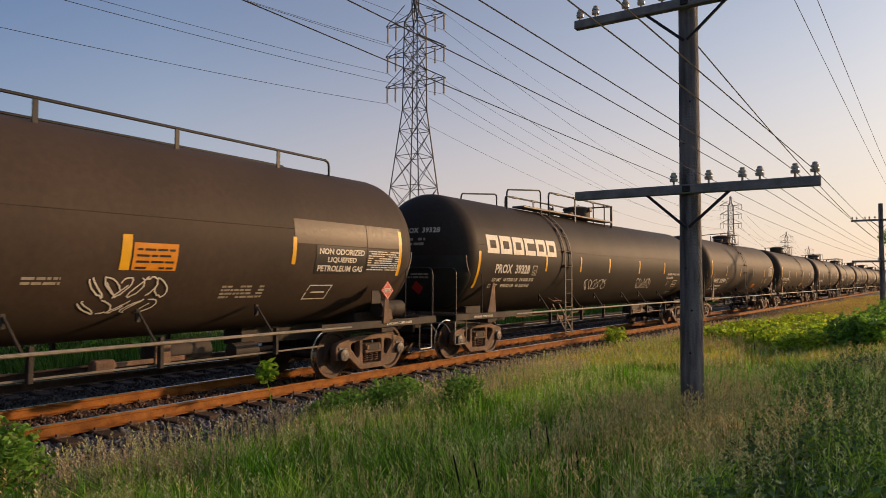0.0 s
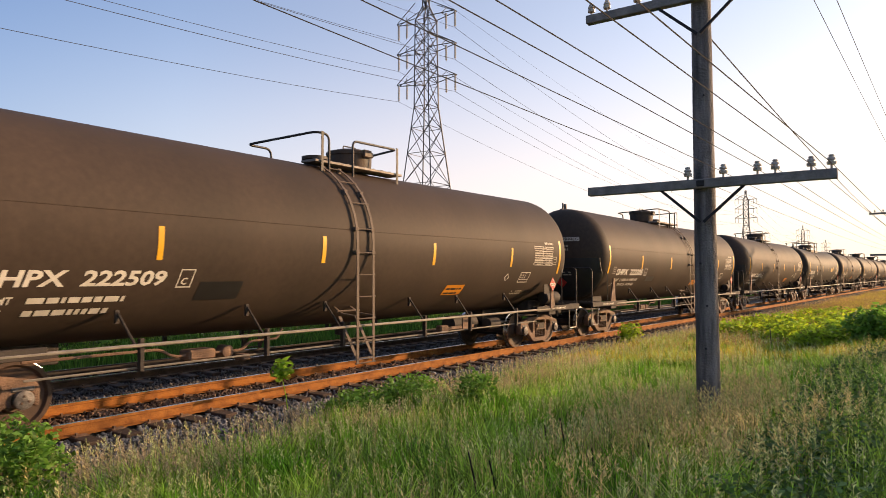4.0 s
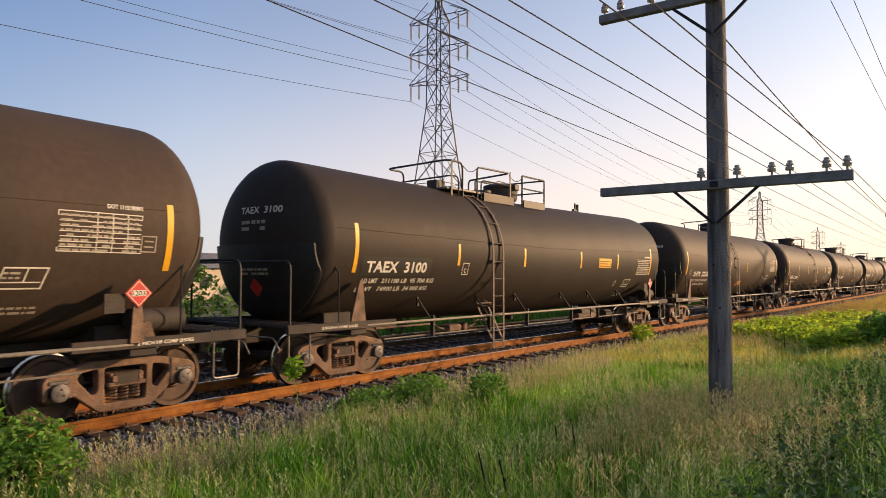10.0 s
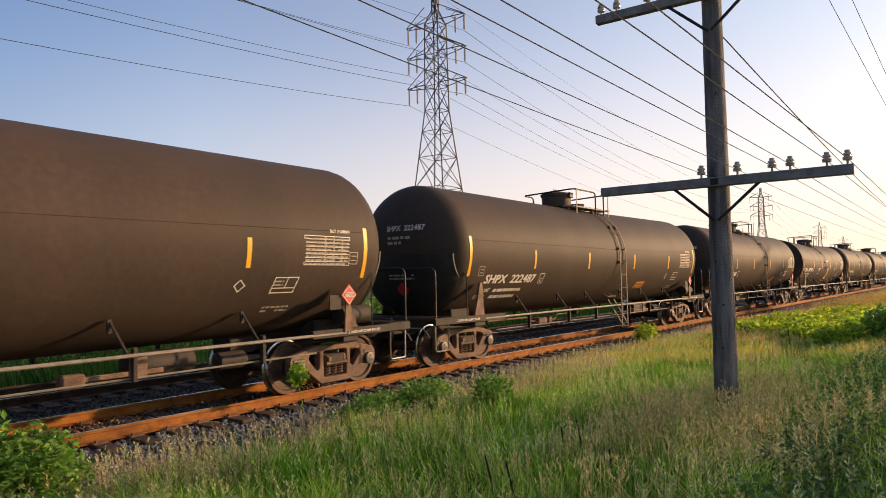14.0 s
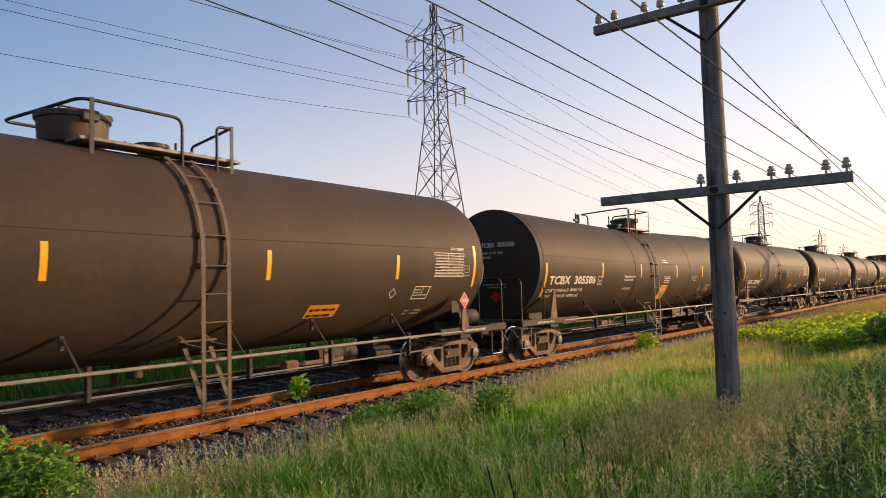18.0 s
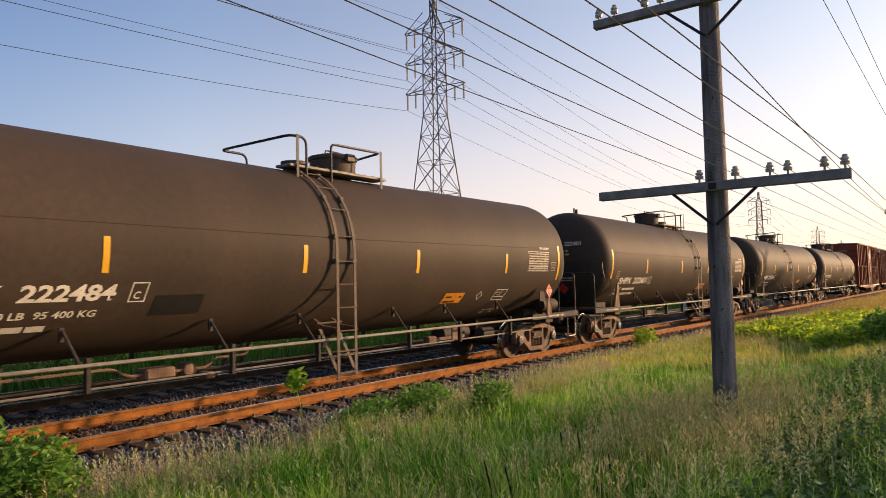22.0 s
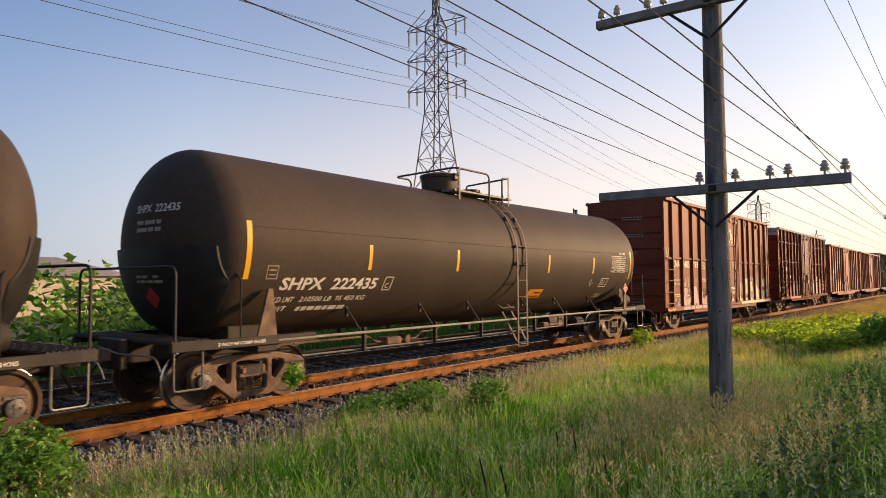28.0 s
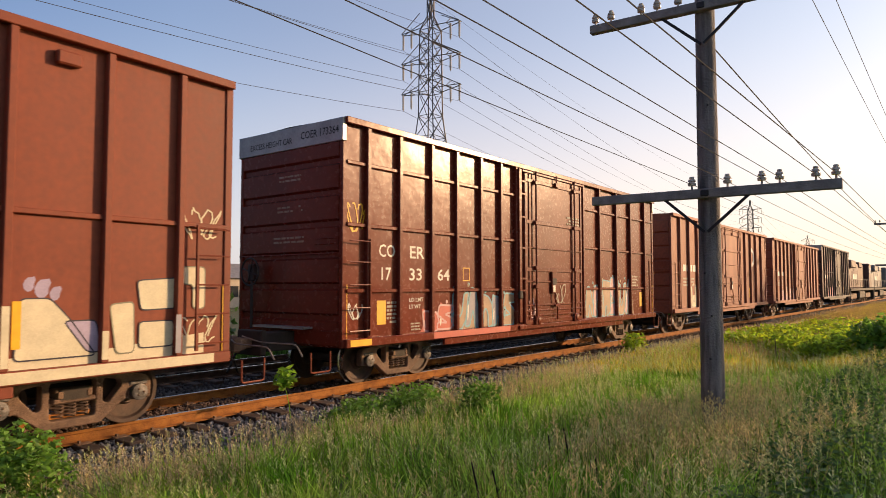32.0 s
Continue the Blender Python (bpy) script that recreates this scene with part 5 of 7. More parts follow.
def graffiti(car, sd, x0, x1, z0, z1, fill, line, seed, pieces=5, second=None):
    """Sprayed block forms that spell nothing: outlined shapes close together, with drops and highlights."""
    g = random.Random(seed)
    w = (x1 - x0) / pieces
    part("sprayed_ground", Shape().add([sd.at(x, z, 0.003) for x, z in [(x0 - 0.1, z0), (x1 + 0.1, z0)] + [(x1 - (x1 - x0) * i / 12 + g.uniform(-0.05, 0.05), z0 + (z1 - z0) * g.uniform(0.35, 0.75)) for i in range(13)]], [tuple(range(15))]), fill, car)
    for i in range(pieces):
        f = FORMS[(i * 2 + seed) % 5]
        a, b, lo, hi, lean = x0 + w * (i - 0.06), w * 1.14, z0 + 0.01 * g.random(), z1 + g.uniform(-0.25, 0.05) * (z1 - z0), g.uniform(-0.2, 0.2)
        pts = [(a + b * p + lean * (q - 0.5) * b, lo + (hi - lo) * q + 0.03 * math.sin(7 * p + seed)) for p, q in f]
        o = 0.005 + 0.0016 * (i % 3)
        sprayed(car, sd, pts, o, fill if i % 2 == 0 or not second else second, line, 0.04)
        for k in range(2):
            part("spray_drop", blob(sd, a + b * g.random(), hi + g.uniform(0.0, 0.12), 0.04, 0.04, 0, i, o + 0.0006, 9), g.choice((fill, line)), car)
        x, z = a + b * g.uniform(0.1, 0.25), lo + (hi - lo) * 0.4
        part("letter_stroke", blob(sd, x, z, 0.022, (hi - lo) * 0.2, lean, i, o + 0.0014, 12), "white" if i % 2 else line, car)


def first_box_marks(car, sd, L, zb, zt):
    sd.dx = -0.1
    end_print(car, L, ((-0.1, 0.7, 4.25), (-0.05, 0.75, 3.6), (0.1, 0.5, 2.95)), 310)
    for t, x, w in (("CNA", -6.87, 0.8), ("405", -5.6, 0.63), ("593", -4.58, 0.63)):
        letters(car, t, sd, x, 2.45, 0.27, "white", w, 0.012, 0, "reporting_mark", 0.004)
    for t, x, z, w in (("LD LMT", -6.92, 1.93, 0.42), ("214300", -6.4, 1.93, 0.36), ("LT WT", -6.92, 1.76, 0.36), ("71700", -6.36, 1.76, 0.3)):
        letters(car, t, sd, x, z, 0.085, "white", w, 0.012, 0, "weight_stencil", 0.004)
    outline(car, "plate_mark", sd, -3.36, -3.1, 2.42, 2.7, "white", 0.02, 0.004)
    letters(car, "F", sd, -3.27, 2.48, 0.1, "white", None, 0.012, 0, "plate_letter", 0.004)
    letters(car, "EMPTY CG ABOVE RAIL 58", sd, -3.62, 1.98, 0.05, "white", 0.75, 0.008, 0, "height_stencil", 0.004)
    letters(car, "FLOOR HT ABOVE RAIL 44", sd, -3.62, 1.9, 0.05, "white", 0.75, 0.008, 0, "height_stencil", 0.004)
    letters(car, "60K", sd, -2.32, 1.25, 0.09, "white", 0.22, 0.012, 0, "jacking_stencil", 0.022)
    for i, x in enumerate((-5.55, -5.2, -4.62, -4.3)):
        small_print(car, sd, x, x + 0.16, 1.7, 2.08, 6, 40 + i, "stencil_dim", 0.004)
    for k, t in enumerate(("CLOSE AND LOCK", "DOOR BEFORE", "MOVING CAR")):
        letters(car, t, sd, -0.72, 3.02 - 0.1 * k, 0.055, "stencil_dim", 0.5, 0.008, 0, "door_notice", 0.115)
    for k, t in enumerate(("VERROUILLER LA", "PORTE AVANT DE", "DEPLACER LE WAGON")):
        letters(car, t, sd, -0.72, 2.55 - 0.1 * k, 0.055, "stencil_dim", 0.6, 0.008, 0, "door_notice", 0.115)
    small_print(car, sd, 0.55, 1.2, 2.5, 2.85, 4, 48, "stencil_dim", 0.115)
    letters(car, "ASD", sd, 0.1, 1.95, 0.09, "white", 0.2, 0.012, 0, "door_stencil", 0.115)
    letters(car, "SEAL", sd, -0.25, 1.52, 0.08, "white", 0.24, 0.012, 0, "door_stencil", 0.115)
    decal(car, "yellow_line", sd, -6.86, -6.08, 1.32, 1.44, "yellow", 0.004)
    small_print(car, sd, -6.8, -6.14, 1.345, 1.415, 1, 44, "graf_black", 0.0055, 0.7)
    decal(car, "vent_panel", sd, -3.6, -2.85, 1.3, 1.6, "box_maroon", 0.005, 0, "rusty grille panel")
    for a, b, c, d in ((-3.62, -2.83, 1.59, 1.615), (-3.62, -2.83, 1.285, 1.31), (-3.62, -3.595, 1.31, 1.59), (-2.855, -2.83, 1.31, 1.59)):
        decal(car, "panel_frame", sd, a, b, c, d, "underframe", 0.016)
    for k, z in enumerate((1.37, 1.45, 1.52)):
        decal(car, "panel_rib", sd, -3.57, -2.88, z, z + 0.022, "graf_tan" if k == 1 else "box_red", 0.011)
    for x, z0, z1 in ((-4.75, 1.38, 1.82), (-1.9, 1.38, 1.84), (1.72, 0.98, 1.86), (4.92, 1.2, 1.75)):
        decal(car, "side_stripe", sd, x, x + 0.1, z0, z1, "yellow", 0.014, 0, "yellow reflective stripe")
    # pink letters with olive shading along the sill
    skirt = Side(y=sd.y - 0.112)
    skirt.dx = sd.dx
    shade = ([(-5.6, 1.6), (-5.3, 1.64), (-5.22, 1.36), (-5.4, 1.22), (-5.5, 1.4)], [(-5.5, 1.15), (-5.36, 1.15), (-5.1, 0.98), (-5.16, 0.97), (-5.3, 0.97)], [(-4.3, 1.6), (-4.05, 1.5), (-3.98, 1.25), (-4.15, 1.3)],
             [(-4.15, 1.2), (-4.06, 1.22), (-3.85, 0.98), (-4.0, 0.97)], [(-4.75, 1.2), (-4.62, 1.24), (-4.6, 0.98), (-4.7, 0.98)], [(-2.2, 1.2), (-2.05, 1.1), (-2.05, 0.98), (-2.18, 0.98)], [(-6.0, 1.32), (-5.85, 1.4), (-5.6, 1.38), (-5.9, 1.25)])
    for k, pts in enumerate(shade):
        sprayed(car, sd, pts, 0.0045 + 0.0004 * k, "graf_olive", "graf_cream", 0.02)
    pink = ([(-6.02, 0.97), (-6.02, 1.1), (-5.93, 1.3), (-5.71, 1.36), (-5.48, 1.26), (-5.3, 0.97), (-5.6, 0.97), (-5.66, 1.07), (-5.73, 1.12), (-5.85, 1.04), (-5.87, 0.97)], [(-5.75, 1.42), (-5.62, 1.66), (-5.45, 1.62), (-5.42, 1.42), (-5.58, 1.3)],
            [(-5.46, 1.2), (-4.79, 1.34), (-4.87, 1.08), (-5.04, 1.06), (-4.95, 0.97), (-5.25, 0.97), (-5.34, 1.06)], [(-4.66, 0.97), (-4.61, 1.25), (-4.52, 1.66), (-4.27, 1.72), (-4.14, 1.5), (-3.86, 0.97), (-4.1, 0.97), (-4.2, 1.06), (-4.36, 1.05), (-4.39, 0.97)],
            [(-3.71, 1.16), (-3.39, 1.22), (-3.14, 1.18), (-3.2, 0.97), (-3.75, 0.97)], [(-3.13, 0.97), (-3.18, 1.12), (-3.02, 1.3), (-2.64, 1.34), (-2.25, 1.2), (-2.19, 0.97)])
    for k, pts in enumerate(pink):
        sprayed(car, sd, pts, 0.009 + 0.0006 * k, "graf_pink", "graf_cream" if k % 2 else "graf_olive", 0.024)
    for k, (x, w) in enumerate(((-2.42, 0.1), (-2.27, 0.08), (-3.1, 0.09))):
        sprayed(car, sd, [(x - w, 1.0), (x - w * 0.6, 1.26), (x + w * 0.3, 1.24), (x + w, 1.0)], 0.0165 + 0.0006 * k, "graf_olive", "graf_cream", 0.014)
        for j in range(3):
            decal(car, "spray_stroke", sd, x - w * 0.55, x + w * 0.5, 1.05 + 0.06 * j, 1.065 + 0.06 * j, "graf_cream", 0.0195, 0.2)
    part("letter_hole", blob(sd, -2.68, 1.12, 0.16, 0.07, 0, 1.0, 0.0145, 16), "graf_olive", car)
    for k, (a, b) in enumerate(((-6.05, -5.25), (-5.2, -4.75), (-4.7, -3.85), (-3.8, -3.2), (-3.15, -2.1))):
        sprayed(car, skirt, [(a, 0.82), (a + 0.03, 0.95), (b - 0.04, 0.95), (b, 0.82)], 0.003 + 0.0003 * k, "graf_pink", "graf_olive", 0.02)
    for x, z, r in ((-5.64, 1.78, 0.075), (-5.52, 1.84, 0.05), (-5.05, 1.56, 0.06), (-4.58, 1.76, 0.05), (-4.87, 1.45, 0.08), (-6.19, 1.2, 0.08), (-6.35, 1.1, 0.07), (-6.23, 1.0, 0.1), (-6.42, 0.99, 0.06), (-3.68, 1.48, 0.06),
                    (-3.6, 1.36, 0.05), (-2.64, 1.46, 0.06), (-2.5, 1.4, 0.05), (-2.1, 1.35, 0.1), (-1.96, 1.22, 0.12), (-1.98, 1.45, 0.05)):
        part("spray_drop", blob(sd, x, z, r, r, 0, x, 0.013, 14), "graf_grey", car)
    # cream block letters towards the other end
    part("spray_ground", Shape().add([sd.at(x, z, 0.003) for x, z in ((2.02, zb + 0.16), (7.5, zb + 0.16), (7.5, 1.25), (6.0, 1.12), (4.8, 1.1), (3.7, 1.08), (2.8, 1.1), (2.02, 1.02))], [tuple(range(8))]), "graf_cream", car)
    cream = (([(1.55, 0.97), (1.55, 1.98), (1.97, 1.99), (2.0, 0.97)], "graf_cream"), ([(2.0, 1.0), (1.99, 1.9), (2.1, 1.8), (2.12, 1.0)], "graf_grey"), ([(2.12, 1.8), (2.32, 1.86), (2.57, 1.82), (2.53, 1.4), (2.13, 1.39)], "graf_tan"),
             ([(2.62, 1.73), (2.87, 1.75), (3.04, 1.47), (3.34, 1.55), (3.33, 1.67), (3.09, 1.63), (3.02, 2.02), (3.73, 2.06), (3.7, 1.22), (2.97, 1.19), (2.77, 1.04), (2.63, 1.26)], "graf_cream"),
             ([(3.08, 1.62), (3.32, 1.66), (3.33, 1.54), (3.06, 1.46)], "graf_lilac"), ([(3.0, 1.15), (3.68, 1.2), (3.66, 1.32), (3.3, 1.26)], "graf_olive"), ([(3.78, 1.1), (3.76, 1.98), (3.88, 1.86), (3.9, 1.1)], "graf_grey"),
             ([(3.92, 1.86), (4.47, 1.92), (4.44, 1.58), (4.78, 1.78), (4.69, 1.46), (4.91, 1.08), (4.1, 1.06)], "graf_cream"), ([(4.2, 1.12), (4.22, 1.4), (4.5, 1.42), (4.52, 1.12)], "graf_olive"), ([(4.5, 1.9), (4.52, 1.7), (4.74, 1.8), (4.6, 1.95)], "graf_olive"),
             ([(5.0, 1.78), (5.34, 1.78), (5.58, 1.52), (5.91, 1.06), (4.95, 1.06)], "graf_cream"), ([(5.5, 1.5), (5.9, 1.5), (5.98, 1.1), (5.8, 1.1)], "graf_lilac"), ([(6.07, 1.69), (6.4, 1.72), (6.42, 1.05), (6.17, 1.05)], "graf_cream"),
             ([(6.44, 2.0), (7.05, 2.04), (7.1, 1.62), (6.5, 1.6)], "graf_cream"), ([(6.48, 1.45), (7.0, 1.45), (7.0, 1.1), (6.48, 1.1)], "graf_cream"), ([(7.12, 2.2), (7.5, 2.2), (7.5, 1.6), (7.3, 1.6), (7.3, 1.95), (7.12, 1.95)], "graf_cream"))
    for k, (pts, f) in enumerate(cream):
        sprayed(car, sd, pts, 0.0045 + 0.0005 * k, f, "graf_black" if k % 3 else "graf_olive", 0.018)
    for x, z, r in ((4.05, 2.0, 0.05), (4.2, 2.04, 0.06), (4.35, 2.08, 0.05), (4.62, 2.02, 0.06), (4.75, 1.95, 0.05), (5.1, 1.95, 0.06), (5.25, 1.9, 0.08), (5.4, 1.84, 0.06), (1.5, 2.02, 0.06)):
        part("spray_drop", blob(sd, x, z, r, r * 1.4, 0.2, x, 0.0035, 12), "graf_lilac", car)
    decal(car, "sprayed_base", skirt, 2.0, 7.6, zb + 0.02, zb + 0.15, "graf_cream", 0.003)
    for x, m in ((-5.97, "graf_pink"), (-4.79, "graf_lilac"), (-3.77, "graf_pink"), (-2.76, "graf_pink"), (1.85, "graf_cream"), (2.83, "graf_grey"), (3.74, "graf_grey"), (4.8, "graf_cream"), (5.96, "graf_cream"), (7.0, "graf_grey")):
        decal(car, "painted_post", Side(y=sd.y - 0.1), x - 0.125, x - 0.04, zb + 0.2, 1.2 + 0.5 * abs(math.sin(x)), m, 0.003)
    letters(car, "ENZO", sd, -6.82, 1.17, 0.09, "graf_cream", 0.36, 0.02, 0.1, "hand_lettering", 0.005)
    letters(car, "LIFT JACK", sd, -6.42, 1.12, 0.05, "stencil_dim", 0.32, 0.01, 0, "jacking_stencil", 0.016)
    letters(car, "2 INCH HF COMP SHOES", sd, -5.62, 1.33, 0.05, "white", 0.62, 0.01, 0, "shoe_stencil", 0.016)
    scrawl(car, sd, -0.95, 0.55, 3.62, 4.25, "white", 5, 0.055, 6, 0.15)
    scrawl(car, sd, -0.9, 0.1, 3.28, 3.46, "white", 6, 0.035, 5, 0.15)
    for t, x, z, w in (("SUNFLOWER", 0.2, 1.53, 0.62), ("SEED KID.", 0.2, 1.34, 0.58), ("LAMPS", 0.22, 1.0, 0.42)):
        letters(car, t, sd, x, z, 0.12, "white", w, 0.03, 0.15, "hand_lettering", 0.152)
    scrawl(car, sd, -7.75, -7.2, 2.8, 3.2, "graf_cream", 7, 0.018, 4, 0.006)
    scrawl(car, sd, -6.85, -6.4, 1.5, 2.3, "stencil_dim", 8, 0.014, 3, 0.006)
    scrawl(car, sd, -2.5, -1.95, 1.45, 1.75, "graf_cream", 19, 0.018, 4, 0.006)
    scrawl(car, sd, 7.1, 7.75, 2.6, 3.05, "graf_cream", 9, 0.022, 4, 0.006)
    scrawl(car, sd, 7.1, 7.7, 1.1, 1.5, "graf_cream", 18, 0.022, 4, 0.006)
    scrawl(car, sd, -7.75, -6.95, zb + 0.03, zb + 0.14, "yellow", 10, 0.03, 4, 0.115)
    for x in (2.9, 5.2):
        part("jack_pad", Shape().box(x, x + 0.3, sd.y - 0.1, sd.y, zt - 0.42, zt - 0.25, 0.02), "box_red", car)


def end_print(car, L, rows, seed):
    """Small stencilled lines across a car's leading end."""
    sd = Side(y=0)
    sd.at = lambda px, pz, off: (-L - 0.06 - off, -px, pz)
    for k, (x0, x1, z) in enumerate(rows):
        small_print(car, sd, x0, x1, z, z + 0.16, 2, seed + k, "stencil_dim", 0.004, 0.45)


def second_box_marks(car, sd, L, zb, zt):
    sd.dx = 0.08
    end_print(car, L, ((-0.25, 0.4, 3.95), (-0.3, 0.45, 3.35), (-0.4, 0.5, 2.75)), 300)
    for t, x, z, w in (("CO", -6.85, 2.48, 0.46), ("ER", -5.93, 2.48, 0.46), ("17", -6.78, 2.03, 0.28), ("33", -5.95, 2.03, 0.4), ("64", -5.02, 2.03, 0.42)):
        letters(car, t, sd, x, z, 0.25, "white", w, 0.012, 0, "reporting_mark", 0.004)
    letters(car, "LD LMT", sd, -5.95, 1.6, 0.08, "white", 0.45, 0.01, 0, "load_limit", 0.004)
    letters(car, "LT WT", sd, -5.95, 1.46, 0.08, "white", 0.36, 0.01, 0, "light_weight", 0.004)
    outline(car, "plate_mark", sd, -4.1, -3.84, 2.03, 2.33, "yellow", 0.02, 0.004)
    decal(car, "side_stripe", sd, -6.9, -6.65, 1.18, 1.64, "yellow", 0.004, 0, "yellow reflective stripe")
    decal(car, "corner_plate", sd, -7.7, -7.15, zb + 0.02, zb + 0.14, "yellow", 0.115)
    decal(car, "side_stripe", sd, 6.35, 6.55, 1.2, 1.7, "yellow", 0.004, 0, "yellow reflective stripe")
    small_print(car, sd, -6.62, -6.3, 1.2, 1.65, 6, 60, "stencil_dim", 0.004)
    small_print(car, sd, -5.9, -5.6, 1.02, 1.2, 3, 61, "stencil_dim", 0.004)
    small_print(car, sd, 0.75, 1.5, 3.55, 3.9, 4, 62, "stencil_dim", 0.115)
    small_print(car, sd, 5.7, 6.2, 1.9, 2.3, 4, 63, "stencil_dim", 0.004)
    graffiti(car, sd, -4.5, -1.9, zb + 0.17, 1.85, "graf_tan", "graf_blue", 31, 5, "graf_grey")
    graffiti(car, sd, -5.5, -4.5, zb + 0.17, 1.5, "graf_red", "graf_pink", 32, 2)
    graffiti(car, sd, 2.05, 5.7, zb + 0.17, 2.15, "graf_tan", "graf_blue", 33, 6, "graf_pink")
    decal(car, "sprayed_base", Side(y=sd.y - 0.112), -5.2, -2.2, zb + 0.02, zb + 0.15, "graf_red", 0.003)
    scrawl(car, sd, -1.4, -1.0, 1.1, 1.7, "graf_pink", 37, 0.04, 3, 0.12)
    scrawl(car, sd, 0.0, 0.6, 1.4, 2.0, "stencil_dim", 38, 0.03, 3, 0.12)
    scrawl(car, sd, -7.7, -7.2, 2.9, 3.5, "yellow", 35, 0.025, 4, 0.006)
    scrawl(car, sd, -7.65, -7.3, 1.3, 1.6, "white", 36, 0.02, 3, 0.006)
    x = -L - 0.087
    put = lambda px, pz: (x, -px, pz)
    letters(car, "EXCESS HEIGHT CAR", None, -1.15, zt - 0.34, 0.12, "patch", 1.3, 0.012, 0, "end_lettering", place=lambda px, pz: put(px, pz))
    letters(car, "COER 173364", None, 0.4, zt - 0.3, 0.15, "patch", 1.05, 0.012, 0, "end_lettering", place=lambda px, pz: put(px, pz))


def plain_marks(seed, big=None):
    def marks(car, sd, L, zb, zt):
        small_print(car, sd, -6.4, -4.4, 2.5, 2.8, 1, seed, "white", 0.004, 0.9)
        small_print(car, sd, -6.4, -5.0, 1.9, 2.3, 3, seed + 1, "stencil_dim", 0.004)
        graffiti(car, sd, -5.5, -1.0, zb + 0.1, 1.9, "graf_cream" if seed % 2 else "graf_pink", "graf_grey", seed, 6, "graf_pink")
        if big:
            letters(car, big, sd, 4.3, 2.9, 1.0, "white", None, 0.03, 0, "large_letter", 0.004)
        for x in (-4, 0, 4):
            decal(car, "side_stripe", sd, x, x + 0.12, 1.3, 1.8, "yellow", 0.012)
    return marks


# ---- locomotives at the train's far end ----
def locomotive(label, body):
    car = thing("locomotive", label, "locomotive", "locomotives of the freight train")
    part("deck", Shape().box(-10.6, 10.6, -1.5, 1.5, 1.35, 1.6, 0.03), "underframe", car)
    part("fuel_tank", Shape().box(-2.6, 2.6, -1.35, 1.35, 0.45, 1.35, 0.15), "underframe", car)
    part("long_hood", Shape().box(-10.0, 5.4, -0.95, 0.95, 1.6, 4.35, 0.12), body, car)
    part("radiator_wing", Shape().box(-9.9, -6.2, -1.5, 1.5, 3.7, 4.5, 0.1), body, car)
    part("dynamic_brake_housing", Shape().box(0.5, 3.4, -1.05, 1.05, 3.9, 4.55, 0.1), body, car)
    cab = part("cab", Shape().box(5.4, 7.9, -1.5, 1.5, 1.6, 4.5, 0.1), body, car)
    for y in (-1, 1):
        for x in (5.75, 6.75):
            part("cab_window", Shape().box(x, x + 0.75, y * 1.5 - 0.01, y * 1.5 + 0.01, 3.3, 4.0, 0.004), "glass", cab)
        for z in (2.1, 2.55, 3.0):
            part("handrail", Shape().tube([(-10.4, y * 1.45, z), (5.2, y * 1.45, z)], 0.02, 5), "galv", car) if z == 2.55 else None
        for i in range(9):
            part("rail_stanchion", Shape().tube([(-10.3 + 1.9 * i, y * 1.45, 1.6), (-10.3 + 1.9 * i, y * 1.45, 2.57)], 0.02, 5), "galv", car)
        for i in range(6):
            part("hood_door", Shape().box(-5.6 + 1.0 * i, -4.75 + 1.0 * i, y * 0.95 - 0.02, y * 0.95 + 0.02, 1.8, 3.7, 0.01), body, car)
    part("nose", Shape().box(7.9, 9.6, -1.2, 1.2, 1.6, 3.3, 0.15), body, car)
    part("exhaust_stack", Shape().box(-0.9, -0.1, -0.35, 0.35, 4.35, 4.6, 0.03), "black", car)
    for e in (-1, 1):
        part("pilot", Shape().box(min(e * 10.5, e * 10.75), max(e * 10.5, e * 10.75), -1.45, 1.45, 0.25, 1.5, 0.03), "underframe", car)
        for y in (-1, 1):
            part("truck_frame", Shape().box(e * 6.6 - 2.5, e * 6.6 + 2.5, y * 1.15 - 0.08, y * 1.15 + 0.08, 0.5, 1.05, 0.05), "truck", car)
        for k in (-1, 0, 1):
            w = part("wheelset", kept("wheelset", wheelset_mesh), "wheel", car, "", (e * 6.6 + 1.75 * k, 0, 0.457))
            WHEELS.append((w, car, e * 6.6 + 1.75 * k))
    small_print(car, Side(y=-0.975), -4.5, -1.0, 2.6, 3.2, 1, 77, "white", 0.004, 0.9)
    return car


# ---- the train, from the cars that pass first to the last ----
TRAIN = []


def couple(car, u, bogie):
    TRAIN.append((car, u, bogie))


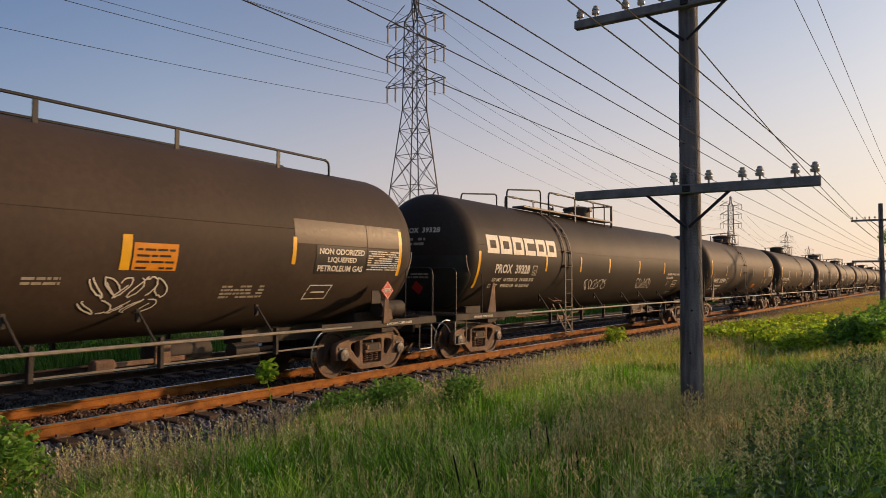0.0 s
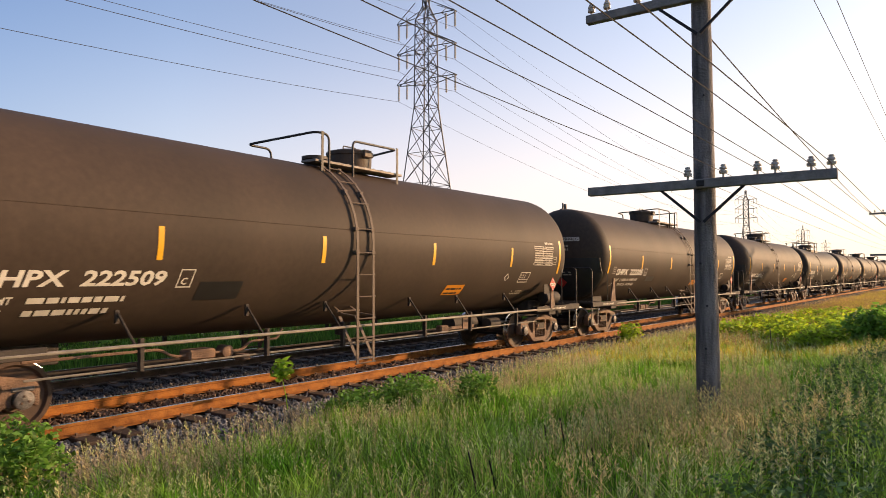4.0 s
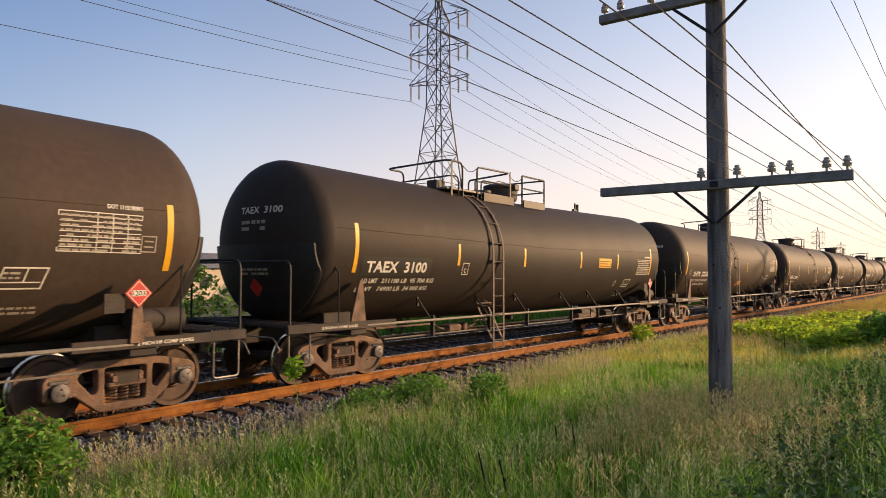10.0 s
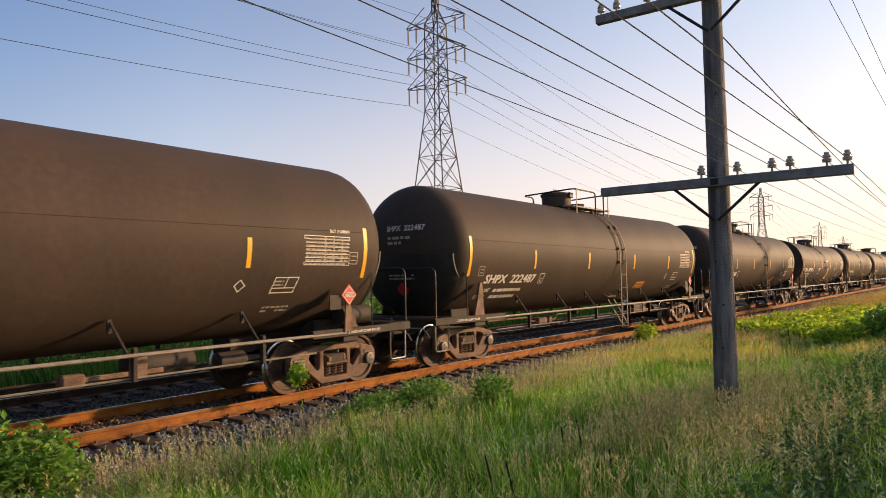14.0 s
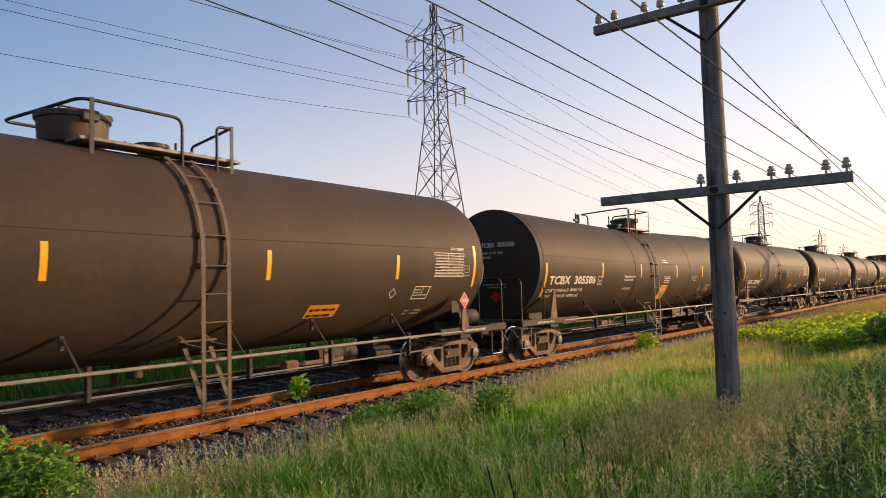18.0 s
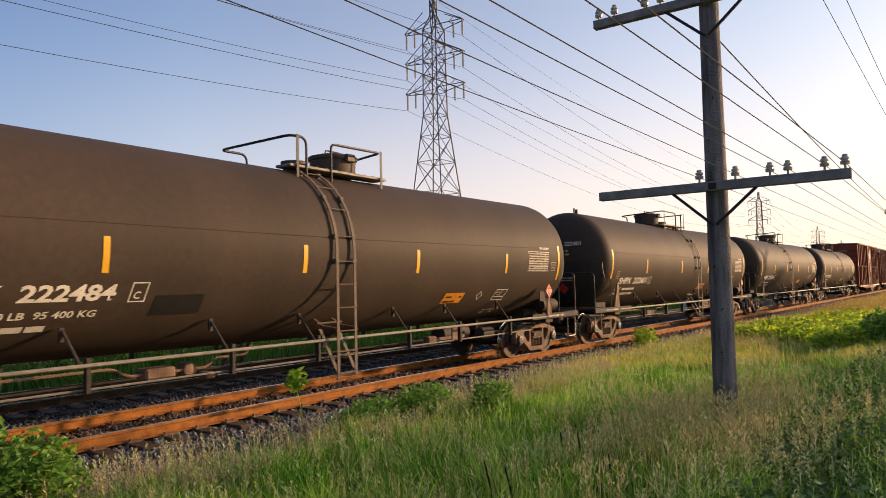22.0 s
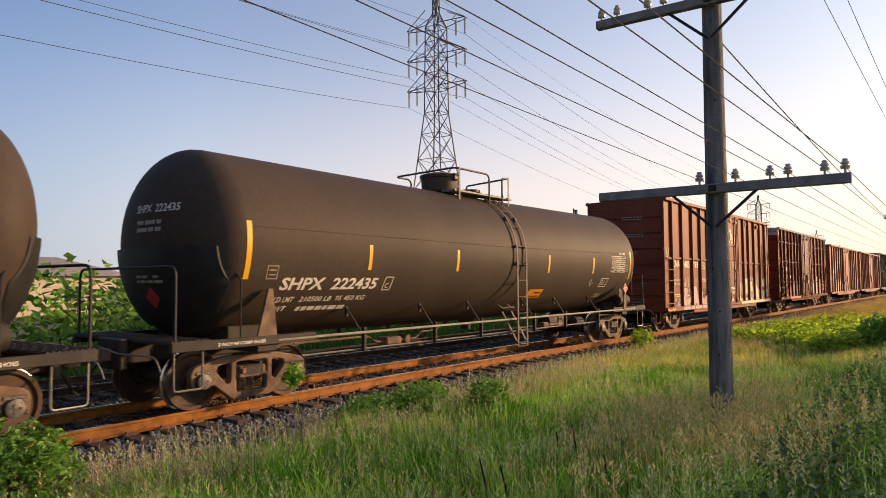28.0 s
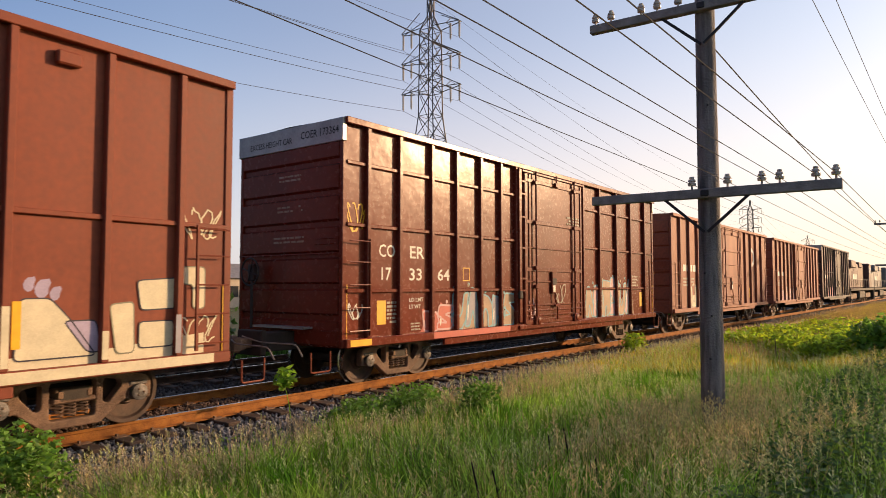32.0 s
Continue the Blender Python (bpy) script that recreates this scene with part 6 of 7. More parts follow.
def gas_extra(car, side):
    decal(car, "side_stripe", side, 2.36, 2.5, 2.03, 2.5, "yellow", 0.006, 0, "yellow reflective stripe")
    decal(car, "notice_panel", side, 2.53, 3.2, 2.03, 2.4, "orange", 0.006, 0, "orange emergency notice")
    small_print(car, side, 2.58, 3.15, 2.05, 2.38, 4, 90, "patch", 0.011, 0.35, "notice_line")
    decal(car, "contents_panel", side, 5.95, 7.3, 2.02, 2.52, "patch", 0.006, 0, "black contents panel")
    for t, x, z, w in (("NON ODORIZED", 6.02, 2.36, 1.22), ("LIQUEFIED", 6.25, 2.21, 0.78), ("PETROLEUM GAS", 6.02, 2.06, 1.22)):
        letters(car, t, side, x, z, 0.11, "white", w, 0.03, 0, "contents_lettering", 0.011)
    decal(car, "cleaned_patch", side, 5.42, 7.3, 2.53, 2.95, "tank_clean", 0.005, 0, "cleaner polished paint patch")
    decal(car, "cleaned_patch", side, 7.32, 8.4, 2.53, 2.95, "tank_clean", 0.005, 0, "cleaner polished paint patch")
    decal(car, "test_table", side, 7.33, 8.38, 2.08, 2.5, "patch", 0.005)
    small_print(car, side, 7.36, 8.35, 2.1, 2.49, 9, 91, "white", 0.009, 0.5, "table_line")
    small_print(car, side, 4.1, 4.95, 1.62, 1.84, 4, 92, "stencil_dim")
    small_print(car, side, 1.2, 1.65, 1.84, 1.96, 2, 93, "stencil_dim")
    outline(car, "stencil_box", side, 5.92, 6.5, 1.56, 1.82, "white", 0.02, inner=1, lean=0.2)
    scrawl(car, side, 2.05, 3.15, 1.66, 1.95, "white", 11, 0.02, 6, 0.009)
    scrawl(car, side, 2.0, 3.05, 1.45, 1.64, "white", 12, 0.018, 5, 0.009)


def owner_extra(car, side):
    # the owner's large emblem, kept as plain blocks
    g = Shape()
    for i in range(6):
        a, lo, hi, w = -8.36 + 0.63 * i, 2.58, 3.04, 0.13
        b = a + 0.55
        bars = [(a, a + w, lo, hi), (a + w, b, hi - w, hi)] + ([(b - w, b, lo, hi - w), (a + w, b - w, lo, lo + w)] if i != 3 else [(a + w, b, lo, lo + w)])
        for p, q, c, d in bars:
            n = 5
            for k in range(n):
                e, f = c + (d - c) * k / n, c + (d - c) * (k + 1) / n
                g.add([side.at(p, e, 0.006), side.at(q, e, 0.006), side.at(q, f, 0.006), side.at(p, f, 0.006)], [(0, 1, 2, 3)])
    part("owner_emblem", g, "white", car, "large white block emblem")
    scrawl(car, side, -2.4, -0.75, 1.62, 1.95, "white", 13, 0.022, 6, 0.009)
    scrawl(car, side, 2.1, 3.65, 1.62, 2.0, "white", 14, 0.022, 6, 0.009)
    letters(car, "LIQUEFIED PETROLEUM GAS", side, 5.42, 2.12, 0.095, "white", 1.55, 0.03, 0, "contents_lettering", 0.007)
    letters(car, "NOT-ODORIZED", side, 5.38, 1.98, 0.095, "white", 0.85, 0.03, 0, "contents_lettering", 0.007)


def boxed_extra(car, side):
    crown = C + R - 0.12
    for y in (-0.78, 0.78):
        part("walk_rail", Shape().tube(rounded([(-0.23, y, 3.85), (-0.23, y, 4.66), (0.97, y, 4.66), (0.97, y, 3.85)], 0.03, 3), 0.024, 7), "black", car, "square black pipe handrail")
        part("knee_rail", Shape().tube([(-0.23, y, 4.32), (0.97, y, 4.32)], 0.02, 6), "black", car)
        part("knee_rail", Shape().tube(rounded([(-2.17, y, 3.85), (-2.17, y, 4.32), (-0.87, y, 4.32)], 0.14, 4), 0.02, 6), "black", car)
    part("knee_rail", Shape().tube(rounded([(-3.11, -0.78, 3.85), (-3.11, -0.78, 4.3), (-3.41, -0.78, 4.3), (-3.7, 0.78, 4.2)], 0.12, 4), 0.02, 6), "black", car)
    for z in (4.66, 4.32):
        part("cross_rail", Shape().tube([(0.97, -0.78, z), (0.97, 0.78, z)], 0.022, 6), "black", car)
    for x0, x1 in ((-2.95, -2.34), (-0.87, -0.23)):
        part("safety_chain", Shape().tube([(x0 + (x1 - x0) * i / 8, -0.78, 4.6 - 0.5 * (i / 8) * (1 - i / 8)) for i in range(9)], 0.01, 5), "black", car, "slack safety chain between two rails")
    part("tool_board", Shape().box(-0.2, 0.95, -0.82, -0.79, crown - 0.2, crown, 0.006), "black", car, "dark board along the walkway's edge")
    part("tool_box", Shape().box(-3.6, -3.25, -0.5, -0.2, crown - 0.05, crown + 0.2, 0.015), "dome", car)
    part("tool_board", Shape().box(-2.1, -0.7, -0.82, -0.79, crown - 0.2, crown + 0.02, 0.006), "dome", car, "dark board along the walkway's edge")
    decal(car, "stencil_field", side, -7.02, -5.0, 1.93, 2.3, "patch", 0.004, 0, "darker stencil field")
    decal(car, "yellow_panel", side, 2.93, 3.8, 2.2, 2.48, "yellow", 0.006, 0, "yellow notice panel")
    small_print(car, side, 2.98, 3.75, 2.24, 2.45, 3, 95, "patch", 0.01, 0.35, "notice_line")


def seamed_extra(car, side):
    decal(car, "yellow_panel", side, 0.36, 0.98, 1.42, 1.9, "yellow", 0.006, 0.15, "yellow and white notice panel")
    decal(car, "white_panel", side, 0.64, 0.96, 1.47, 1.7, "stencil_dim", 0.009, 0.15)
    small_print(car, side, 0.5, 1.0, 1.82, 1.87, 1, 97, "patch", 0.01, 0.6)
    small_print(car, side, 0.58, 1.16, 1.98, 2.24, 4, 98, "white", 0.006, 0.45)
    small_print(car, side, 0.5, 1.02, 2.7, 2.82, 2, 99, "white", 0.006, 0.45)
    small_print(car, side, 3.5, 4.2, 2.02, 2.25, 3, 100, "stencil_dim", 0.006, 0.4)
    for t, x, z, w in (("THERMAL PROTECTION", -2.85, 2.17, 0.85), ("SYSTEM EQUIPPED", -2.86, 2.05, 0.68), ("0.5 IN CERAMIC FIBER", -2.86, 1.79, 0.6)):
        letters(car, t, side, x, z, 0.07, "white", w, 0.02, 0, "jacket_stencil")
    for x in (-7.95, -2.0, 3.3, 7.95):
        pts = [(x, (R + 0.002) * math.cos(a), C - side.sag(x) + (R + 0.002) * math.sin(a)) for a in [2 * math.pi * i / 48 for i in range(48)]]
        part("jacket_band", Shape().tube(pts, 0.008, 4, True), "tank", car, "raised seam round the jacket")


couple(tank_car("", "", 1, shell=(2.555, 1.53), droop=0.02, straight=8.55, half_len=10.15, bogie=8.05, walk_x=(-7.2, 7.2), ladder_x=-3.4, dome_x=-4.2, stripes=(5.42, -5.4), extra=gas_extra, gas=True, top_style="long",
                label="long black pressure tank car with white contents lettering"), 2.75, 8.05)
couple(tank_car("PROX", "39328", 2, shell=(2.56, 1.535), droop=0.05, straight=8.75, half_len=10.1, bogie=8.05, paint_key="tank_dark", walk_x=(-6.2, 1.26), top_style="pen", ladder_x=-4.0, dome_x=-0.01, text_x=-7.93, text_z=2.08, text_h=0.24, text_w=1.75, lean=0.0, end_z=1.72, table=(7.33, 2.07), box_at=(6.38, 1.67), panel_x=-9, weights=("163200 LB  74 050 KG", "99800 LB  45 250 KG"),
                stripes=(-5.25, -2.97, -0.71, 2.11, 4.93), extra=owner_extra, label="very long black tank car with a white block emblem"), 22.9, 8.05)
CARS = ((3, "222509", 42.38, False, (-4.7, -1.67, 1.5, 4.72)), (4, "222305", 60.70, True, (-4.7, -1.7, 1.6, 4.72)), (5, "222416", 79.02, False, (-4.75, -1.7, 1.34, 4.68)),
        (7, "222369", 115.71, False, (-4.76, -1.62, 1.24, 4.76)), (8, "222487", 134.0, True, (-4.7, -1.67, 1.6, 4.7)), (9, "222548", 152.3, True, (-4.7, -1.67, 1.6, 4.7)),
        (11, "222484", 189.5, False, (-4.73, -1.46, 1.48, 4.84)), (12, "222401", 207.99, True, (-4.72, -1.25, 1.9, 4.7)), (13, "222546", 226.5, False, (-4.7, -1.67, 1.5, 4.7)),
        (14, "222435", 245.03, True, (-4.83, -2.12, 1.92, 4.62)))
WEIGHTS = {"222305": ("210500 LB  95450 KG", "75500 LB  34250 KG"), "222369": ("210500 LB  95450 KG", "75500 LB  34250 KG"), "222484": ("210400 LB  95 400 KG", ""), "222435": ("210500 LB  95 450 KG", "")}
PANELS = {"222305": 1.4, "222435": 1.22, "222416": 2.5, "222369": 0.15, "222401": 1.28, "222484": 2.64, "222548": 2.59}
# ladder, manway, flat post, rail ends beside the ladder, end post
TOPS = {"222416": (-0.75, 0.53, -1.05, -0.87, -0.2, 1.1), "222369": (-0.74, 0.54, -1.0, -0.77, -0.13, 1.22), "222484": (-0.6, 0.68, -0.95, -0.72, -0.11, 1.26),
        "222548": (0.6, -0.62, -0.75, 0.62, 1.23, 1.49), "222401": (0.52, -0.69, -0.9, 0.44, 1.06, 1.33), "222435": (0.42, -0.75, -1.03, 0.28, 0.88, 1.14), "222305": (0.6, -0.7, -0.85, 0.47, 1.08, 1.33)}
for seed, num, u, flip, at in CARS:
    gear = TOPS.get(num, (0.53, -0.7, -0.9, 0.46, 1.05, 1.33) if flip else (-0.7, 0.57, -1.0, -0.8, -0.15, 1.18))
    k = dict(ladder_x=gear[0], dome_x=gear[1], top=gear[2:])
    k.update(lean=0.0 if num in ("222305", "222401", "222369") else 0.12, text_z=1.95 if num in ("222305", "222369") else 1.82, text_w=2.15 if num == "222369" else 2.27, panel_x=PANELS.get(num, 2.2), box_at=(4.65, 1.53) if num == "222484" else (5.3, 1.77))
    if num == "222484":
        k.update(straight=7.7)
    if num == "222369":
        k.update(text_x=-6.62)
    couple(tank_car("SHPX", num, seed, stripes=at, weights=WEIGHTS.get(num), **k), u, 7.07)
couple(tank_car("TAEX", "3100", 6, shell=(2.575, 1.55), droop=0.12, straight=7.75, depth=0.72, stripe_end=7.25, top=(-3.41, -2.95, -2.34, -0.87), ladder_x=-2.65, dome_x=-0.08, paint_key="tank_dark", text_x=-6.9, text_z=2.0, text_h=0.22, text_w=1.75, lean=0.0, weights=("211100 LB  95 700 KG", "74900 LB  34 000 KG"), caps="cap_rust", table=(5.9, 2.0), box_at=(5.1, 1.6), panel_x=-9, stripes=(-4.09, -1.34, 1.75, 4.3),
                extra=boxed_extra, label="long black tank car with a boxed white stencil"), 97.35, 7.07)
couple(tank_car("TCBX", "305586", 10, shell=(2.565, 1.54), droop=0.16, straight=8.15, stripe_end=7.85, depth=0.2, table=(6.65, 2.2), box_at=(5.5, 1.6), panel_x=-9, end_z=1.68, lean=0.0, weights=("195800 LB  88800 KG", "90200 LB  40900 KG"), half_len=9.5, bogie=7.4, ladder_x=-0.38, dome_x=0.74, top=(-0.75, -0.57, -0.01, 1.15), paint_key="tank", text_x=-7.6, text_z=2.0, text_h=0.24, text_w=2.72,
                stripes=(-4.45, -1.52, 1.86, 4.8), extra=seamed_extra, label="long black insulated tank car with seamed jacket"), 170.8, 7.4)

couple(box_car(15.6, 0.80, 5.04, "box_red", "tall oxide-red boxcar with white numbers and pale graffiti", (-7.14, -6.05, -4.87, -3.85, -2.84, -1.68, 1.75, 2.73, 3.64, 4.72, 5.88, 6.94), (-1.44, 1.5), "roof_rust", 15, None, (2.8,), first_box_marks, 9.1), 263.47, 5.8)
couple(box_car(15.42, 0.80, 5.02, "box_maroon", "glossy maroon excess-height boxcar with graffiti along its base", (-7.13, -6.22, -5.2, -4.32, -3.38, -2.52, -1.81, 1.95, 3.08, 4.36, 5.52, 6.79), (-1.5, 1.74), "roof", 16, "roof", (1.83, 3.05, 4.2), second_box_marks, 8.9), 281.5, 5.7)
couple(box_car(15.5, 0.85, 4.75, "box_brown", "faded brown boxcar with one large white letter", (-6.9, -5.8, -4.7, -3.6, -2.5, -1.5, 2.2, 3.1, 4.2, 5.3, 6.5), (-1.4, 2.1), "roof_rust", 17, None, (), plain_marks(51, "D"), 8.65), 298.95, 5.7)
couple(box_car(15.5, 0.85, 4.75, "box_brown", "weathered brown boxcar with pale graffiti", (-6.9, -5.8, -4.7, -3.6, -2.5, -1.5, 2.2, 3.1, 4.2, 5.3, 6.5), (-1.4, 2.1), "roof_rust", 18, None, (), plain_marks(54), 8.65), 316.25, 5.7)
couple(box_car(15.5, 0.85, 5.15, "box_dark", "dark grey-brown tall boxcar with a pale roof", (-6.9, -5.8, -4.7, -3.6, -2.5, -1.5, 2.2, 3.1, 4.2, 5.3, 6.5), (-1.4, 2.1), "roof", 19, "roof", (3.0,), plain_marks(58), 8.65), 333.55, 5.7)
couple(locomotive("rusty red diesel freight locomotive with a wide radiator hood", "loco"), 353.5, 6.6)
couple(locomotive("grey diesel freight locomotive behind the first one", "loco_grey"), 375.5, 6.6)


# ---- pole line beside the track ----
def insulator_mesh():
    return Shape().lathe([(0.0, 0.014), (0.05, 0.014), (0.052, 0.05), (0.085, 0.054), (0.09, 0.038), (0.105, 0.036), (0.11, 0.05), (0.135, 0.044), (0.14, 0.028), (0.15, 0.028), (0.155, 0.034), (0.17, 0.026), (0.175, 0.002)], "z", seg=14).mesh("insulator")


PINS = (0.17, -0.27, -0.67, -0.87, -1.26, -1.47)
UPPER_PINS = (1.46, 1.23, 0.8, 0.58, 0.3, -0.5, -1.15, -1.4)


def utility_pole(x, y, z0, top, arms, label, radius=0.15):
    pole = thing("utility_pole", label, "utility pole", "poles of the wire line beside the track", "", Matrix.Translation((x, y, z0)))
    rg = random.Random(int(x))
    prof = []
    for i in range(24):
        u = i / 23
        prof.append((-0.4 + (top - z0 + 0.4) * u, radius * (1 - 0.22 * u) * (1 + 0.012 * math.sin(i * 2.3))))
    part("pole_shaft", Shape().lathe(prof, "z", seg=20), "pole", pole, "grey weathered round wooden shaft")
    for za in arms:
        z = za - z0
        a = part("crossarm", Shape().box(-0.055, 0.055, -1.53, 1.53, -0.06, 0.06, 0.008), "arm", pole, "long grey wooden crossarm", (-radius * 0.8 - 0.05, 0, z))
        for p in (PINS if za == min(arms) else UPPER_PINS):
            part("insulator", kept("insulator", insulator_mesh), "insulator", a, "small brown glazed insulator", (0, p, 0.06))
        for e in (-1, 1):
            part("brace", Shape().box(-0.02, 0.005, 0, 0.73, -0.018, 0.018), "iron", a, "flat iron brace", Matrix.Translation((0.0, e * 0.02, -0.5)) @ Matrix.Rotation(radians(42 if e > 0 else 138), 4, "X"))
        part("arm_bolt", Shape().box(-0.075, -0.05, -0.05, 0.05, -0.04, 0.04, 0.008), "iron", a)
    for k in range(9):
        z = 0.4 + 0.55 * k
        part("old_bolt", kept("old_bolt", lambda: Shape().lathe([(0, 0.014), (0.02, 0.012), (0.024, 0.002)], "x").mesh("old_bolt")), "iron", pole, "", Matrix.Translation((-radius * (1 - 0.22 * z / (top - z0)) + 0.004, rg.uniform(-0.05, 0.05), z)) @ Matrix.Rotation(math.pi, 4, "Z"))
    return pole


POLES = [(-31.0, 5.88, 1.6), (9.25, 2.02, 0), (48.0, -0.5, 0), (88.0, -3.0, 0), (128.0, -5.6, 0)]
ARMS = (3.12, 5.6)
for i, (x, y, h) in enumerate(POLES):
    utility_pole(x, y, ground_height(x, y), 6.6 + h, [a + h for a in ARMS], "tall weathered wooden utility pole with two crossarms", 0.152)


def wire(a, b, sag, r, label, group, n=24, material="wire"):
    pts = []
    for i in range(n + 1):
        u = i / n
        p = Vector(a).lerp(Vector(b), u)
        pts.append(p - Vector((0, 0, 4 * sag * u * (1 - u))))
    o = part("wire", Shape().tube([p - Vector(a) for p in pts], r, 4), material, None, "", a)
    return tagged(o, label, "wire", group)


for (x0, y0, h0), (x1, y1, h1) in zip(POLES, POLES[1:]):
    for p, q in zip(PINS, (0.15, -0.45, -0.69, -0.89, -1.22, -1.42) if x0 < 0 else PINS):
        wire((x0 - 0.17, y0 + q, ARMS[0] + h0 + 0.13), (x1 - 0.17, y1 + p, ARMS[0] + h1 + 0.13), 0.16, 0.0048, "thin dark line wire between pole insulators", "wires of the pole line")
    for p in (-1.15, -1.4):
        wire((x0 - 0.17, y0 + p, ARMS[1] + h0 + 0.13), (x1 - 0.17, y1 + p, ARMS[1] + h1 + 0.13), 0.16, 0.0045, "thin dark line wire between the upper insulators", "wires of the pole line")
x0, y0 = POLES[1][:2]
x1, y1 = POLES[2][:2]
wire((x0, y0 - 0.12, 5.05), (x1, y1 - 0.12, 4.2), 0.35, 0.009, "thicker dark cable between two poles", "wires of the pole line")


# ---- lattice towers of the power line ----
def tower(x, y, label, near):
    tw = thing("lattice_tower", label, "power pylon", "pylons of the power line", "", Matrix.Translation((x, y, -0.6)))
    r = 0.085 if near else 0.11
    levels = [0, 5, 9.5, 13.5, 17.2, 20.3, 22.9, 25.8, 27.7, 29.6, 31.5, 33.4, 35.2, 37.3]

    def half(z):
        return 3.4 + (1.05 - 3.4) * min(z, 22.9) / 22.9 if z < 22.9 else 1.05 - 0.12 * (z - 22.9) / 11.7 if z <= 34.6 else 0.3
    for sx in (-1, 1):
        for sy in (-1, 1):
            part("tower_leg", Shape().tube([(sx * half(z), sy * half(z), z) for z in levels], r, 4), "tower", tw)
    for a, b in zip(levels, levels[1:]):
        p, q = half(a), half(b)
        for k in range(4):
            c, s = ((1, 0), (0, 1), (-1, 0), (0, -1))[k]
            w = lambda u, v, z, h: (c * h * v - s * h * u, s * h * v + c * h * u, z)
            for ends in ((w(-1, 1, a, p), w(1, 1, b, q)), (w(1, 1, a, p), w(-1, 1, b, q)), (w(-1, 1, b, q), w(1, 1, b, q))):
                part("brace", Shape().tube(ends, r * 0.6, 3), "tower", tw)
    for z in (26.0, 29.8, 33.6):
        for e in (-1, 1):
            h = half(z)
            arm = part("tower_arm", Shape().tube([(-h, e * h, z), (-0.25, e * 4.2, z + 0.15)], r * 0.8, 3).tube([(h, e * h, z), (0.25, e * 4.2, z + 0.15)], r * 0.8, 3)
                       .tube([(-h, e * h, z + 1.9), (-0.25, e * 4.2, z + 0.2)], r * 0.7, 3).tube([(h, e * h, z + 1.9), (0.25, e * 4.2, z + 0.2)], r * 0.7, 3)
                       .tube([(-h * 0.6, e * 2.6, z + 0.07), (h * 0.6, e * 2.6, z + 0.07)], r * 0.6, 3).tube([(-h * 0.6, e * 2.6, z + 0.07), (0.1, e * 3.0, z + 0.9)], r * 0.6, 3)
                       .tube([(-0.3, e * 4.2, z + 0.15), (0.3, e * 4.2, z + 0.15)], r * 0.8, 3), "tower", tw)
            for yy in (4.15, 2.9):
                part("insulator_string", Shape().lathe([(0.15, 0.04)] + [(0.1 - 0.21 * i - d, rr) for i in range(9) for d, rr in ((0, 0.05), (0.02, 0.15), (0.1, 0.13), (0.12, 0.05))] + [(-1.85, 0.03)], "z", (0, e * yy, z), 8), "insulator", arm)
    part("tower_peak", Shape().tube([(-0.3, 0, 36.9), (0, 0, 37.4), (0.3, 0, 36.9)], r, 3), "tower", tw)
    return tw


TOWERS = [(-170.0, 44.0), (65.4, 46.0), (298.0, 49.0), (533.0, 51.0), (768.0, 53.5)]
for i, (x, y) in enumerate(TOWERS):
    tower(x, y, "tall grey steel lattice pylon with three pairs of arms", i < 2)
for (x0, y0), (x1, y1) in zip(TOWERS, TOWERS[1:]):
    for z in (26.0, 29.8, 33.6):
        for e in (-1, 1):
            for yy in (4.15,):
                wire((x0, y0 + e * yy, z - 2.45), (x1, y1 + e * yy, z - 2.45), 7.6 if x0 < 0 else 5.5, 0.026 if x0 < 70 else 0.035, "thin grey high-voltage conductor", "conductors of the power line", 40)
    wire((x0, y0, 36.8), (x1, y1, 36.8), 3.5, 0.016, "thin earth wire along the pylon tops", "conductors of the power line", 40)
# ---- signal mast beyond the tracks ----
mast = thing("signal_mast", "slim grey railway signal mast with a small head", "signal mast", "", "", Matrix.Translation((39.0, 17.0, -0.5)))
part("mast_pole", Shape().tube([(0, 0, 0), (0, 0, 7.0)], 0.05, 8), "tower", mast)
part("signal_head", Shape().box(-0.3, 0.3, -0.08, 0.08, 6.5, 6.62, 0.01).box(0.2, 0.36, -0.12, 0.12, 6.4, 6.95, 0.02), "tower", mast)


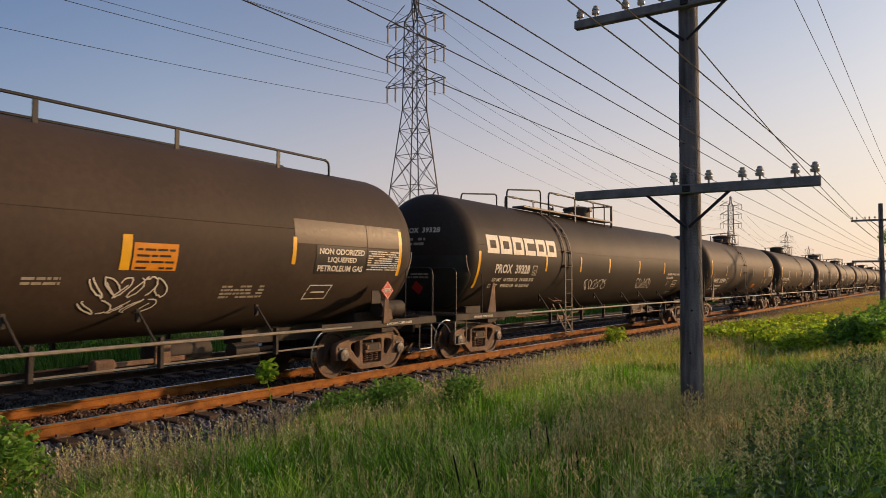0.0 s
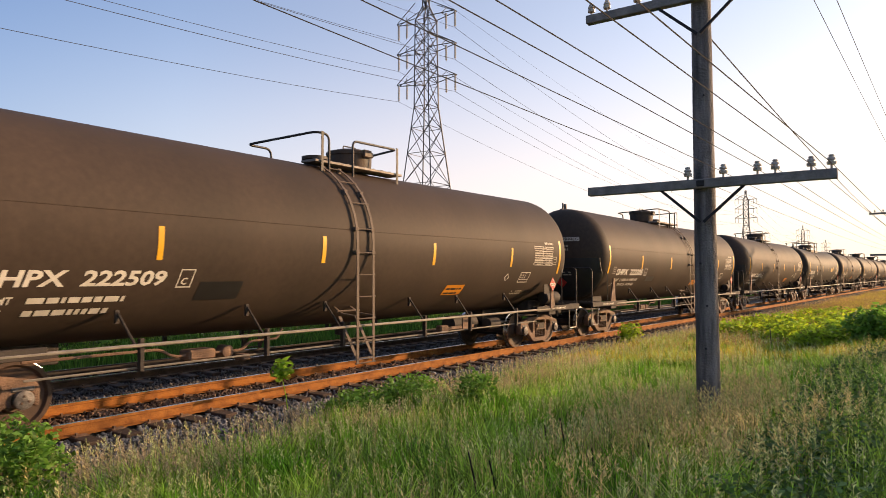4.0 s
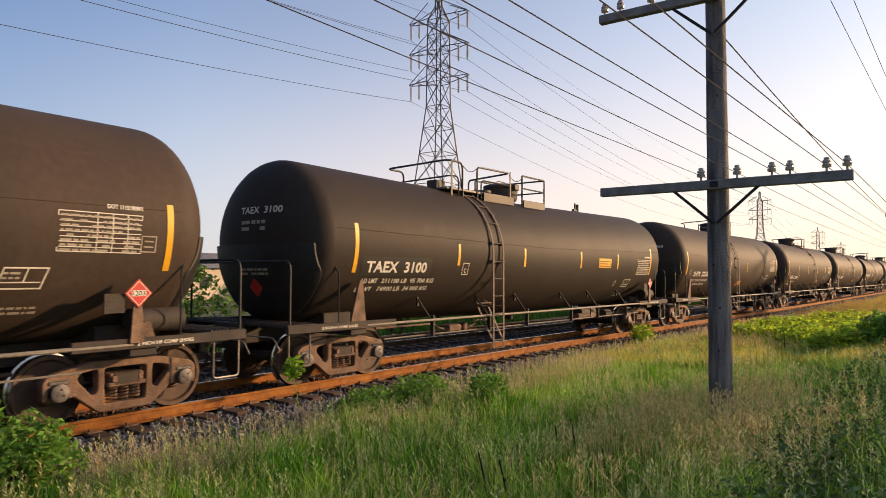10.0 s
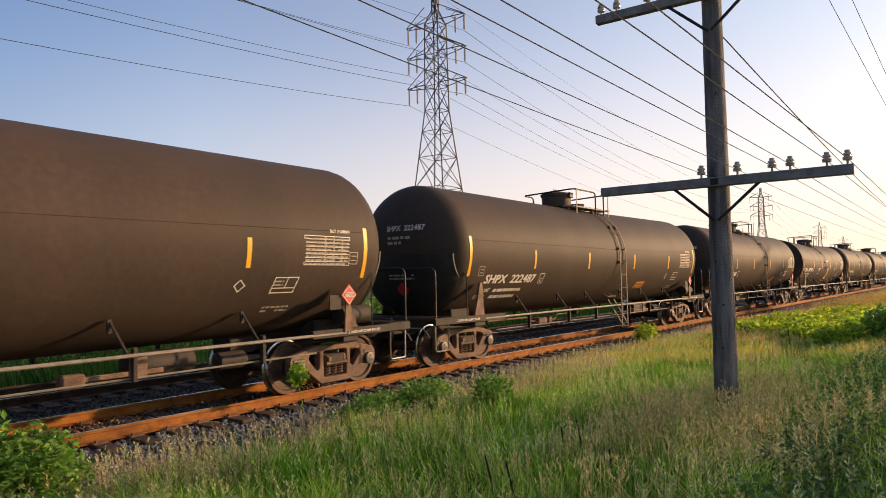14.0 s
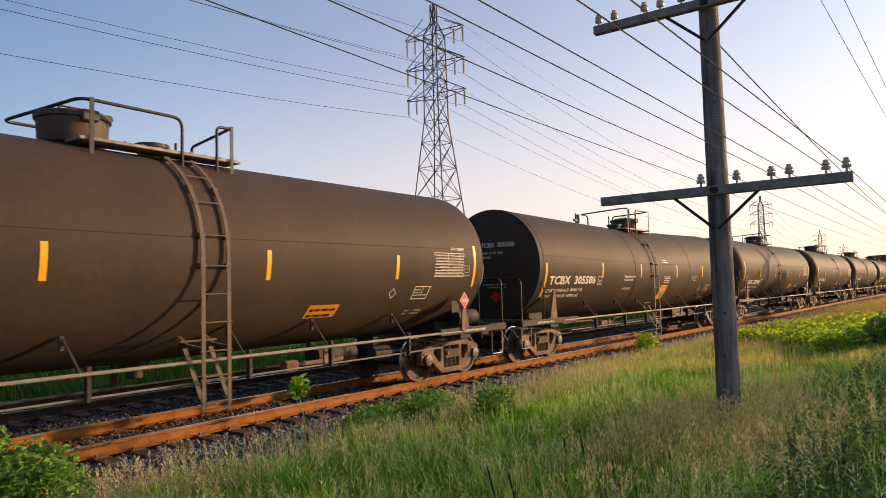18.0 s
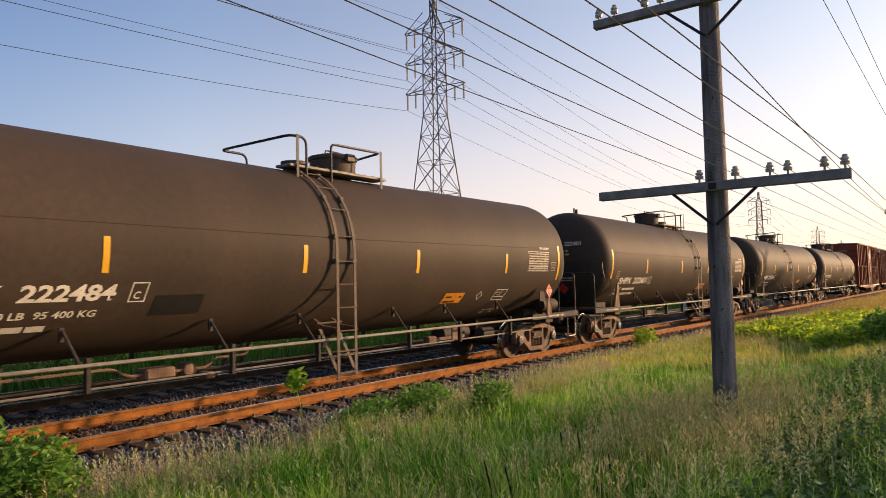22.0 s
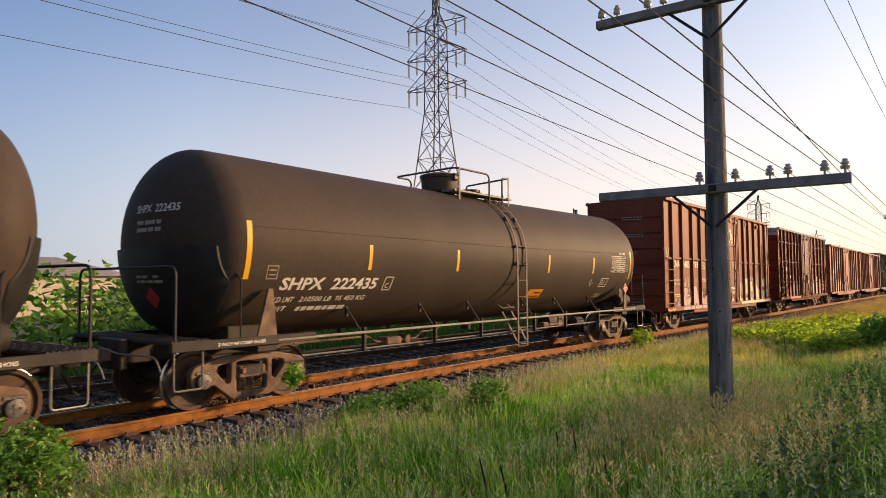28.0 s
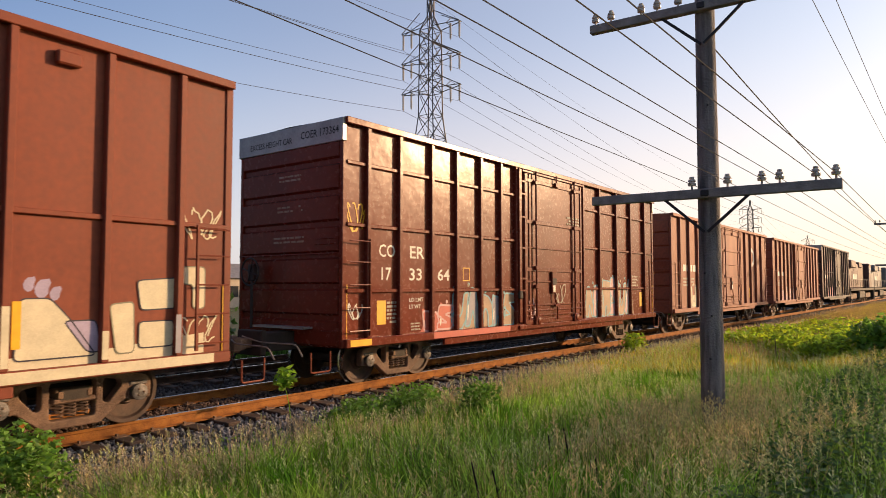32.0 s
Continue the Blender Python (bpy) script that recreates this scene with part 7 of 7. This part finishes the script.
# ---- plants ----
def blades(name, count, s_rng, n_rng, height, width, seed, material, label, density=1.0, lean=0.35, heads=False, keep=None, category="grass"):
    """Tapering bent grass blades as one mesh."""
    g = np.random.default_rng(seed)
    s = s_rng[0] + (s_rng[1] - s_rng[0]) * g.random(count) ** density
    n = g.uniform(n_rng[0], n_rng[1], count)
    if keep is not None:
        ok = np.array([keep(a, b) > g.random() for a, b in zip(s, n)])
        s, n = s[ok], n[ok]
        count = len(s)
    base = np.array([rail_point(a, b) for a, b in zip(s, n)])
    base[:, 2] = [ground_height(p[0], p[1]) for p in base]
    clump = np.array([noise.noise((p[0] * 0.9, p[1] * 0.9, 3.0)) for p in base])
    h = height * g.uniform(0.5, 1.15, count) * (1 + 0.45 * clump) * np.clip(0.6 + (-1.2 - n) * 0.3, 0.6, 1) ** (n < 0)
    w = width * g.uniform(0.6, 1.4, count)
    a = g.uniform(0, 2 * np.pi, count)
    b = g.uniform(0, 2 * np.pi, count)
    side = np.stack([np.cos(a), np.sin(a), np.zeros(count)], 1)
    bend = np.stack([np.cos(b), np.sin(b), np.zeros(count)], 1) * (lean * g.random(count) * h)[:, None]
    gust = np.array([noise.noise((p[0] * 0.6, p[1] * 0.6, 11.0)) for p in base])
    bend[:, 0] -= (0.12 + 0.45 * gust) * h
    bend[:, 1] += 0.35 * gust * h
    up = np.array([0, 0, 1.0])
    v = np.empty((count, 7, 3))
    for i, (u, k) in enumerate(((0, 0.8), (0.45, 1.0), (0.8, 0.7))):
        c = base + up * (h * u)[:, None] + bend * (u * u)
        v[:, 2 * i] = c - side * (w * k / 2)[:, None]
        v[:, 2 * i + 1] = c + side * (w * k / 2)[:, None]
    v[:, 6] = base + up * h[:, None] + bend
    if heads:
        v[:, 4] = base + up * (h * 0.8)[:, None] + bend * 0.64 - side * (w * 2.4)[:, None]
        v[:, 5] = base + up * (h * 0.8)[:, None] + bend * 0.64 + side * (w * 2.4)[:, None]
    tri = np.array([(0, 1, 3), (0, 3, 2), (2, 3, 5), (2, 5, 4), (4, 5, 6)])
    f = (tri[None] + (np.arange(count) * 7)[:, None, None]).reshape(-1, 3)
    ob = part(name, solid_mesh(name, v.reshape(-1, 3), f), material)
    return tagged(ob, label, category, "", "stuff")


def patch_field(scale, seed, level):
    return lambda s, n: 1.0 if noise.noise((s * scale, n * scale * 1.6, seed)) > level else 0.1


def open_edge(s, n):
    """Grass thins out on the stones."""
    return min(1.0, max(0.0, (-1.85 - n + 0.5 * noise.noise((s * 0.8, 0, 7)) + 0.04 * max(0, s - 8)) / 0.6))


def panicles(name, count, s_rng, n_rng, height, seed, material, label, keep=None, thick=0.0024, wide=0.0075):
    """Thin stalks with loose feathery seed heads."""
    g = np.random.default_rng(seed)
    s, n = g.uniform(*s_rng, count), g.uniform(*n_rng, count)
    if keep is not None:
        ok = np.array([keep(a, b) > g.random() for a, b in zip(s, n)])
        s, n = s[ok], n[ok]
    count = len(s)
    base = np.array([rail_point(a, b) for a, b in zip(s, n)])
    base[:, 2] = [ground_height(p[0], p[1]) for p in base]
    h = height * g.uniform(0.65, 1.15, count)
    a = g.uniform(0, 6.283, count)
    lean = np.stack([np.cos(a), np.sin(a), np.zeros(count)], 1) * (0.22 * h * g.random(count))[:, None]
    lean[:, 0] -= 0.1 * h
    up = np.array([0, 0, 1.0])
    side = np.stack([-np.sin(a + 0.8), np.cos(a + 0.8), np.zeros(count)], 1) * thick
    k = 9
    v = np.empty((count, 4 + 3 * k, 3))
    v[:, 0], v[:, 1] = base - side, base + side
    tip = base + up * h[:, None] + lean
    v[:, 2], v[:, 3] = tip + side * 0.6, tip - side * 0.6
    for i in range(k):
        u = 0.66 + 0.34 * (i + g.random(count)) / k
        c = base + up * (h * u)[:, None] + lean * (u * u)[:, None]
        b = g.uniform(0, 6.283, count)
        out = np.stack([np.cos(b), np.sin(b), 0.6 + 0.4 * g.random(count)], 1) * (0.03 + 0.05 * (1 - u))[:, None] * (h / 0.5)[:, None]
        w = np.stack([-np.sin(b), np.cos(b), np.zeros(count)], 1) * wide
        v[:, 4 + 3 * i], v[:, 5 + 3 * i], v[:, 6 + 3 * i] = c, c + out * 0.6 + w * 1.6, c + out
    tri = np.array([(0, 1, 2), (0, 2, 3)] + [(4 + 3 * i, 5 + 3 * i, 6 + 3 * i) for i in range(k)])
    f = (tri[None] + (np.arange(count) * (4 + 3 * k))[:, None, None]).reshape(-1, 3)
    ob = part(name, solid_mesh(name, v.reshape(-1, 3), f), material)
    return tagged(ob, label, "grass", "", "stuff")


def leaf_litter(name, count, s_rng, n_rng, height, size, seed, material, label, keep):
    """Low broad-leaved weeds between the grass, one loose mesh."""
    g = np.random.default_rng(seed)
    s, n = g.uniform(*s_rng, count), g.uniform(*n_rng, count)
    ok = np.array([keep(a, b) > g.random() for a, b in zip(s, n)])
    s, n = s[ok], n[ok]
    count = len(s)
    c = np.array([rail_point(a, b) for a, b in zip(s, n)])
    c[:, 2] = [ground_height(p[0], p[1]) for p in c]
    c[:, 2] += height * g.random(count) ** 0.6 * (1 + 0.5 * np.array([noise.noise((p[0] * 1.5, p[1] * 1.5, 5)) for p in c]))
    a = g.normal(size=(count, 3)) * np.array([1, 1, 0.45])
    a /= np.linalg.norm(a, axis=1)[:, None]
    b = np.cross(a, g.normal(size=(count, 3)) * 0.5 + np.array([0, 0, 1.0]))
    b /= np.linalg.norm(b, axis=1)[:, None]
    k = (size * g.uniform(0.5, 1.4, count))[:, None]
    drop = np.array([0, 0, 1.0]) * k * 0.25
    v = np.stack([c - a * k, c + b * k * 0.5, c + a * k - drop, c - b * k * 0.5], 1)
    f = (np.array([(0, 1, 2), (0, 2, 3)])[None] + (np.arange(count) * 4)[:, None, None]).reshape(-1, 3)
    return tagged(part(name, solid_mesh(name, v.reshape(-1, 3), f), material), label, "weeds", "", "stuff")


def soft_patch(scale, seed, level, least=0.08):
    return lambda s, n: min(1.0, max(least, 0.5 + 3.0 * (noise.noise((s * scale, n * scale * 1.5, seed)) - level)))


def tufts(s, n):
    """Grass grows in tufts with darker gaps between."""
    return open_edge(s, n) * min(1.0, max(0.05, 0.55 + 2.6 * noise.noise((s * 1.7, n * 1.7, 21.0))))


def near_pole(s, n):
    """The dry patch round the pole's foot."""
    p = rail_point(s, n)
    d = math.hypot((p.x - 8.0) / 2.6, (p.y - 1.9) / 1.4)
    return min(1.0, max(0.0, 1.5 - 1.2 * d + 0.7 * noise.noise((s * 0.9, n * 0.9, 31.0))))


def fresh(s, n):
    """Green grass, thinner where the dry patch is."""
    return tufts(s, n) * (1 - 0.55 * near_pole(s, n))


def sward(s, n):
    return open_edge(s, n) * (1 - 0.5 * near_pole(s, n))


def dry_edge(s, n):
    """Dry grass along the stones, in uneven drifts."""
    return min(1.0, max(0.04, 0.75 - 0.55 * abs(n + 2.45) + 1.6 * noise.noise((s * 0.55, n * 0.8, 2.0))))


blades("wide_verge_grass", 26000, (-14, 30), (-22, -1.7), 0.22, 0.016, 31, "grass", "short green grass over the whole verge", 1.0, 1.0, False, open_edge)
blades("near_grass", 110000, (1.5, 24), (-9.6, -1.1), 0.36, 0.0085, 1, "grass", "green meadow grass on the verge", 1.1, 1.1, False, fresh)
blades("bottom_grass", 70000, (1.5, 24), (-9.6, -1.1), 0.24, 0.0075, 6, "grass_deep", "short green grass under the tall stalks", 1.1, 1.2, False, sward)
blades("dry_blades", 12000, (3.5, 14), (-9.6, -5.2), 0.38, 0.005, 41, "straw", "dry tan grass round the pole's foot", 1.0, 1.3, False, near_pole)
blades("edge_blades", 8000, (3.5, 24), (-3.3, -1.6), 0.26, 0.005, 42, "straw_pink", "dry thin grass at the ballast edge", 1.2, 1.2, False, dry_edge)
blades("far_grass", 90000, (15.5, 110), (-16, -1.4), 0.36, 0.015, 2, "yellow_grass", "yellow-green meadow grass farther along the verge", 1.7, 0.9)
leaf_litter("low_weeds", 30000, (2.0, 24), (-9.6, -1.3), 0.24, 0.028, 12, "leaf", "low broad-leaved green weeds in the grass", soft_patch(0.55, 3.0, 0.2, 0.03))
# corner weeds take the darker leaf colour to deepen the shade there
leaf_litter("corner_weeds", 24000, (4.8, 17), (-10.5, -8.0), 0.36, 0.03, 13, "leaf_far", "green weeds at the verge's edge, darkened for the shade there", soft_patch(0.5, 6.0, -0.2, 0.15))
panicles("green_heads", 11000, (2.0, 24), (-9.6, -1.4), 0.42, 14, "seed", "pale green seed heads standing over the grass", soft_patch(0.7, 8.0, 0.0, 0.25), 0.002, 0.0085)
panicles("dry_stalks", 5200, (2.5, 24), (-9.3, -1.4), 0.44, 3, "straw", "dry straw-coloured stalks with feathery seed heads", soft_patch(0.5, 9.0, 0.12, 0.04), 0.0018, 0.006)
panicles("verge_stalks", 4200, (4.5, 14), (-9.5, -5.2), 0.5, 8, "straw", "dry feathery grass round the pole", near_pole, 0.002, 0.009)
panicles("edge_stalks", 4200, (3.6, 15), (-3.3, -1.4), 0.34, 4, "straw_pink", "dry pinkish grass at the ballast edge", dry_edge, 0.002, 0.008)
panicles("edge_stalks", 4200, (12, 40), (-3.2, -1.3), 0.40, 16, "straw_pink", "dry pinkish grass at the ballast edge", dry_edge, 0.003, 0.008)
panicles("far_stalks", 22000, (17, 90), (-14, -1.6), 0.5, 5, "straw_warm", "dry reddish stalks farther along the verge", soft_patch(0.15, 4.0, -0.1), 0.005, 0.013)
blades("trackside_grass", 40000, (0, 90), (6.5, 12.0), 0.72, 0.022, 7, "grass_far", "green grass beyond the second track", 1.4)


def leaf_mass(count, size, spread, seed, shape="round"):
    """Many small bent leaves round a centre, each a pair of facets."""
    g = np.random.default_rng(seed)
    d = g.normal(size=(count, 3))
    d /= np.linalg.norm(d, axis=1)[:, None]
    rad = g.random(count) ** 0.45
    lump = 1 + 0.45 * np.array([noise.noise((p[0] * 2.2 + seed, p[1] * 2.2, p[2] * 2.2)) for p in d])
    c = d * (rad * lump)[:, None] * np.array(spread)
    c[:, 2] += spread[2]
    c[:, 2] = np.maximum(c[:, 2], 0.02)
    a = g.normal(size=(count, 3))
    a[:, 2] *= 0.5
    a /= np.linalg.norm(a, axis=1)[:, None]
    b = np.cross(a, g.normal(size=(count, 3)))
    b /= np.linalg.norm(b, axis=1)[:, None]
    k = (size * g.uniform(0.6, 1.3, count))[:, None]
    nrm = np.cross(a, b)
    v = np.stack([c - a * k, c + b * k * 0.5 + nrm * k * 0.15, c + a * k * 1.1 - nrm * k * 0.2, c - b * k * 0.5 + nrm * k * 0.15], 1)
    f = np.array([(0, 1, 2), (0, 2, 3)])
    f = (f[None] + (np.arange(count) * 4)[:, None, None]).reshape(-1, 3)
    return solid_mesh("leaves", v.reshape(-1, 3), f)


def shrub(s, n, spread, count, size, seed, material, label, name="bush", group="", stems=5):
    p = rail_point(s, n)
    p.z = ground_height(p.x, p.y)
    b = thing(name, label, "bush", group, "", Matrix.Translation(p))
    g = random.Random(seed)
    for i in range(stems):
        q = Vector((g.uniform(-0.6, 0.6) * spread[0], g.uniform(-0.6, 0.6) * spread[1], spread[2] * g.uniform(0.9, 1.6)))
        part("stem", Shape().tube([(0, 0, -0.05), q * 0.5 + Vector((0, 0, 0.05)), q], 0.012 + 0.008 * spread[2], 5, False, 0.004), "trunk", b)
    part("foliage", leaf_mass(count, size, spread, seed), material, b)
    return b


p = rail_point(7.85, -0.75)
p.z = ground_height(p.x, p.y)
sapling = thing("sapling", "small bright green sapling on a thin stem beside the rail", "sapling", "", "", Matrix.Translation(p))
part("stem", Shape().tube([(0, 0, -0.05), (-0.03, 0.02, 0.25), (-0.08, 0.05, 0.52), (-0.1, 0.06, 0.82)], 0.009, 5, False, 0.004), "leaf_young", sapling)
part("foliage", leaf_mass(95, 0.075, (0.19, 0.17, 0.19), 1), "leaf_young", sapling, "", (-0.1, 0.05, 0.5))
shrub(22.0, -1.0, (0.5, 0.4, 0.36), 520, 0.07, 2, "leaf_light", "low yellow-green weed clump by the ballast", "weed_clump")
shrub(8.0, -2.15, (0.7, 0.4, 0.27), 1600, 0.045, 3, "leaf", "low dark green weeds among the grass", "weed_clump")
shrub(9.1, -2.3, (0.8, 0.42, 0.3), 1900, 0.045, 5, "leaf", "leafy dark green weeds among the grass", "weed_clump")
shrub(9.3, -3.5, (0.4, 0.35, 0.34), 900, 0.042, 6, "leaf", "upright dark green weeds among the grass", "weed_clump")
shrub(3.3, -1.6, (0.55, 0.55, 0.42), 3000, 0.042, 4, "leaf", "leafy green bush beside the near rail", "bush")
shrub(3.0, -1.1, (0.42, 0.42, 0.5), 1300, 0.052, 14, "leaf_mid", "leafy green bush beside the near rail", "bush")
# sun and shade are in the leaf colours: pale shrubs first, then dark ones
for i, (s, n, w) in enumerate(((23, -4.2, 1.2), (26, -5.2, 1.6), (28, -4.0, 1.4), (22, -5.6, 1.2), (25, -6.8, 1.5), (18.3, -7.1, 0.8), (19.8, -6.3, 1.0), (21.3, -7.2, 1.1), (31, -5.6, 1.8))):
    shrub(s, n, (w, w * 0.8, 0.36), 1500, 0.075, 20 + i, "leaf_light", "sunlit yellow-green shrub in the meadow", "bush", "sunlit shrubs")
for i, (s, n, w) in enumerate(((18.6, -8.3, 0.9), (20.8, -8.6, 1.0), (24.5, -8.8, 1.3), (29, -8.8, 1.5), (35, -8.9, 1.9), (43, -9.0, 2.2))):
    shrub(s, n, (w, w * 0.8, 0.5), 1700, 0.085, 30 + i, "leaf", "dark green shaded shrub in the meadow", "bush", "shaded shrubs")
# base on the ground, lean of the tip, height of the tip
for x, y, dx, dy, top in ((4.86, 2.90, -0.06, 0.06, 0.47), (4.97, 2.78, -0.05, 0.05, 0.40), (6.38, 2.97, -0.02, 0.03, 0.40), (6.58, 2.86, -0.04, 0.05, 0.45),
                          (6.29, 2.51, -0.01, 0.01, 0.30), (6.07, 2.36, -0.01, 0.02, 0.33), (7.32, 2.22, -0.03, 0.04, 0.29), (14.6, 3.1, 0.02, 0.0, 0.62), (17.6, 2.4, -0.03, 0.02, 0.66)):
    z = ground_height(x, y)
    o = part("dead_stalk", Shape().tube([(-dx * 0.3, -dy * 0.3, -0.03), (dx * 0.35, dy * 0.45, (top - z) * 0.55), (dx, dy, top - z)], 0.011, 5, False, 0.007), "stem", None, "", (x, y, z))
    tagged(o, "dry blackish plant stalk standing in the grass", "stalk", "dead stalks")



def tree(x, y, height, crown, seed, material="leaf_far", count=2600, size=0.22):
    z = ground_height(x, y)
    t = thing("tree", "leafy deciduous tree with an uneven crown", "tree", "trees round the railway", "", Matrix.Translation((x, y, z)))
    g = random.Random(seed)
    tips = []
    sh = Shape().tube([(0, 0, -0.2), (0.05 * height * g.uniform(-1, 1), 0, height * 0.35), (0.06 * height * g.uniform(-1, 1), 0.04 * height * g.uniform(-1, 1), height * 0.75)], 0.028 * height, 9, False, 0.008 * height)
    part("trunk", sh, "trunk", t)
    for i in range(7):
        a, u = 6.28 * i / 7 + g.uniform(-0.4, 0.4), g.uniform(0.3, 0.65)
        q = Vector((math.cos(a) * crown * 0.75, math.sin(a) * crown * 0.75, height * (u + 0.22)))
        part("limb", Shape().tube([(0, 0, height * u * 0.9), q * 0.5 + Vector((0, 0, height * u * 0.48)), q], 0.011 * height, 6, False, 0.003 * height), "trunk", t)
        tips.append(q)
    tips += [Vector((0, 0, height * 0.85)), Vector((0, 0, height * 0.6))]
    for i, q in enumerate(tips):
        k = crown * g.uniform(0.4, 0.62)
        part("foliage", leaf_mass(count // len(tips), size, (k, k, k * 0.75), seed + i), material, t, "", (q.x, q.y, q.z - k * 0.75))
    return t


# scrub and houses beyond the tracks, seen under and between the cars
g1 = random.Random(12)
for i in range(26):
    s = -8 + 5.2 * i
    shrub(s + g1.uniform(-1.5, 1.5), 10.2 + g1.uniform(-1.5, 4.0), (g1.uniform(2.0, 3.2), g1.uniform(1.2, 2.0), g1.uniform(0.7, 1.0) + (0.6 if i < 6 else 0)), 1000, 0.15, 60 + i, "leaf_far" if i % 3 else "leaf", "wild green scrub beyond the second track", "bush", "scrub beyond the tracks", 3)


def house(x, y, w, d, h, ridge, turn, label):
    b = thing("house", label, "house", "houses beyond the tracks", "", Matrix.Translation((x, y, -0.6)) @ Matrix.Rotation(radians(turn), 4, "Z"))
    part("wall", Shape().box(-w, w, -d, d, 0, h, 0.02), "wall", b)
    rf = Shape().add([(-w - 0.4, -d - 0.4, h), (w + 0.4, -d - 0.4, h), (w + 0.4, d + 0.4, h), (-w - 0.4, d + 0.4, h), (-w * 0.6, 0, h + ridge), (w * 0.6, 0, h + ridge)],
                     [(0, 1, 5, 4), (2, 3, 4, 5), (1, 2, 5), (3, 0, 4), (3, 2, 1, 0)])
    part("roof", rf, "shingle", b)
    for i in range(3):
        part("window", Shape().box(-w * 0.75 + i * w * 0.6, -w * 0.75 + i * w * 0.6 + 1.1, -d - 0.04, -d + 0.02, h * 0.4, h * 0.75, 0.01), "glass", b)


house(22, 58, 9, 5, 3.2, 1.6, -4, "low pale bungalow with a grey hipped roof")
house(46, 62, 8, 5, 3.3, 1.7, 3, "low pale bungalow with a grey hipped roof")
house(0, 60, 8, 5, 3.2, 1.6, 3, "low pale bungalow with a grey hipped roof")
for i, (x, y, h, c) in enumerate(((10, 50, 4.4, 2.6), (34, 52, 4.2, 2.5), (56, 50, 4.6, 2.8), (90, 70, 6, 4), (120, 75, 6, 4), (-14, 52, 4.5, 3), (150, 60, 6, 4), (200, 70, 7, 4.5))):
    tree(x, y, h, c, 100 + i)
# trees on the verge side
tree(52.0, -2.6, 5.2, 1.9, 130, "leaf", 3000, 0.12)
for i, (x, y, h) in enumerate(((7.0, -10.5, 6.4), (10.5, -9.6, 6.8), (14.0, -10.2, 6.6), (17.5, -9.4, 6.9), (21.0, -9.8, 6.5), (24.5, -9.0, 6.6))):
    tree(x, y, h, 2.4, 131 + 11 * i, "leaf", 420, 0.2)
for i in range(7):
    shrub(6.0 + 3.6 * i, -17.6, (2.0, 1.4, 1.3), 240, 0.18, 180 + i, "leaf", "dark green scrub under the trees on the verge", "bush", "scrub under the verge trees", 3)


# ---- what moves ----
def motions():
    times = [0.5 * i for i in range(65)]
    shift = {}
    for car, u, bogie in TRAIN:
        rows = []
        for t in times:
            s = u - gone(t)
            a, b = rail_point(s - bogie, MID), rail_point(s + bogie, MID)
            d = b - a
            rows.append((t, Matrix.Translation((a + b) / 2) @ Matrix.Rotation(math.atan2(d.y, d.x), 4, "Z")))
        walk(car, rows)
        shift[car] = u
    for w, car, x in WHEELS:
        u = shift[car] + x
        place = w.matrix_basis.translation.copy()
        rows = []
        steps = [i / 15 for i in range(481)]
        near = [t for t in steps if -4 < u - gone(t) < 45]
        if near:
            rows = [(t, Matrix.Translation(place) @ Matrix.Rotation(-(gone(t) - gone(near[0])) / 0.457, 4, "Y")) for t in near]
        if not rows or rows[0][0] > 0:
            rows.insert(0, (0.0, Matrix.Translation(place)))
        if rows[-1][0] < 32:
            rows.append((32.0, rows[-1][1]))
        walk(w, rows)


motions()
